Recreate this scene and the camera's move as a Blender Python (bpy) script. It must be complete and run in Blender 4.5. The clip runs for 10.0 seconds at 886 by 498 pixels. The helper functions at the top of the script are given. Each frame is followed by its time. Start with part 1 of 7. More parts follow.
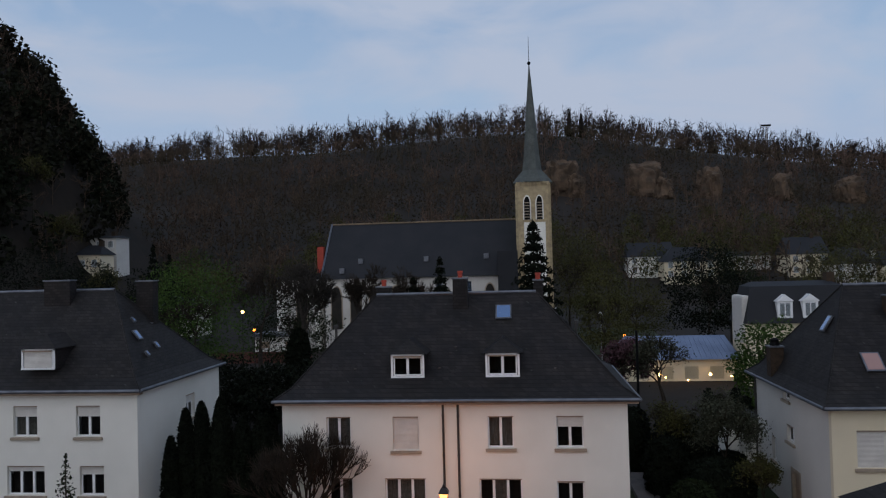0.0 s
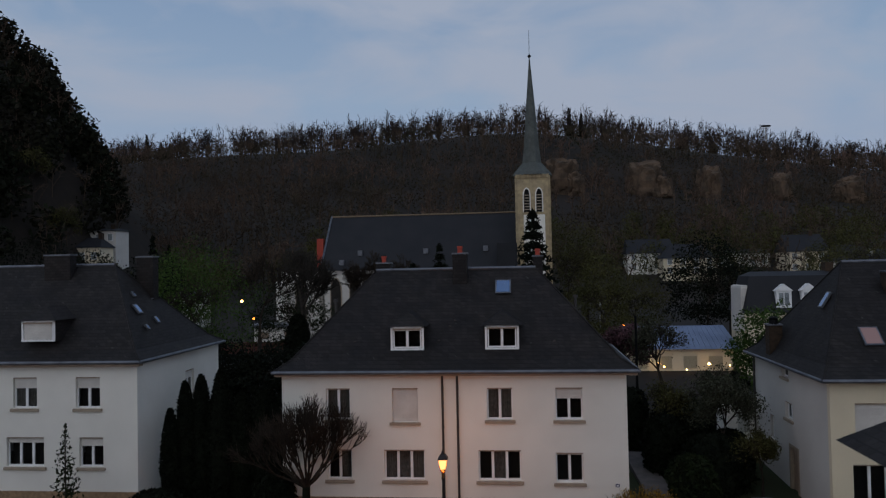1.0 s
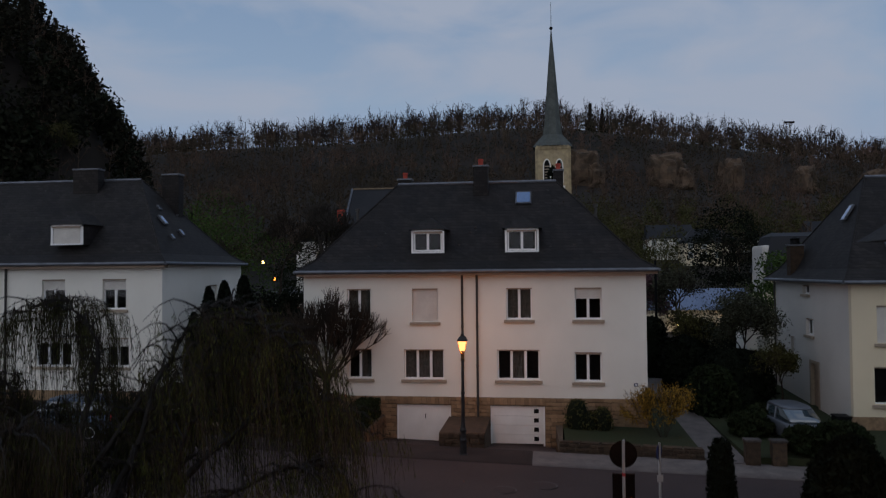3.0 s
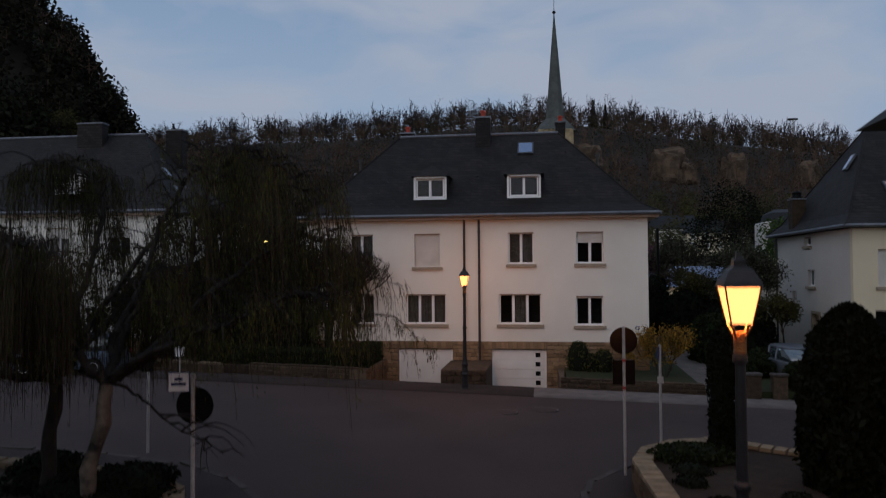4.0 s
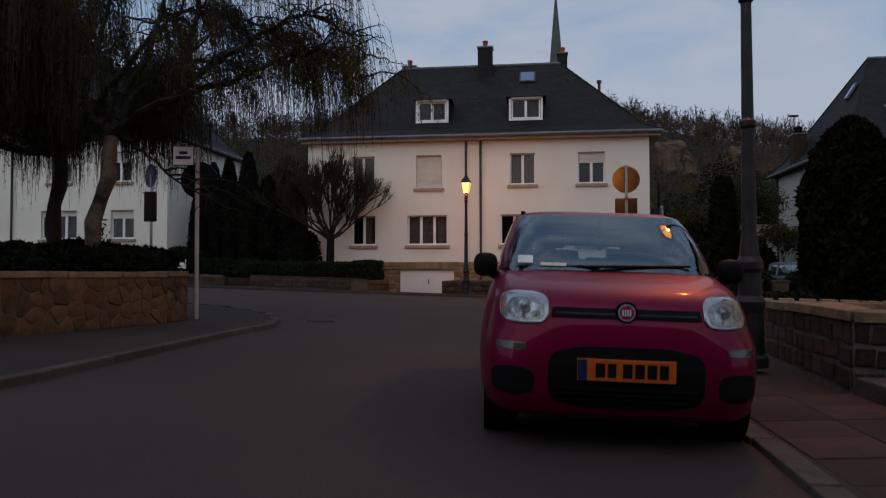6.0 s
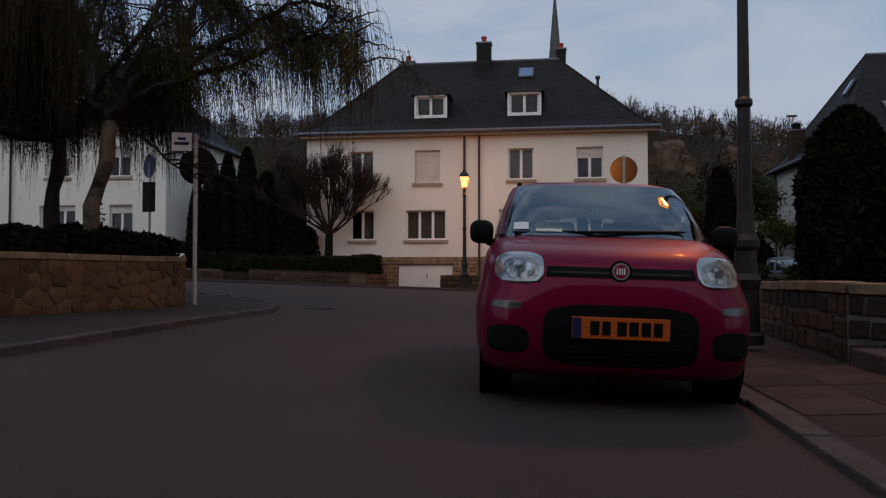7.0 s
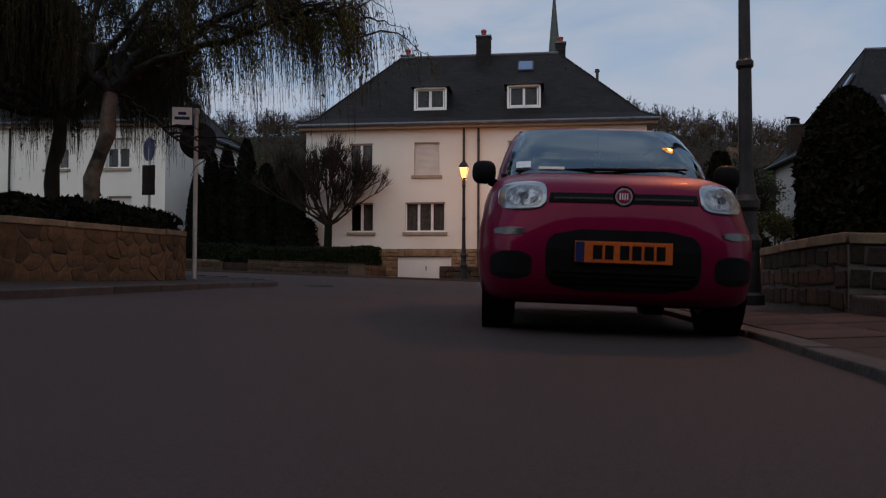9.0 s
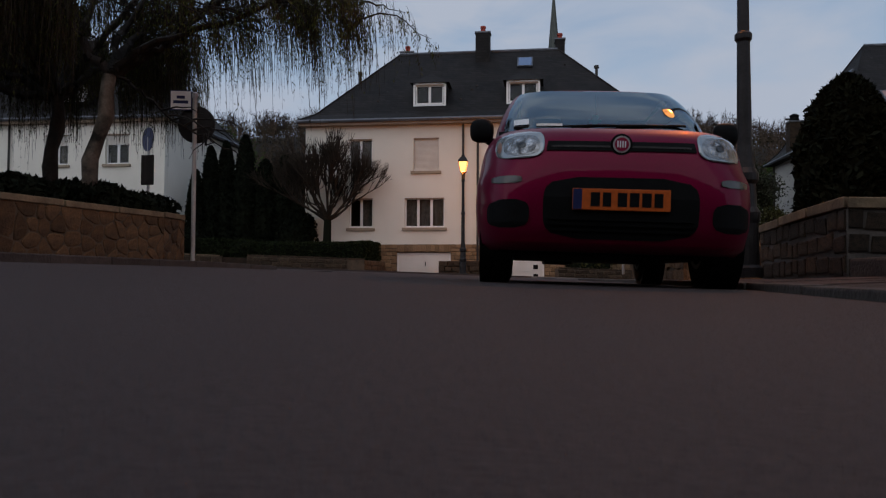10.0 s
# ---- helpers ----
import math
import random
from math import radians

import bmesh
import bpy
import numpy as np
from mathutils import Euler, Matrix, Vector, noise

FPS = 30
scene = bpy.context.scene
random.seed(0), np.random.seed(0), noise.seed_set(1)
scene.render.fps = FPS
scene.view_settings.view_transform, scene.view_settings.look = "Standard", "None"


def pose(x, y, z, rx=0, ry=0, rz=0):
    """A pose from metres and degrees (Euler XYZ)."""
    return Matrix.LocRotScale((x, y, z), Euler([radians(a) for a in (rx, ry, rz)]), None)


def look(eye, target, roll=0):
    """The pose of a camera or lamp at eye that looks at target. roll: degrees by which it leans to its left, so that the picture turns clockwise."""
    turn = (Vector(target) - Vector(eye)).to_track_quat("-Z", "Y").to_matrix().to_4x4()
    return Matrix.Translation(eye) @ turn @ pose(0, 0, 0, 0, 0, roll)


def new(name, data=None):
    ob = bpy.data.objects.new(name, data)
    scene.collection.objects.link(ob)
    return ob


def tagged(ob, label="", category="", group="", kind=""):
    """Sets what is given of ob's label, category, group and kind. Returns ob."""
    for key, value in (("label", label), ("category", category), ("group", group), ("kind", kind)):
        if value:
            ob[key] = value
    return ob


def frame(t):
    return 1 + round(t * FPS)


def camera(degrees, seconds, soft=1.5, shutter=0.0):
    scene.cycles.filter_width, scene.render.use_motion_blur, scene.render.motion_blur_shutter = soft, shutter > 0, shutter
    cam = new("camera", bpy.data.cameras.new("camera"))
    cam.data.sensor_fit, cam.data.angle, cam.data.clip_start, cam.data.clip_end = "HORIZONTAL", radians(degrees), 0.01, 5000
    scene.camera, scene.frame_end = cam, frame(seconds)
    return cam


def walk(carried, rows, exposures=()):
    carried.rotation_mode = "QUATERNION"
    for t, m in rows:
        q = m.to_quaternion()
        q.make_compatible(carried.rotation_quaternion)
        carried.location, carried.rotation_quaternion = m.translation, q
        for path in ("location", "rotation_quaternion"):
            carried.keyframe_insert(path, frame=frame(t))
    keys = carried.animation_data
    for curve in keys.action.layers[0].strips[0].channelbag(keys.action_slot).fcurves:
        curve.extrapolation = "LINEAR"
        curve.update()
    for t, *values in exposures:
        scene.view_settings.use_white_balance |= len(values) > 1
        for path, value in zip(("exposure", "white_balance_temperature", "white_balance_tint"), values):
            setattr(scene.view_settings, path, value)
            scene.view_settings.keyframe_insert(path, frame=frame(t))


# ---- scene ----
cam = camera(61.0, 10.0, soft=1.2, shutter=0.5)
PATH = [
    (0, (0.69, -0.16, 13.388), (0.475, 1.828, 13.436), -1.5),
    (0.5, (0.664, -0.174, 12.938), (0.45, 1.814, 12.989), -1.4),
    (1, (0.627, -0.218, 12.05), (0.414, 1.77, 12.101), -1.2),
    (1.5, (0.564, -0.268, 10.944), (0.333, 1.717, 11.012), -1.1),
    (2, (0.593, -0.252, 9.844), (0.354, 1.733, 9.9), -0.9),
    (2.5, (0.589, -0.277, 8.655), (0.326, 1.704, 8.713), -0.8),
    (2.7, (0.507, -0.379, 8.126), (0.247, 1.603, 8.183), -0.6),
    (3.8, (0.489, -0.467, 5.397), (0.219, 1.513, 5.454), -0.4),
    (4, (0.504, -0.48, 4.805), (0.234, 1.501, 4.864), -0.4),
    (4.5, (0.471, -0.469, 3.948), (0.2, 1.512, 4.011), -0.4),
    (5, (0.423, -0.466, 2.897), (0.153, 1.514, 2.959), -0.3),
    (5.5, (0.429, -0.505, 1.584), (0.16, 1.476, 1.645), -0.1),
    (5.7, (0.411, -0.406, 1.291), (0.141, 1.575, 1.354), -0.1),
    (6.8, (0.424, -0.44, 0.905), (0.156, 1.541, 0.966), 0.0),
    (7, (0.431, -0.431, 0.843), (0.164, 1.551, 0.905), 0.0),
    (7.5, (0.431, -0.429, 0.724), (0.165, 1.552, 0.786), 0.0),
    (8, (0.421, -0.405, 0.655), (0.156, 1.576, 0.719), 0.1),
    (8.5, (0.406, -0.393, 0.59), (0.142, 1.588, 0.654), 0.2),
    (9, (0.405, -0.427, 0.42), (0.142, 1.555, 0.485), 0.2),
    (9.5, (0.41, -0.406, 0.262), (0.147, 1.576, 0.33), 0.2),
    (10, (0.416, -0.402, 0.123), (0.154, 1.58, 0.193), 0.2),
]
walk(cam, [(t, look(eye, target, roll)) for t, eye, target, roll in PATH], [(0, 0.28, 6500, 10), (0.6, 0.10, 6500, 10), (1.2, -0.13, 6500, 10), (2.7, -0.13, 6500, 10), (4.5, 0.0, 6600, 10), (5.7, 0.10, 6750, 10), (7.0, 0.18, 6850, 10), (10, 0.18, 6850, 10)])

# light levels
SKY, SUN, LAMP_W = 0.92, 0.82, 190.0

# ---- world and light ----
world = bpy.data.worlds.new("dusk_sky")
world.use_nodes = True
scene.world = world
wt = world.node_tree
wt.nodes.clear()


def link(tree, a, b):
    tree.links.new(a, b)


w_out = wt.nodes.new("ShaderNodeOutputWorld")
w_bg = wt.nodes.new("ShaderNodeBackground")
w_co = wt.nodes.new("ShaderNodeTexCoord")
w_sep = wt.nodes.new("ShaderNodeSeparateXYZ")
w_ramp = wt.nodes.new("ShaderNodeValToRGB")
w_map = wt.nodes.new("ShaderNodeMapping")
w_noise = wt.nodes.new("ShaderNodeTexNoise")
w_mix = wt.nodes.new("ShaderNodeMix")
w_cr = wt.nodes.new("ShaderNodeValToRGB")
w_mix.data_type = "RGBA"
link(wt, w_co.outputs["Generated"], w_sep.inputs[0])
link(wt, w_sep.outputs[2], w_ramp.inputs[0])
els = w_ramp.color_ramp.elements
els[0].position, els[0].color = 0.0, (0.38, 0.42, 0.55, 1)
els[1].position, els[1].color = 0.6, (0.17, 0.26, 0.42, 1)
e = els.new(0.22)
e.color = (0.31, 0.42, 0.58, 1)
e = els.new(0.36)
e.color = (0.23, 0.34, 0.52, 1)
w_map.inputs["Scale"].default_value = (2.0, 2.0, 5.0)
link(wt, w_co.outputs["Generated"], w_map.inputs[0])
link(wt, w_map.outputs[0], w_noise.inputs[0])
w_noise.inputs["Scale"].default_value = 2.3
w_noise.inputs["Detail"].default_value = 9
w_noise.inputs["Distortion"].default_value = 0.4
w_cr.color_ramp.elements[0].position = 0.40
w_cr.color_ramp.elements[1].position = 0.64
link(wt, w_noise.outputs[0], w_cr.inputs[0])
link(wt, w_cr.outputs[0], w_mix.inputs[0])
link(wt, w_ramp.outputs[0], w_mix.inputs[6])
w_mix.inputs[7].default_value = (0.385, 0.445, 0.565, 1)
link(wt, w_mix.outputs[2], w_bg.inputs[0])
w_bg.inputs[1].default_value = SKY
link(wt, w_bg.outputs[0], w_out.inputs[0])

sun = new("sun", bpy.data.lights.new("sun", "SUN"))
sun.data.energy = SUN
sun.data.angle = radians(120)
sun.data.color = (1.0, 0.93, 0.87)
sun.matrix_world = look((-8, -30, 13), (0, 10, 0))


# ---- materials ----
MATS = {}


def M(name, c1, c2=None, scale=3.0, rough=0.8, bump=0.2, metal=0.0, fine=40.0, vary=0.0, island=False, spec=0.3):
    """A weathered surface: two colours mixed by coarse noise, grain by fine noise, relief from both."""
    if name in MATS:
        return MATS[name]
    m = bpy.data.materials.new(name)
    m.use_nodes = True
    t = m.node_tree
    p = t.nodes["Principled BSDF"]
    co = t.nodes.new("ShaderNodeTexCoord")
    n1 = t.nodes.new("ShaderNodeTexNoise")
    n1.inputs["Scale"].default_value = scale
    n1.inputs["Detail"].default_value = 5
    n2 = t.nodes.new("ShaderNodeTexNoise")
    n2.inputs["Scale"].default_value = fine
    n2.inputs["Detail"].default_value = 3
    link(t, co.outputs["Object"], n1.inputs[0])
    link(t, co.outputs["Object"], n2.inputs[0])
    r = t.nodes.new("ShaderNodeValToRGB")
    r.color_ramp.elements[0].position, r.color_ramp.elements[1].position = 0.32, 0.68
    c2 = c2 or tuple(v * 0.75 for v in c1)
    r.color_ramp.elements[0].color, r.color_ramp.elements[1].color = (*c1, 1), (*c2, 1)
    link(t, n1.outputs[0], r.inputs[0])
    g = t.nodes.new("ShaderNodeMix")
    g.data_type, g.blend_type = "RGBA", "OVERLAY"
    g.inputs[0].default_value = 0.35
    link(t, r.outputs[0], g.inputs[6])
    link(t, n2.outputs[0], g.inputs[7])
    last = g.outputs[2]
    if vary:
        if island:
            src = t.nodes.new("ShaderNodeNewGeometry").outputs["Random Per Island"]
        else:
            src = t.nodes.new("ShaderNodeObjectInfo").outputs["Random"]
        mr = t.nodes.new("ShaderNodeMapRange")
        mr.inputs[3].default_value, mr.inputs[4].default_value = 1 - vary, 1 + vary
        link(t, src, mr.inputs[0])
        hs = t.nodes.new("ShaderNodeHueSaturation")
        link(t, mr.outputs[0], hs.inputs["Value"])
        link(t, last, hs.inputs["Color"])
        last = hs.outputs[0]
    link(t, last, p.inputs["Base Color"])
    p.inputs["Roughness"].default_value = rough
    p.inputs["Metallic"].default_value = metal
    p.inputs["Specular IOR Level"].default_value = spec
    if bump:
        b = t.nodes.new("ShaderNodeBump")
        b.inputs["Strength"].default_value = bump
        b.inputs["Distance"].default_value = 0.02
        ad = t.nodes.new("ShaderNodeMath")
        link(t, n1.outputs[0], ad.inputs[0])
        link(t, n2.outputs[0], ad.inputs[1])
        link(t, ad.outputs[0], b.inputs["Height"])
        link(t, b.outputs[0], p.inputs["Normal"])
    MATS[name] = m
    return m


def slate_mat(name, c1, c2, moss):
    """Weathered roof slates in courses, some replaced, some mossy."""
    m = M(name, c1, c2, 0.9, 0.7, 0.0, 0, 25, spec=0.18)
    t = m.node_tree
    p = t.nodes["Principled BSDF"]
    co = t.nodes.new("ShaderNodeTexCoord")
    sp = t.nodes.new("ShaderNodeSeparateXYZ")
    ad = t.nodes.new("ShaderNodeMath")
    cb = t.nodes.new("ShaderNodeCombineXYZ")
    link(t, co.outputs["Object"], sp.inputs[0])
    link(t, sp.outputs[0], ad.inputs[0])
    link(t, sp.outputs[1], ad.inputs[1])
    link(t, ad.outputs[0], cb.inputs[0])
    link(t, sp.outputs[2], cb.inputs[1])
    br = t.nodes.new("ShaderNodeTexBrick")
    br.inputs["Scale"].default_value = 1.0
    br.inputs["Brick Width"].default_value = 0.30
    br.inputs["Row Height"].default_value = 0.15
    br.inputs["Mortar Size"].default_value = 0.012
    br.inputs["Color1"].default_value = (0.75, 0.75, 0.75, 1)
    br.inputs["Color2"].default_value = (1.25, 1.25, 1.3, 1)
    br.inputs["Mortar"].default_value = (0.45, 0.45, 0.45, 1)
    link(t, cb.outputs[0], br.inputs[0])
    mu = t.nodes.new("ShaderNodeMix")
    mu.data_type, mu.blend_type = "RGBA", "MULTIPLY"
    mu.inputs[0].default_value = 1.0
    old = p.inputs["Base Color"].links[0].from_socket
    link(t, old, mu.inputs[6])
    link(t, br.outputs[0], mu.inputs[7])
    # light specks of lichen and newer slates
    vo = t.nodes.new("ShaderNodeTexNoise")
    vo.inputs["Scale"].default_value = 5.0
    vo.inputs["Detail"].default_value = 2
    link(t, cb.outputs[0], vo.inputs[0])
    vr = t.nodes.new("ShaderNodeValToRGB")
    vr.color_ramp.elements[0].position, vr.color_ramp.elements[1].position = 0.70, 0.76
    link(t, vo.outputs[0], vr.inputs[0])
    mm = t.nodes.new("ShaderNodeMix")
    mm.data_type = "RGBA"
    link(t, vr.outputs[0], mm.inputs[0])
    link(t, mu.outputs[2], mm.inputs[6])
    mm.inputs[7].default_value = (*moss, 1)
    link(t, mm.outputs[2], p.inputs["Base Color"])
    b = t.nodes.new("ShaderNodeBump")
    b.inputs["Strength"].default_value = 0.5
    b.inputs["Distance"].default_value = 0.01
    link(t, br.outputs["Fac"], b.inputs["Height"])
    b.invert = True
    link(t, b.outputs[0], p.inputs["Normal"])
    return m


def glow_mat(name, c, strength):
    m = bpy.data.materials.new(name)
    m.use_nodes = True
    p = m.node_tree.nodes["Principled BSDF"]
    p.inputs["Base Color"].default_value = (*c, 1)
    p.inputs["Emission Color"].default_value = (*c, 1)
    p.inputs["Emission Strength"].default_value = strength
    return m


def glass_mat(name, tint, rough=0.03, trans=0.0):
    m = bpy.data.materials.new(name)
    m.use_nodes = True
    p = m.node_tree.nodes["Principled BSDF"]
    p.inputs["Base Color"].default_value = (*tint, 1)
    p.inputs["Roughness"].default_value = rough
    p.inputs["Specular IOR Level"].default_value = 0.7
    p.inputs["Transmission Weight"].default_value = trans
    return m


RENDER_W = M("white_render", (0.76, 0.73, 0.66), (0.66, 0.635, 0.57), 0.35, 0.9, 0.25, 0, 60)
RENDER_C = M("cream_render", (0.72, 0.62, 0.44), (0.62, 0.54, 0.39), 0.35, 0.9, 0.25, 0, 60)
RENDER_G = M("grey_render", (0.58, 0.55, 0.50), (0.50, 0.47, 0.43), 0.35, 0.9, 0.25, 0, 60)
SLATE = slate_mat("slate", (0.014, 0.0125, 0.0125), (0.024, 0.020, 0.018), (0.06, 0.058, 0.053))
SLATE2 = slate_mat("old_slate", (0.014, 0.0125, 0.0125), (0.024, 0.021, 0.019), (0.06, 0.058, 0.053))
SLATE_FAR = M("far_slate", (0.010, 0.011, 0.014), (0.017, 0.017, 0.020), 0.3, 0.7, 0.1)
ZINC = M("zinc", (0.16, 0.17, 0.19), (0.10, 0.105, 0.12), 2.0, 0.45, 0.1, 0.7)
ZINC_D = M("dark_downpipe", (0.035, 0.033, 0.032), (0.055, 0.05, 0.045), 3.0, 0.55, 0.1, 0.2)
PVC = M("white_window_frame", (0.80, 0.80, 0.79), (0.72, 0.72, 0.71), 2.0, 0.4, 0.0)
SHUT = M("white_shutter", (0.60, 0.57, 0.52), (0.52, 0.49, 0.45), 2.0, 0.5, 0.05)
SILL = M("sandstone_sill", (0.36, 0.29, 0.21), (0.27, 0.22, 0.17), 4.0, 0.9, 0.3)
PANE = bpy.data.materials.new("window_pane")
PANE.use_nodes = True
pt = PANE.node_tree
pm, pa, pb = pt.nodes.new("ShaderNodeMixShader"), pt.nodes.new("ShaderNodeBsdfTransparent"), pt.nodes.new("ShaderNodeBsdfGlossy")
pb.inputs["Roughness"].default_value = 0.02
pa.inputs[0].default_value = (0.70, 0.72, 0.73, 1)
pm.inputs[0].default_value = 0.025
link(pt, pa.outputs[0], pm.inputs[1])
link(pt, pb.outputs[0], pm.inputs[2])
link(pt, pm.outputs[0], pt.nodes["Material Output"].inputs[0])
CURTAIN = M("net_curtain", (0.36, 0.32, 0.27), (0.20, 0.175, 0.15), 9.0, 0.95, 0.1)
# near-black colour stands in for the shade of unlit rooms
ROOM_SHADE = M("dark_room", (0.02, 0.018, 0.016), (0.03, 0.025, 0.02), 2.0, 1.0, 0.0)
SOFFIT = M("painted_soffit", (0.30, 0.22, 0.16), (0.24, 0.18, 0.13), 2.0, 0.7, 0.1)
STONE_T = M("tan_sandstone", (0.31, 0.205, 0.118), (0.20, 0.132, 0.080), 6.0, 0.95, 0.6, 0, 35, 0.25)
STONE_B = M("brown_sandstone", (0.135, 0.075, 0.036), (0.062, 0.037, 0.021), 5.0, 0.95, 0.7, 0, 30, 0.40)
STONE_G = M("grey_brown_stone", (0.072, 0.046, 0.028), (0.033, 0.023, 0.016), 5.0, 0.95, 0.7, 0, 30, 0.35)
STONE_C = M("church_stone", (0.42, 0.33, 0.19), (0.28, 0.22, 0.14), 2.0, 0.95, 0.4, 0, 8, 0.3)
MORTAR = M("lime_mortar", (0.115, 0.084, 0.058), (0.068, 0.052, 0.038), 6.0, 0.95, 0.4)
PALE_MORTAR = M("pale_grey_mortar", (0.115, 0.10, 0.088), (0.075, 0.066, 0.06), 6.0, 0.95, 0.4)
CAP_P = M("pale_brick_coping", (0.27, 0.195, 0.12), (0.17, 0.125, 0.08), 5.0, 0.95, 0.5, 0, 30, 0.2)
CAP = M("sandstone_coping", (0.21, 0.15, 0.092), (0.12, 0.088, 0.058), 5.0, 0.95, 0.5, 0, 30, 0.2)
ASPHALT = M("asphalt", (0.059, 0.041, 0.038), (0.043, 0.030, 0.029), 0.35, 0.85, 0.9, 0, 110)
PAVE = M("pavement_asphalt", (0.038, 0.026, 0.023), (0.022, 0.016, 0.015), 0.9, 0.9, 0.4, 0, 90)
# red-brown slabs, the red partly the street lamp's orange put into colour
PAVER = M("worn_lamp_red_paver", (0.040, 0.022, 0.018), (0.022, 0.014, 0.012), 2.0, 0.9, 0.4, 0, 60, 0.35)
KERB = M("kerb_stone", (0.075, 0.062, 0.056), (0.042, 0.036, 0.033), 5.0, 0.9, 0.4, 0, 40, 0.25)
CONC = M("pale_concrete", (0.15, 0.13, 0.122), (0.10, 0.088, 0.084), 2.0, 0.9, 0.3)
SOIL = M("dark_soil", (0.040, 0.024, 0.015), (0.022, 0.014, 0.010), 3.0, 1.0, 0.8, 0, 20)
GRASS = M("lawn", (0.020, 0.030, 0.010), (0.029, 0.032, 0.013), 0.7, 1.0, 0.8, 0, 25)
# kept dark, like the scrub, to paint shade between the hill's crowns
HILLSOIL = M("leaf_litter_slope", (0.022, 0.016, 0.012), (0.014, 0.012, 0.009), 0.04, 1.0, 0.5, 0, 0.6)
BARK = M("grey_bark", (0.045, 0.036, 0.028), (0.018, 0.015, 0.012), 6.0, 0.95, 0.8, 0, 30)
BARK_D = M("dark_bark", (0.022, 0.017, 0.014), (0.009, 0.008, 0.007), 6.0, 0.95, 0.8, 0, 30)
BIRCH = M("pale_flaking_bark", (0.15, 0.118, 0.092), (0.012, 0.010, 0.008), 4.5, 0.9, 0.8, 0, 30)
TWIG = M("bare_twigs", (0.042, 0.032, 0.024), (0.024, 0.019, 0.015), 1.0, 0.95, 0.0, 0, 9, 0.3, True, spec=0.08)
TWIG2 = M("far_bare_crowns", (0.112, 0.072, 0.054), (0.046, 0.040, 0.026), 0.022, 0.95, 0.0, 0, 0.11, 0.35, True, spec=0.08)
TWIG3 = M("skyline_bare_crowns", (0.052, 0.040, 0.035), (0.030, 0.024, 0.021), 0.03, 0.95, 0.0, 0, 0.5, 0.35, True, spec=0.08)
LEAF_W = M("willow_leaves", (0.070, 0.073, 0.019), (0.036, 0.042, 0.012), 1.5, 0.9, 0.0, 0, 9, 0.4, True, spec=0.08)
# darker copy of the willow leaves, puts the west crown's shade into colour
LEAF_X = M("shaded_willow_leaves", (0.044, 0.046, 0.014), (0.022, 0.025, 0.009), 1.5, 0.9, 0.0, 0, 9, 0.4, True, spec=0.08)
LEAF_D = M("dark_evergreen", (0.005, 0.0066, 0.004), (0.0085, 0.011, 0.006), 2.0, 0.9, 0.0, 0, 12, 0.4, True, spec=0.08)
LEAF_S = M("spur_evergreen", (0.009, 0.012, 0.006), (0.016, 0.014, 0.009), 0.08, 0.9, 0.0, 0, 0.8, 0.4, True, spec=0.08)
LEAF_G = M("spring_green_leaves", (0.050, 0.084, 0.018), (0.030, 0.052, 0.012), 0.6, 0.85, 0.0, 0, 6, 0.4, True, spec=0.08)
LEAF_O = M("olive_buds", (0.070, 0.062, 0.020), (0.040, 0.043, 0.016), 0.25, 0.85, 0.0, 0, 6, 0.4, True, spec=0.08)
# scrub darkened so its colour gives shaded gaps between the crowns
LEAF_R = M("hill_scrub_gap_shade", (0.052, 0.034, 0.022), (0.028, 0.027, 0.014), 0.025, 0.95, 0.0, 0, 0.7, 0.5, True, spec=0.08)
LEAF_B = M("box_hedge_leaves", (0.012, 0.019, 0.007), (0.018, 0.022, 0.009), 2.0, 0.8, 0.0, 0, 12, 0.4, True, spec=0.08)
FORSY = M("forsythia_flowers", (0.30, 0.17, 0.022), (0.16, 0.10, 0.02), 2.0, 0.8, 0.0, 0, 12, 0.4, True, spec=0.08)
BLOSSOM = M("white_blossom", (0.075, 0.076, 0.05), (0.03, 0.033, 0.02), 1.0, 0.8, 0.0, 0, 8, 0.4, True, spec=0.08)
BLACKM = M("black_cast_iron", (0.022, 0.019, 0.019), (0.035, 0.03, 0.03), 8.0, 0.45, 0.1, 0.4)
GALV = M("galvanised_post", (0.42, 0.41, 0.40), (0.32, 0.31, 0.30), 6.0, 0.5, 0.05, 0.3)
SIGNBACK = M("dull_sign_back", (0.042, 0.035, 0.034), (0.032, 0.027, 0.026), 4.0, 0.22, 0.02, 0.9)
SIGNRED = M("red_sign_paint", (0.32, 0.03, 0.03), (0.25, 0.025, 0.025), 4.0, 0.45, 0.0)
SIGNBLUE = M("blue_sign_paint", (0.012, 0.018, 0.085), (0.012, 0.015, 0.065), 4.0, 0.45, 0.0)
WHITE = M("white_enamel", (0.78, 0.78, 0.78), (0.70, 0.70, 0.70), 4.0, 0.4, 0.0)
CLAY = M("red_clay_pot", (0.40, 0.06, 0.035), (0.28, 0.045, 0.03), 4.0, 0.8, 0.2)
GARAGE = M("white_garage_door", (0.74, 0.73, 0.70), (0.66, 0.65, 0.62), 1.5, 0.5, 0.05)
ROCK = M("limestone_cliff", (0.125, 0.083, 0.054), (0.036, 0.028, 0.02), 0.22, 1.0, 1.0, 0, 1.2)
METALROOF = M("blue_metal_roof", (0.20, 0.25, 0.36), (0.15, 0.19, 0.28), 0.5, 0.4, 0.05, 0.4)
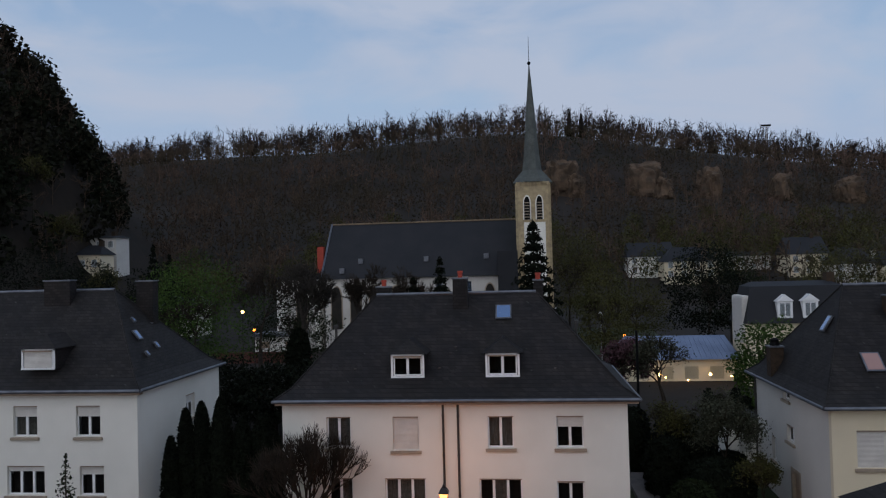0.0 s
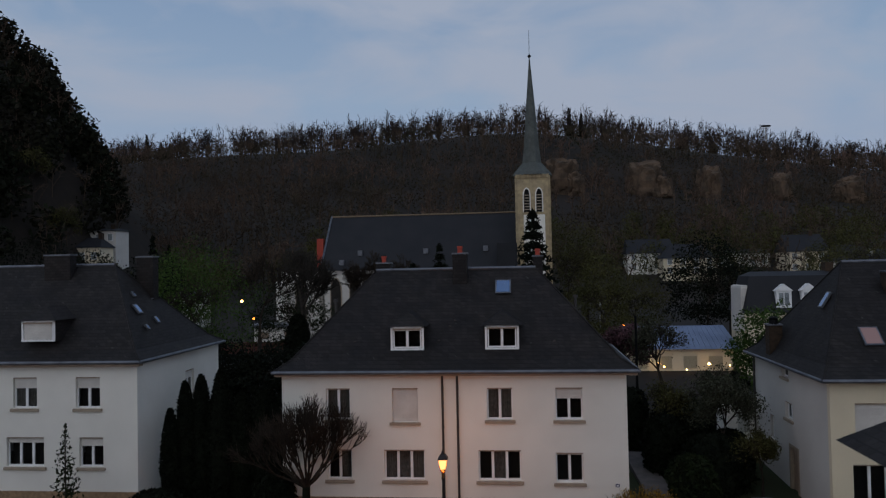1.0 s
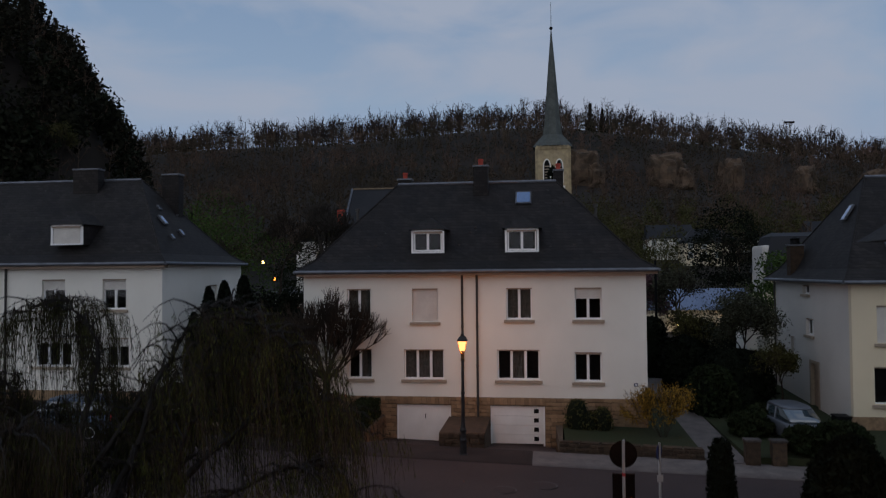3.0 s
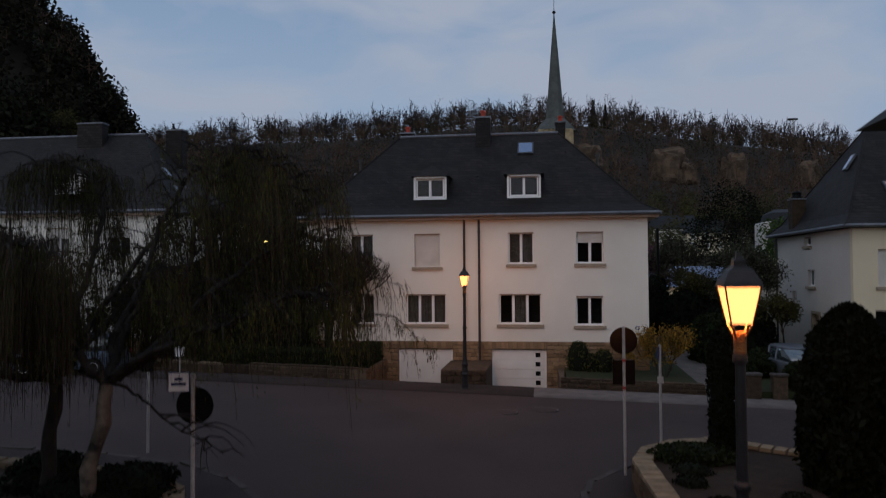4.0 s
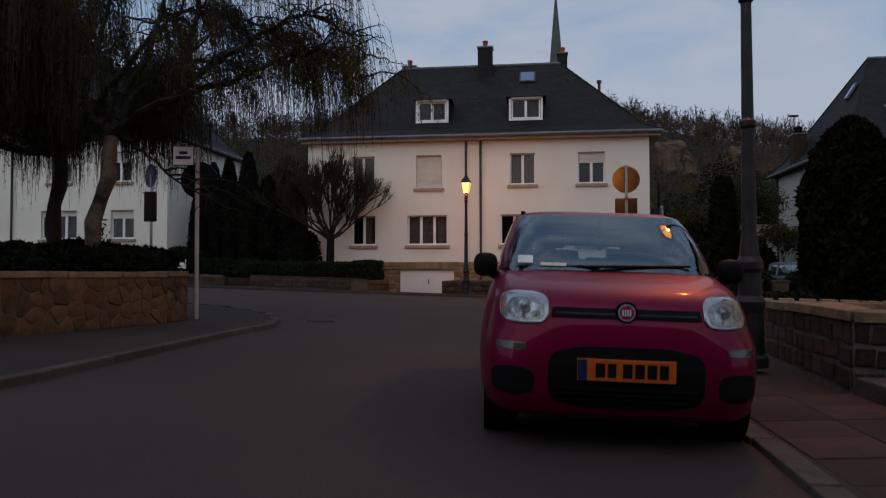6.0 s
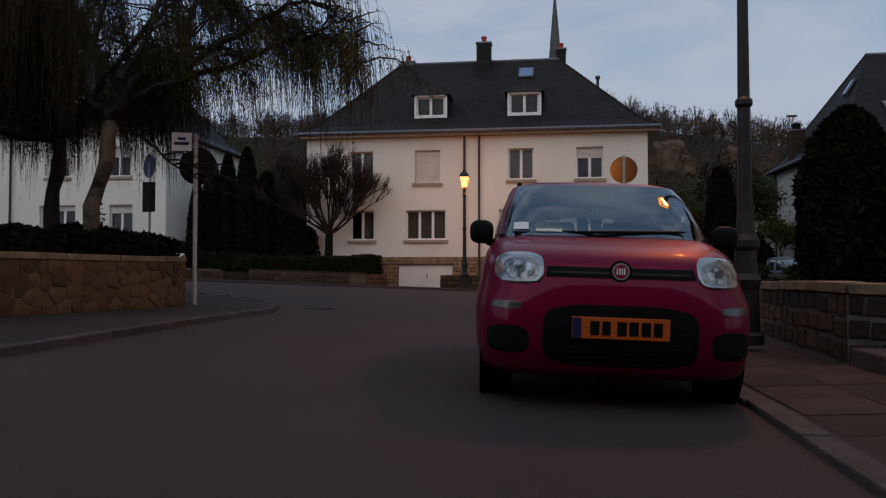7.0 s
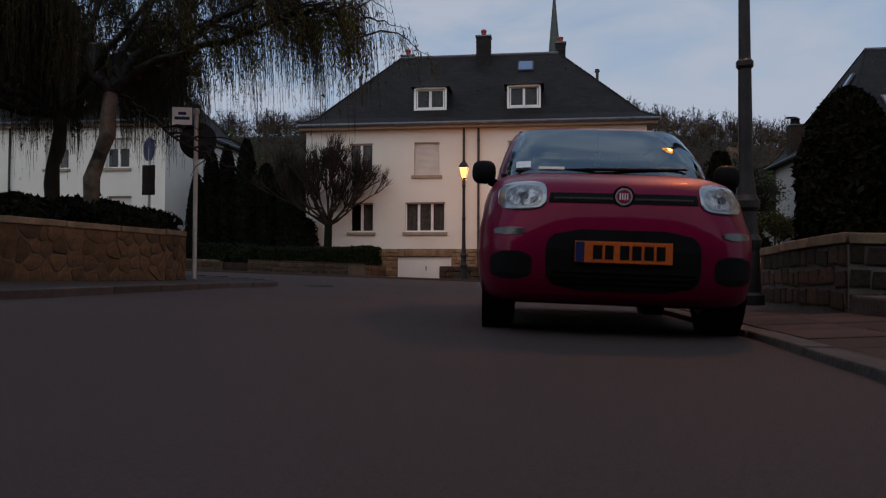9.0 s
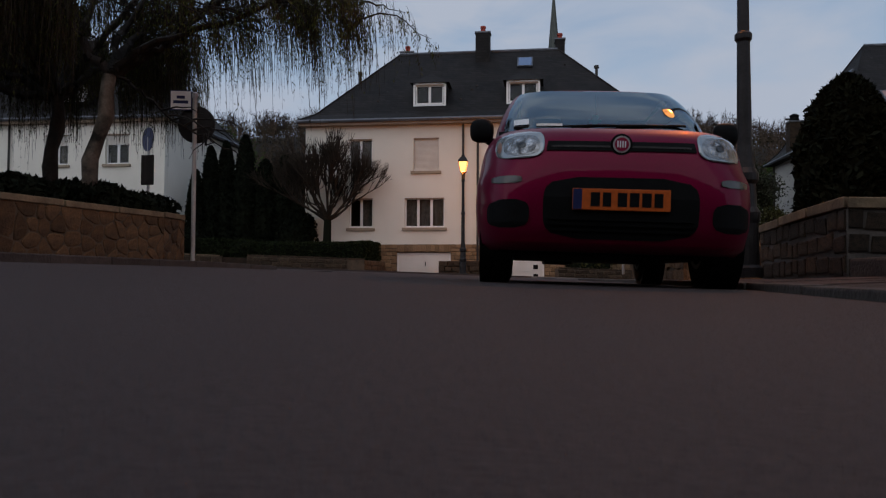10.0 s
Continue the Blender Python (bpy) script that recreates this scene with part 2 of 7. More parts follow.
COPPER = M("grey_green_spire_slate", (0.085, 0.095, 0.085), (0.055, 0.060, 0.056), 1.2, 0.7, 0.2, 0, 6)
DARK = M("black_plastic", (0.004, 0.004, 0.0043), (0.007, 0.007, 0.007), 8.0, 0.6, 0.05, spec=0.08)
RUBBER = M("tyre_rubber", (0.012, 0.012, 0.012), (0.02, 0.02, 0.02), 8.0, 0.85, 0.2)
LAMP_GLOW = glow_mat("lit_lantern_glass", (1.0, 0.37, 0.115), 2.7)
WINDOW_GLOW = glow_mat("lit_bulb", (1.0, 0.55, 0.16), 12.0)
RED_GLOW = glow_mat("orange_bulb", (1.0, 0.25, 0.03), 8.0)


# ---- shapes ----
def mesh_of(name, bm, material):
    me = bpy.data.meshes.new(name)
    bm.to_mesh(me)
    bm.free()
    if material:
        me.materials.append(material)
    return me


def part(name, bm, material, parent=None, label="", smooth=False):
    me = mesh_of(name, bm, material)
    if smooth:
        me.polygons.foreach_set("use_smooth", [True] * len(me.polygons))
    ob = new(name, me)
    if parent:
        ob.parent = parent
    return tagged(ob, label)


def thing(name, x, y, z, label, category, group="", kind="", rz=0.0):
    ob = new(name)
    ob.matrix_world = pose(x, y, z, 0, 0, rz)
    ob.empty_display_size = 0.2
    return tagged(ob, label, category, group, kind)


def box(x0, x1, y0, y1, z0, z1, bevel=0.0, bm=None):
    bm = bm or bmesh.new()
    r = bmesh.ops.create_cube(bm, size=1)
    for v in r["verts"]:
        v.co = ((x0 + x1) / 2 + v.co.x * (x1 - x0), (y0 + y1) / 2 + v.co.y * (y1 - y0), (z0 + z1) / 2 + v.co.z * (z1 - z0))
    if bevel:
        ed = list({e for v in r["verts"] for e in v.link_edges})
        bmesh.ops.bevel(bm, geom=ed, offset=bevel, segments=2, affect="EDGES", profile=0.6)
    return bm


def tube(p0, p1, r0, r1=None, seg=12, bm=None):
    bm = bm or bmesh.new()
    r1 = r0 if r1 is None else r1
    p0, p1 = Vector(p0), Vector(p1)
    d = p1 - p0
    q = d.to_track_quat("Z", "Y").to_matrix().to_4x4()
    bmesh.ops.create_cone(bm, cap_ends=True, segments=seg, radius1=r0, radius2=max(r1, 1e-4), depth=d.length,
                          matrix=Matrix.Translation((p0 + p1) / 2) @ q)
    return bm


def turned(profile, seg=20, bm=None, cx=0, cy=0):
    """A turned shape from (radius, height) pairs, round the z axis."""
    bm = bm or bmesh.new()
    rings = []
    for r, z in profile:
        rings.append([bm.verts.new((cx + r * math.cos(2 * math.pi * i / seg), cy + r * math.sin(2 * math.pi * i / seg), z)) for i in range(seg)])
    for a, b in zip(rings, rings[1:]):
        for i in range(seg):
            bm.faces.new((a[i], a[(i + 1) % seg], b[(i + 1) % seg], b[i]))
    bm.faces.new(rings[0][::-1])
    bm.faces.new(rings[-1])
    return bm


def np_mesh(name, verts, faces, material, parent=None, label=""):
    """A mesh from an (n, 3) array and an (m, 3 or 4) array of faces."""
    verts, faces = np.asarray(verts, np.float32), np.asarray(faces, np.int32)
    me = bpy.data.meshes.new(name)
    k = faces.shape[1]
    me.vertices.add(len(verts))
    me.vertices.foreach_set("co", verts.ravel())
    me.loops.add(faces.size)
    me.loops.foreach_set("vertex_index", faces.ravel())
    me.polygons.add(len(faces))
    me.polygons.foreach_set("loop_start", np.arange(len(faces), dtype=np.int32) * k)
    me.update(calc_edges=True)
    me.materials.append(material)
    ob = new(name, me)
    if parent:
        ob.parent = parent
    return tagged(ob, label)


RNG = np.random.default_rng(7)


def unit(v):
    return v / np.maximum(np.linalg.norm(v, axis=-1, keepdims=True), 1e-9)


def leaf_cloud(centres, size, flat=0.5, stretch=1.0):
    """One small triangle-pair leaf at each centre, turned at random; size may be an array."""
    n = len(centres)
    a = unit(RNG.normal(size=(n, 3)))
    b = unit(np.cross(a, RNG.normal(size=(n, 3))))
    s = (np.ones(n) * size * RNG.uniform(0.6, 1.3, n))[:, None]
    v = np.stack([centres - a * s * stretch, centres + b * s * flat, centres + a * s * stretch, centres - b * s * flat], 1)
    return v.reshape(-1, 3), np.arange(4 * n).reshape(n, 4)


def sticks(p0, p1, r0, r1):
    """Three-sided tapered sticks from p0 to p1."""
    n = len(p0)
    d = unit(p1 - p0)
    ref = np.where(np.abs(d[:, 2:3]) > 0.9, np.array([[1.0, 0, 0]]), np.array([[0, 0, 1.0]]))
    u = unit(np.cross(d, ref))
    w = np.cross(d, u)
    r0, r1 = np.broadcast_to(r0, n)[:, None], np.broadcast_to(r1, n)[:, None]
    ring = [(math.cos(k * 2 * math.pi / 3), math.sin(k * 2 * math.pi / 3)) for k in range(3)]
    lo = [p0 + (u * c + w * s) * r0 for c, s in ring]
    hi = [p1 + (u * c + w * s) * r1 for c, s in ring]
    v = np.stack(lo + hi, 1).reshape(-1, 3)
    base = (np.arange(n) * 6)[:, None]
    f = np.concatenate([base + np.array([[k, (k + 1) % 3, 3 + (k + 1) % 3, 3 + k]]) for k in range(3)], 0)
    return v, f


def strips(p0, p1, r0, r1, side):
    """Flat tapered strips for the finest twigs, turned by the side vectors."""
    n = len(p0)
    w = unit(np.cross(p1 - p0, side))
    v = np.stack([p0 - w * r0, p0 + w * r0, p1 + w * r1, p1 - w * r1], 1).reshape(-1, 3)
    return v, np.arange(4 * n).reshape(n, 4)


def merge(*meshes):
    vs, fs, k = [], [], 0
    for v, f in meshes:
        vs.append(v)
        fs.append(f + k)
        k += len(v)
    return np.concatenate(vs), np.concatenate(fs)


# ---- lie of the land ----
def g(x, y):
    """Height of the street's surface."""
    x, y = np.asarray(x, float), np.asarray(y, float)
    a = np.interp(y, [-60, 0, 4, 10, 18, 24, 30, 40], [0.2, 0.055, 0.085, 0.075, 0.06, 0.06, 0.02, 0.0])
    s = np.interp(y, [0, 5, 12, 30], [0.045, 0.045, 0.03, 0.033])
    east = np.interp(y, [7, 11.5], [0.58, 1.0])
    return a - s * np.clip(x, -30, 30) * np.where(x < 0, np.interp(y, [5, 9], [0.8, 1.0]), east)


SKY_PX = np.array([-420, -330, -262, -215, -160, -110, -60, -25, 10, 50, 95, 140, 180, 215, 260, 420.0])
SKY_H = np.array([76, 76, 75, 81, 82, 82, 86, 88, 88, 82, 74, 67, 61, 57, 62, 62.0])


def edge(y):
    """Where the steep spur begins."""
    return np.minimum(-84.0, -0.545 * np.asarray(y, float))


def land(x, y):
    """Height of the ground round the street, the valley floor and the wooded slopes."""
    x, y = np.asarray(x, float), np.asarray(y, float)
    near = g(x, y) - 0.1 - 0.75 * np.clip((y - 26.5) / 1.5, 0, 1) * np.clip((49 - y) / 3, 0, 1)
    floor = np.interp(y, [45, 80, 130, 170], [-0.4, 0.6, 2.0, 5.0])
    z = np.where(y < 46, near, floor)
    top = np.interp(x, SKY_PX, SKY_H)
    rise = np.clip((y - 165) / 275.0, 0, 1)
    prof = np.interp(rise, [0, 0.15, 0.55, 0.80, 0.93, 1.0], [0, 0.10, 0.50, 0.88, 0.98, 1.0])
    z = np.where(y > 165, 5 + prof * (top - 5), z)
    # steep wooded spur on the west side
    d = np.clip((edge(y) - x) / 28.0, 0, 1) * np.clip((y - 88) / 60, 0, 1) * np.clip((300 - y) / 90, 0, 1)
    return z + 57 * np.clip(d, 0, 1) ** 0.55 * np.clip(1 - rise * 0.9, 0, 1)


def sheet(name, xs, ys, height, material, label, category="ground", dz=0.0):
    X, Y = np.meshgrid(np.asarray(xs, float), np.asarray(ys, float))
    Z = height(X, Y) + dz
    n, m = X.shape
    v = np.stack([X, Y, Z], -1).reshape(-1, 3)
    i = np.arange(n * m).reshape(n, m)
    f = np.stack([i[:-1, :-1], i[:-1, 1:], i[1:, 1:], i[1:, :-1]], -1).reshape(-1, 4)
    ob = np_mesh(name, v, f, material)
    return tagged(ob, label, category, kind="structure")


def slab(name, outline, height, material, label, thick=0.16, parent=None):
    """A draped slab from a plan outline, with side faces."""
    bm = bmesh.new()
    top = [bm.verts.new((x, y, float(height(x, y)))) for x, y in outline]
    low = [bm.verts.new((v.co.x, v.co.y, v.co.z - thick)) for v in top]
    f = bm.faces.new(top)
    for i in range(len(top)):
        j = (i + 1) % len(top)
        bm.faces.new((top[i], low[i], low[j], top[j]))
    bmesh.ops.triangulate(bm, faces=[f], ngon_method="EAR_CLIP")
    bmesh.ops.recalc_face_normals(bm, faces=bm.faces)
    ob = part(name, bm, material, parent)
    return tagged(ob, label, "pavement", kind="structure") if not parent else ob


xs = np.concatenate([np.arange(-520, -60, 14), np.arange(-60, 60, 3), np.arange(60, 521, 14)])
ys = np.concatenate([np.arange(-120, -20, 20), np.arange(-20, 26, 3), [26.5, 28], np.arange(30, 46, 4), [45.9, 46.1], np.arange(49, 170, 6), np.arange(172, 460, 8), np.arange(470, 901, 60)])
sheet("ground", xs, ys, land, HILLSOIL, "dark ground of gardens, valley floor and leaf-strewn wooded slopes")
sheet("road", np.arange(-66, 67, 1.5), np.concatenate([np.arange(-40, 28, 1.0), [28.4]]), g, ASPHALT, "dark worn asphalt street and junction", "road")


def polyline(points, step):
    """Points at even steps along a plan line, with the direction there."""
    out, left = [], 0.0
    for (x0, y0), (x1, y1) in zip(points, points[1:]):
        n = math.hypot(x1 - x0, y1 - y0)
        t = left
        while t < n:
            out.append((x0 + (x1 - x0) * t / n, y0 + (y1 - y0) * t / n, math.atan2(y1 - y0, x1 - x0)))
            t += step
        left = t - n
    return out


def drive(x, y):
    return g(x, np.minimum(y, 30.0)) - 0.72 * np.clip((np.asarray(y, float) - 30.3) / 3.7, 0, 1)


# ---- pavements ----
KL = [(-3.9, -30), (-3.7, 0), (-3.7, 5), (-3.8, 7), (-3.92, 9.4), (-3.97, 10.8), (-4.2, 11.8), (-4.52, 12.7), (-5.05, 13.7), (-6.1, 14.95), (-7.4, 15.9), (-10, 16.6), (-40, 17.5)]
KR = [(1.75, -30), (1.75, 3.8), (1.62, 8), (1.42, 12), (1.32, 15.5), (1.5, 16.8), (2.2, 18.0), (3.6, 19.3), (6, 20.2), (40, 21.5)]
pav_l = slab("pavement_west", KL + [(-40, -30)], lambda x, y: g(x, y) + 0.06, PAVE, "patched asphalt pavement with a rounded stone kerb corner")
pav_r = slab("pavement_east", KR + [(40, -30)], lambda x, y: g(x, y) + 0.035, PAVE, "dark asphalt pavement edged with long kerb stones")
far_kerb = lambda x, y: g(x, y) + np.where(y < 28.26, -0.05, 0.07)
sheet("pavement_far_west", np.arange(-66, 0.1, 1.5), [28.25, 28.27, 30.3], far_kerb, PAVE, "dark asphalt pavement along the house fronts", "pavement")
sheet("pavement_far_east", np.concatenate([[0.0, 0.75], np.arange(1.5, 67, 1.5)]), [28.25, 28.27, 30.3], far_kerb, CONC, "pale concrete pavement before the small lawn", "pavement")
sheet("driveway", np.linspace(-6.9, 0.95, 9), np.linspace(30.28, 34.5, 11), drive, ASPHALT, "asphalt ramp down to two garage doors", "driveway", 0.068)
kb = mesh_of("kerb", box(-0.485, 0.485, -0.13, 0.02, -0.12, 0.0, 0.012), KERB)
for pts, own in ((KL, pav_l), (KR, pav_r)):
    for x, y, a in polyline(pts, 0.98):
        if -6 < y < 21 and abs(x) < 16:
            side = -1 if pts is KR else 1
            k = new("kerb", kb)
            k.parent = own
            k.matrix_world = pose(x + 0.49 * math.cos(a), y + 0.49 * math.sin(a), float(g(x + 0.49 * math.cos(a), y + 0.49 * math.sin(a))) + (0.048 if side < 0 else 0.068), 0, 0, math.degrees(a) + (180 if side < 0 else 0))

# a manhole cover and drain plates in the road
for x, y, r in ((-0.9, 24.8, 0.45), (0.4, 25.6, 0.5), (-3.7, 13.0, 0.32)):
    th = thing("manhole_cover", x, y, float(g(x, y)) + 0.004, "round dark iron manhole cover set in the asphalt", "manhole cover", "covers in the road")
    part("rim", turned([(r, -0.02), (r, 0.004), (r - 0.05, 0.004), (r - 0.05, -0.02)], 24), BLACKM, th)
    part("lid", turned([(r - 0.06, -0.02), (r - 0.06, 0.007), (0.03, 0.009)], 24), ASPHALT, th)


# ---- stone walls ----
def stone_variants(mat, n=6, jit=0.07):
    out = []
    for i in range(n):
        bm = box(-0.5, 0.5, -0.5, 0.5, -0.5, 0.5)
        for v in bm.verts:
            v.co.x += random.uniform(-jit, jit)
            v.co.z += random.uniform(-jit, jit)
        ed = [e for e in bm.edges if all(v.co.y < 0 for v in e.verts)]
        bmesh.ops.bevel(bm, geom=ed, offset=0.11, segments=1, affect="EDGES")
        out.append(mesh_of("stone", bm, mat))
    return out


ST_T, ST_B, ST_G = stone_variants(STONE_T), stone_variants(STONE_B), stone_variants(STONE_G)
STONE_N = M("dark_olive_sandstone", (0.058, 0.036, 0.022), (0.022, 0.016, 0.011), 4.0, 0.95, 0.7, 0, 30, 0.5)
ST_N = stone_variants(STONE_N, 8, 0.05)


def lay_stones(own, p0, p1, base, height, kinds, row=0.2, wide=0.3, rough=0.25, limit=300, deep=0.10, joint=0.022):
    """Courses of single stones on the face from plan point p0 to p1; base(x, y) is the foot's height."""
    (x0, y0), (x1, y1) = p0, p1
    n = math.hypot(x1 - x0, y1 - y0)
    a = math.atan2(y1 - y0, x1 - x0)
    rows = max(1, round(height / row))
    rh = height / rows
    made = 0
    for r in range(rows):
        s = random.uniform(-0.15, 0.0)
        while s < n - 0.03 and made < limit:
            w = wide * random.uniform(1 - rough * 1.5, 1 + rough * 2)
            lo, hi = max(s, 0), min(s + w, n)
            if hi - lo > 0.05:
                c = (lo + hi) / 2
                x, y = x0 + math.cos(a) * c, y0 + math.sin(a) * c
                o = new("stone", random.choice(kinds))
                o.parent = own
                tilt = random.uniform(-1, 1) * rough * 14
                o.matrix_world = pose(x, y, float(base(x, y)) + rh * (r + 0.5) + random.uniform(-1, 1) * rough * 0.06, 0, tilt, math.degrees(a)) @ Matrix.Diagonal((hi - lo - joint, deep, rh * random.uniform(0.86, 1.02) - joint * 0.9, 1))
                made += 1
            s += w


def wall_core(name, pts, thick, base, height, mat, label, inward=1):
    """A solid wall core along a plan line; thick is measured to one side."""
    own = thing(name, 0, 0, 0, label, "wall", kind="structure")
    bm = bmesh.new()
    nor = []
    for i, (x, y) in enumerate(pts):
        a = pts[max(i - 1, 0)]
        b = pts[min(i + 1, len(pts) - 1)]
        d = Vector((b[0] - a[0], b[1] - a[1])).normalized()
        nor.append(Vector((-d.y, d.x)) * inward)
    rings = []
    for (x, y), nn in zip(pts, nor):
        z = float(base(x, y))
        q = (x + nn.x * thick, y + nn.y * thick)
        rings.append([bm.verts.new(c) for c in ((x, y, z - 0.3), (x, y, z + height), (q[0], q[1], z + height), (q[0], q[1], z - 0.3))])
    for a, b in zip(rings, rings[1:]):
        for i in range(4):
            bm.faces.new((a[i], a[(i + 1) % 4], b[(i + 1) % 4], b[i]))
    bm.faces.new(rings[0])
    bm.faces.new(rings[-1][::-1])
    bmesh.ops.recalc_face_normals(bm, faces=bm.faces)
    part("core", bm, mat, own)
    return own, nor


def coping(own, pts, nor, width, base, height, mat, over=0.05, thick=0.09, step=0.55):
    """Coping slabs, one by one, along the top of a wall."""
    for (p, q, na, nb) in zip(pts, pts[1:], nor, nor[1:]):
        n = math.hypot(q[0] - p[0], q[1] - p[1])
        k = max(1, round(n / step))
        for i in range(k):
            bm = bmesh.new()
            f0, f1 = i / k + 0.006, (i + 1) / k - 0.006
            jz = random.uniform(-0.008, 0.008)
            ring = []
            for f in (f0, f1):
                x, y = p[0] + (q[0] - p[0]) * f, p[1] + (q[1] - p[1]) * f
                nn = na.lerp(nb, f).normalized()
                z = float(base(x, y)) + height + jz
                a = (x - nn.x * over, y - nn.y * over)
                b = (x + nn.x * (width + over), y + nn.y * (width + over))
                ring.append([bm.verts.new(c) for c in ((*a, z), (*a, z + thick), (*b, z + thick), (*b, z))])
            for j in range(4):
                bm.faces.new((ring[0][j], ring[0][(j + 1) % 4], ring[1][(j + 1) % 4], ring[1][j]))
            bm.faces.new(ring[0][::-1])
            bm.faces.new(ring[1])
            bmesh.ops.recalc_face_normals(bm, faces=bm.faces)
            bmesh.ops.bevel(bm, geom=list(bm.edges), offset=0.007, segments=1, affect="EDGES")
            part("coping", bm, mat, own)


def pave(x, y):
    return g(x, y) + (0.065 if x > 0 else 0.06)


# west planter wall with the willows
def wall_foot(x, y):
    """Level foot of the west wall, rising with the side street."""
    return 0.29 + 0.03 * max(0.0, -x - 7.0) * (y > 9)


LW = [(-8.4, -5.0), (-5.97, 7.7), (-5.42, 10.6), (-5.45, 11.3), (-5.8, 12.0), (-6.5, 12.6), (-7.6, 13.0), (-10, 13.2), (-24, 13.6)]
own, nor = wall_core("planter_wall_west", LW, 0.36, wall_foot, 0.72, MORTAR, "low planter wall of irregular brown sandstone with flat coping")
coping(own, LW, nor, 0.36, wall_foot, 0.72, CAP, 0.03, 0.085, 0.95)
WEST_WALL = own
PLANT_L = [(x + n.x * 0.3, y + n.y * 0.3) for (x, y), n in zip(LW, nor)] + [(-24, -5)]
slab("planter_soil_west", PLANT_L, lambda x, y: g(x, y) + 0.70, SOIL, "dark planted soil behind the low wall", 0.5)
# far east planter
RW = [(9.5, 11.75), (2.62, 11.55), (2.45, 14.2), (2.36, 16.4), (2.7, 17.6), (3.5, 18.6), (4.6, 19.1), (5.6, 18.6), (9.5, 16.6)]
own, nor = wall_core("planter_wall_east", RW, 0.34, pave, 0.56, MORTAR, "curved low planter wall of tan sandstone blocks with pale coping", -1)
coping(own, RW, nor, 0.34, pave, 0.56, CAP_P, 0.04, 0.09, 0.32)
EAST_WALL = own
slab("planter_soil_east", [(x + n.x * 0.3, y + n.y * 0.3) for (x, y), n in zip(RW, nor)], lambda x, y: g(x, y) + 0.60, SOIL, "bare brown soil bed inside the curved wall", 0.4)
# near east planter beside the lamp
near_foot = lambda x, y: float(pave(x, y)) + 0.05
NW = [(7.0, 9.2), (3.02, 9.05), (2.82, 5.95), (7.0, 5.75)]
own, nor = wall_core("planter_wall_near", NW, 0.40, near_foot, 0.54, PALE_MORTAR, "dark squared sandstone planter wall with broad flat coping", 1)
coping(own, NW, nor, 0.40, near_foot, 0.54, CAP, 0.04, 0.09, 1.1)
NEAR_WALL = own
slab("planter_soil_near", [(x + n.x * 0.35, y + n.y * 0.35) for (x, y), n in zip(NW, nor)], lambda x, y: g(x, y) + 0.56, SOIL, "dark soil inside the squared planter", 0.4)
st = thing("entrance_step", 0, 0, 0, "low dark stone entrance step beside the planter wall", "step", kind="structure")
part("tread", box(2.77, 7.0, 4.2, 5.78, -0.05, 0.262, 0.02), KERB, st)
# front garden walls of the middle house
GW = [(-12.0, 30.1), (-7.6, 30.1), (-6.95, 30.25), (-6.85, 33.9)]
own, nor = wall_core("garden_wall_west", GW, 0.3, lambda x, y: g(x, 30), 0.50, MORTAR, "weathered low sandstone garden wall beside the garage ramp", 1)
coping(own, GW[:3], nor, 0.3, lambda x, y: g(x, 30), 0.50, STONE_G, 0.03, 0.06, 0.8)
GW_W = own
GE = [(0.98, 33.9), (1.05, 30.45), (6.7, 30.45)]
own, nor = wall_core("garden_wall_east", GE, 0.3, lambda x, y: g(x, 30), 0.42, MORTAR, "dark low stone wall in front of a small lawn", 1)
coping(own, GE[1:], nor[1:], 0.3, lambda x, y: g(x, 30), 0.42, STONE_G, 0.03, 0.06, 0.8)
GW_E = own
GL = [(-40, 30.3), (-13.2, 30.1)]
own, nor = wall_core("garden_wall_neighbour", GL, 0.3, lambda x, y: g(x, 30), 0.45, MORTAR, "pale low garden wall in front of the neighbouring house", 1)
coping(own, GL, nor, 0.3, lambda x, y: g(x, 30), 0.45, CAP, 0.03, 0.06, 1.2)
GW_N = own
slab("garden_west", [(-40, 30.4), (-13, 30.3), (-12, 30.3), (-7.1, 30.4), (-7.1, 46), (-40, 46)], lambda x, y: g(x, 30) + 0.42, SOIL, "planted front gardens with dark soil", 0.6)
slab("lawn_east", [(1.3, 30.6), (6.6, 30.6), (6.6, 46), (1.3, 46)], lambda x, y: g(x, 30) + 0.36 + 0.02 * (y - 30), GRASS, "small dark green lawn behind a stone wall", 0.7)
slab("garden_path", [(6.75, 30.0), (8.3, 30.0), (7.6, 46), (6.3, 46)], lambda x, y: g(x, 30) + 0.10 + 0.06 * (y - 30), CONC, "pale garden path running back beside the house", 0.7)
slab("yard_east", [(8.35, 30.2), (40, 30.2), (40, 46), (7.65, 46)], lambda x, y: g(np.minimum(x, 12), 30) + 0.30 + 0.03 * (y - 30), GRASS, "rough dark grass and drive beside the cream house", 0.7)
# stone piers between the two garages
own = thing("garage_pier", -2.9, 31.0, 0, "rough stone pier and low wall between two garage ramps", "wall", kind="structure")
part("core", box(-0.95, 0.95, -0.5, 2.9, -0.7, 0.72, 0.02), STONE_G, own)
PIER = own
lay_stones(own, (-3.85, 30.45), (-1.95, 30.45), lambda x, y: -0.15, 0.85, ST_G, 0.2, 0.34)


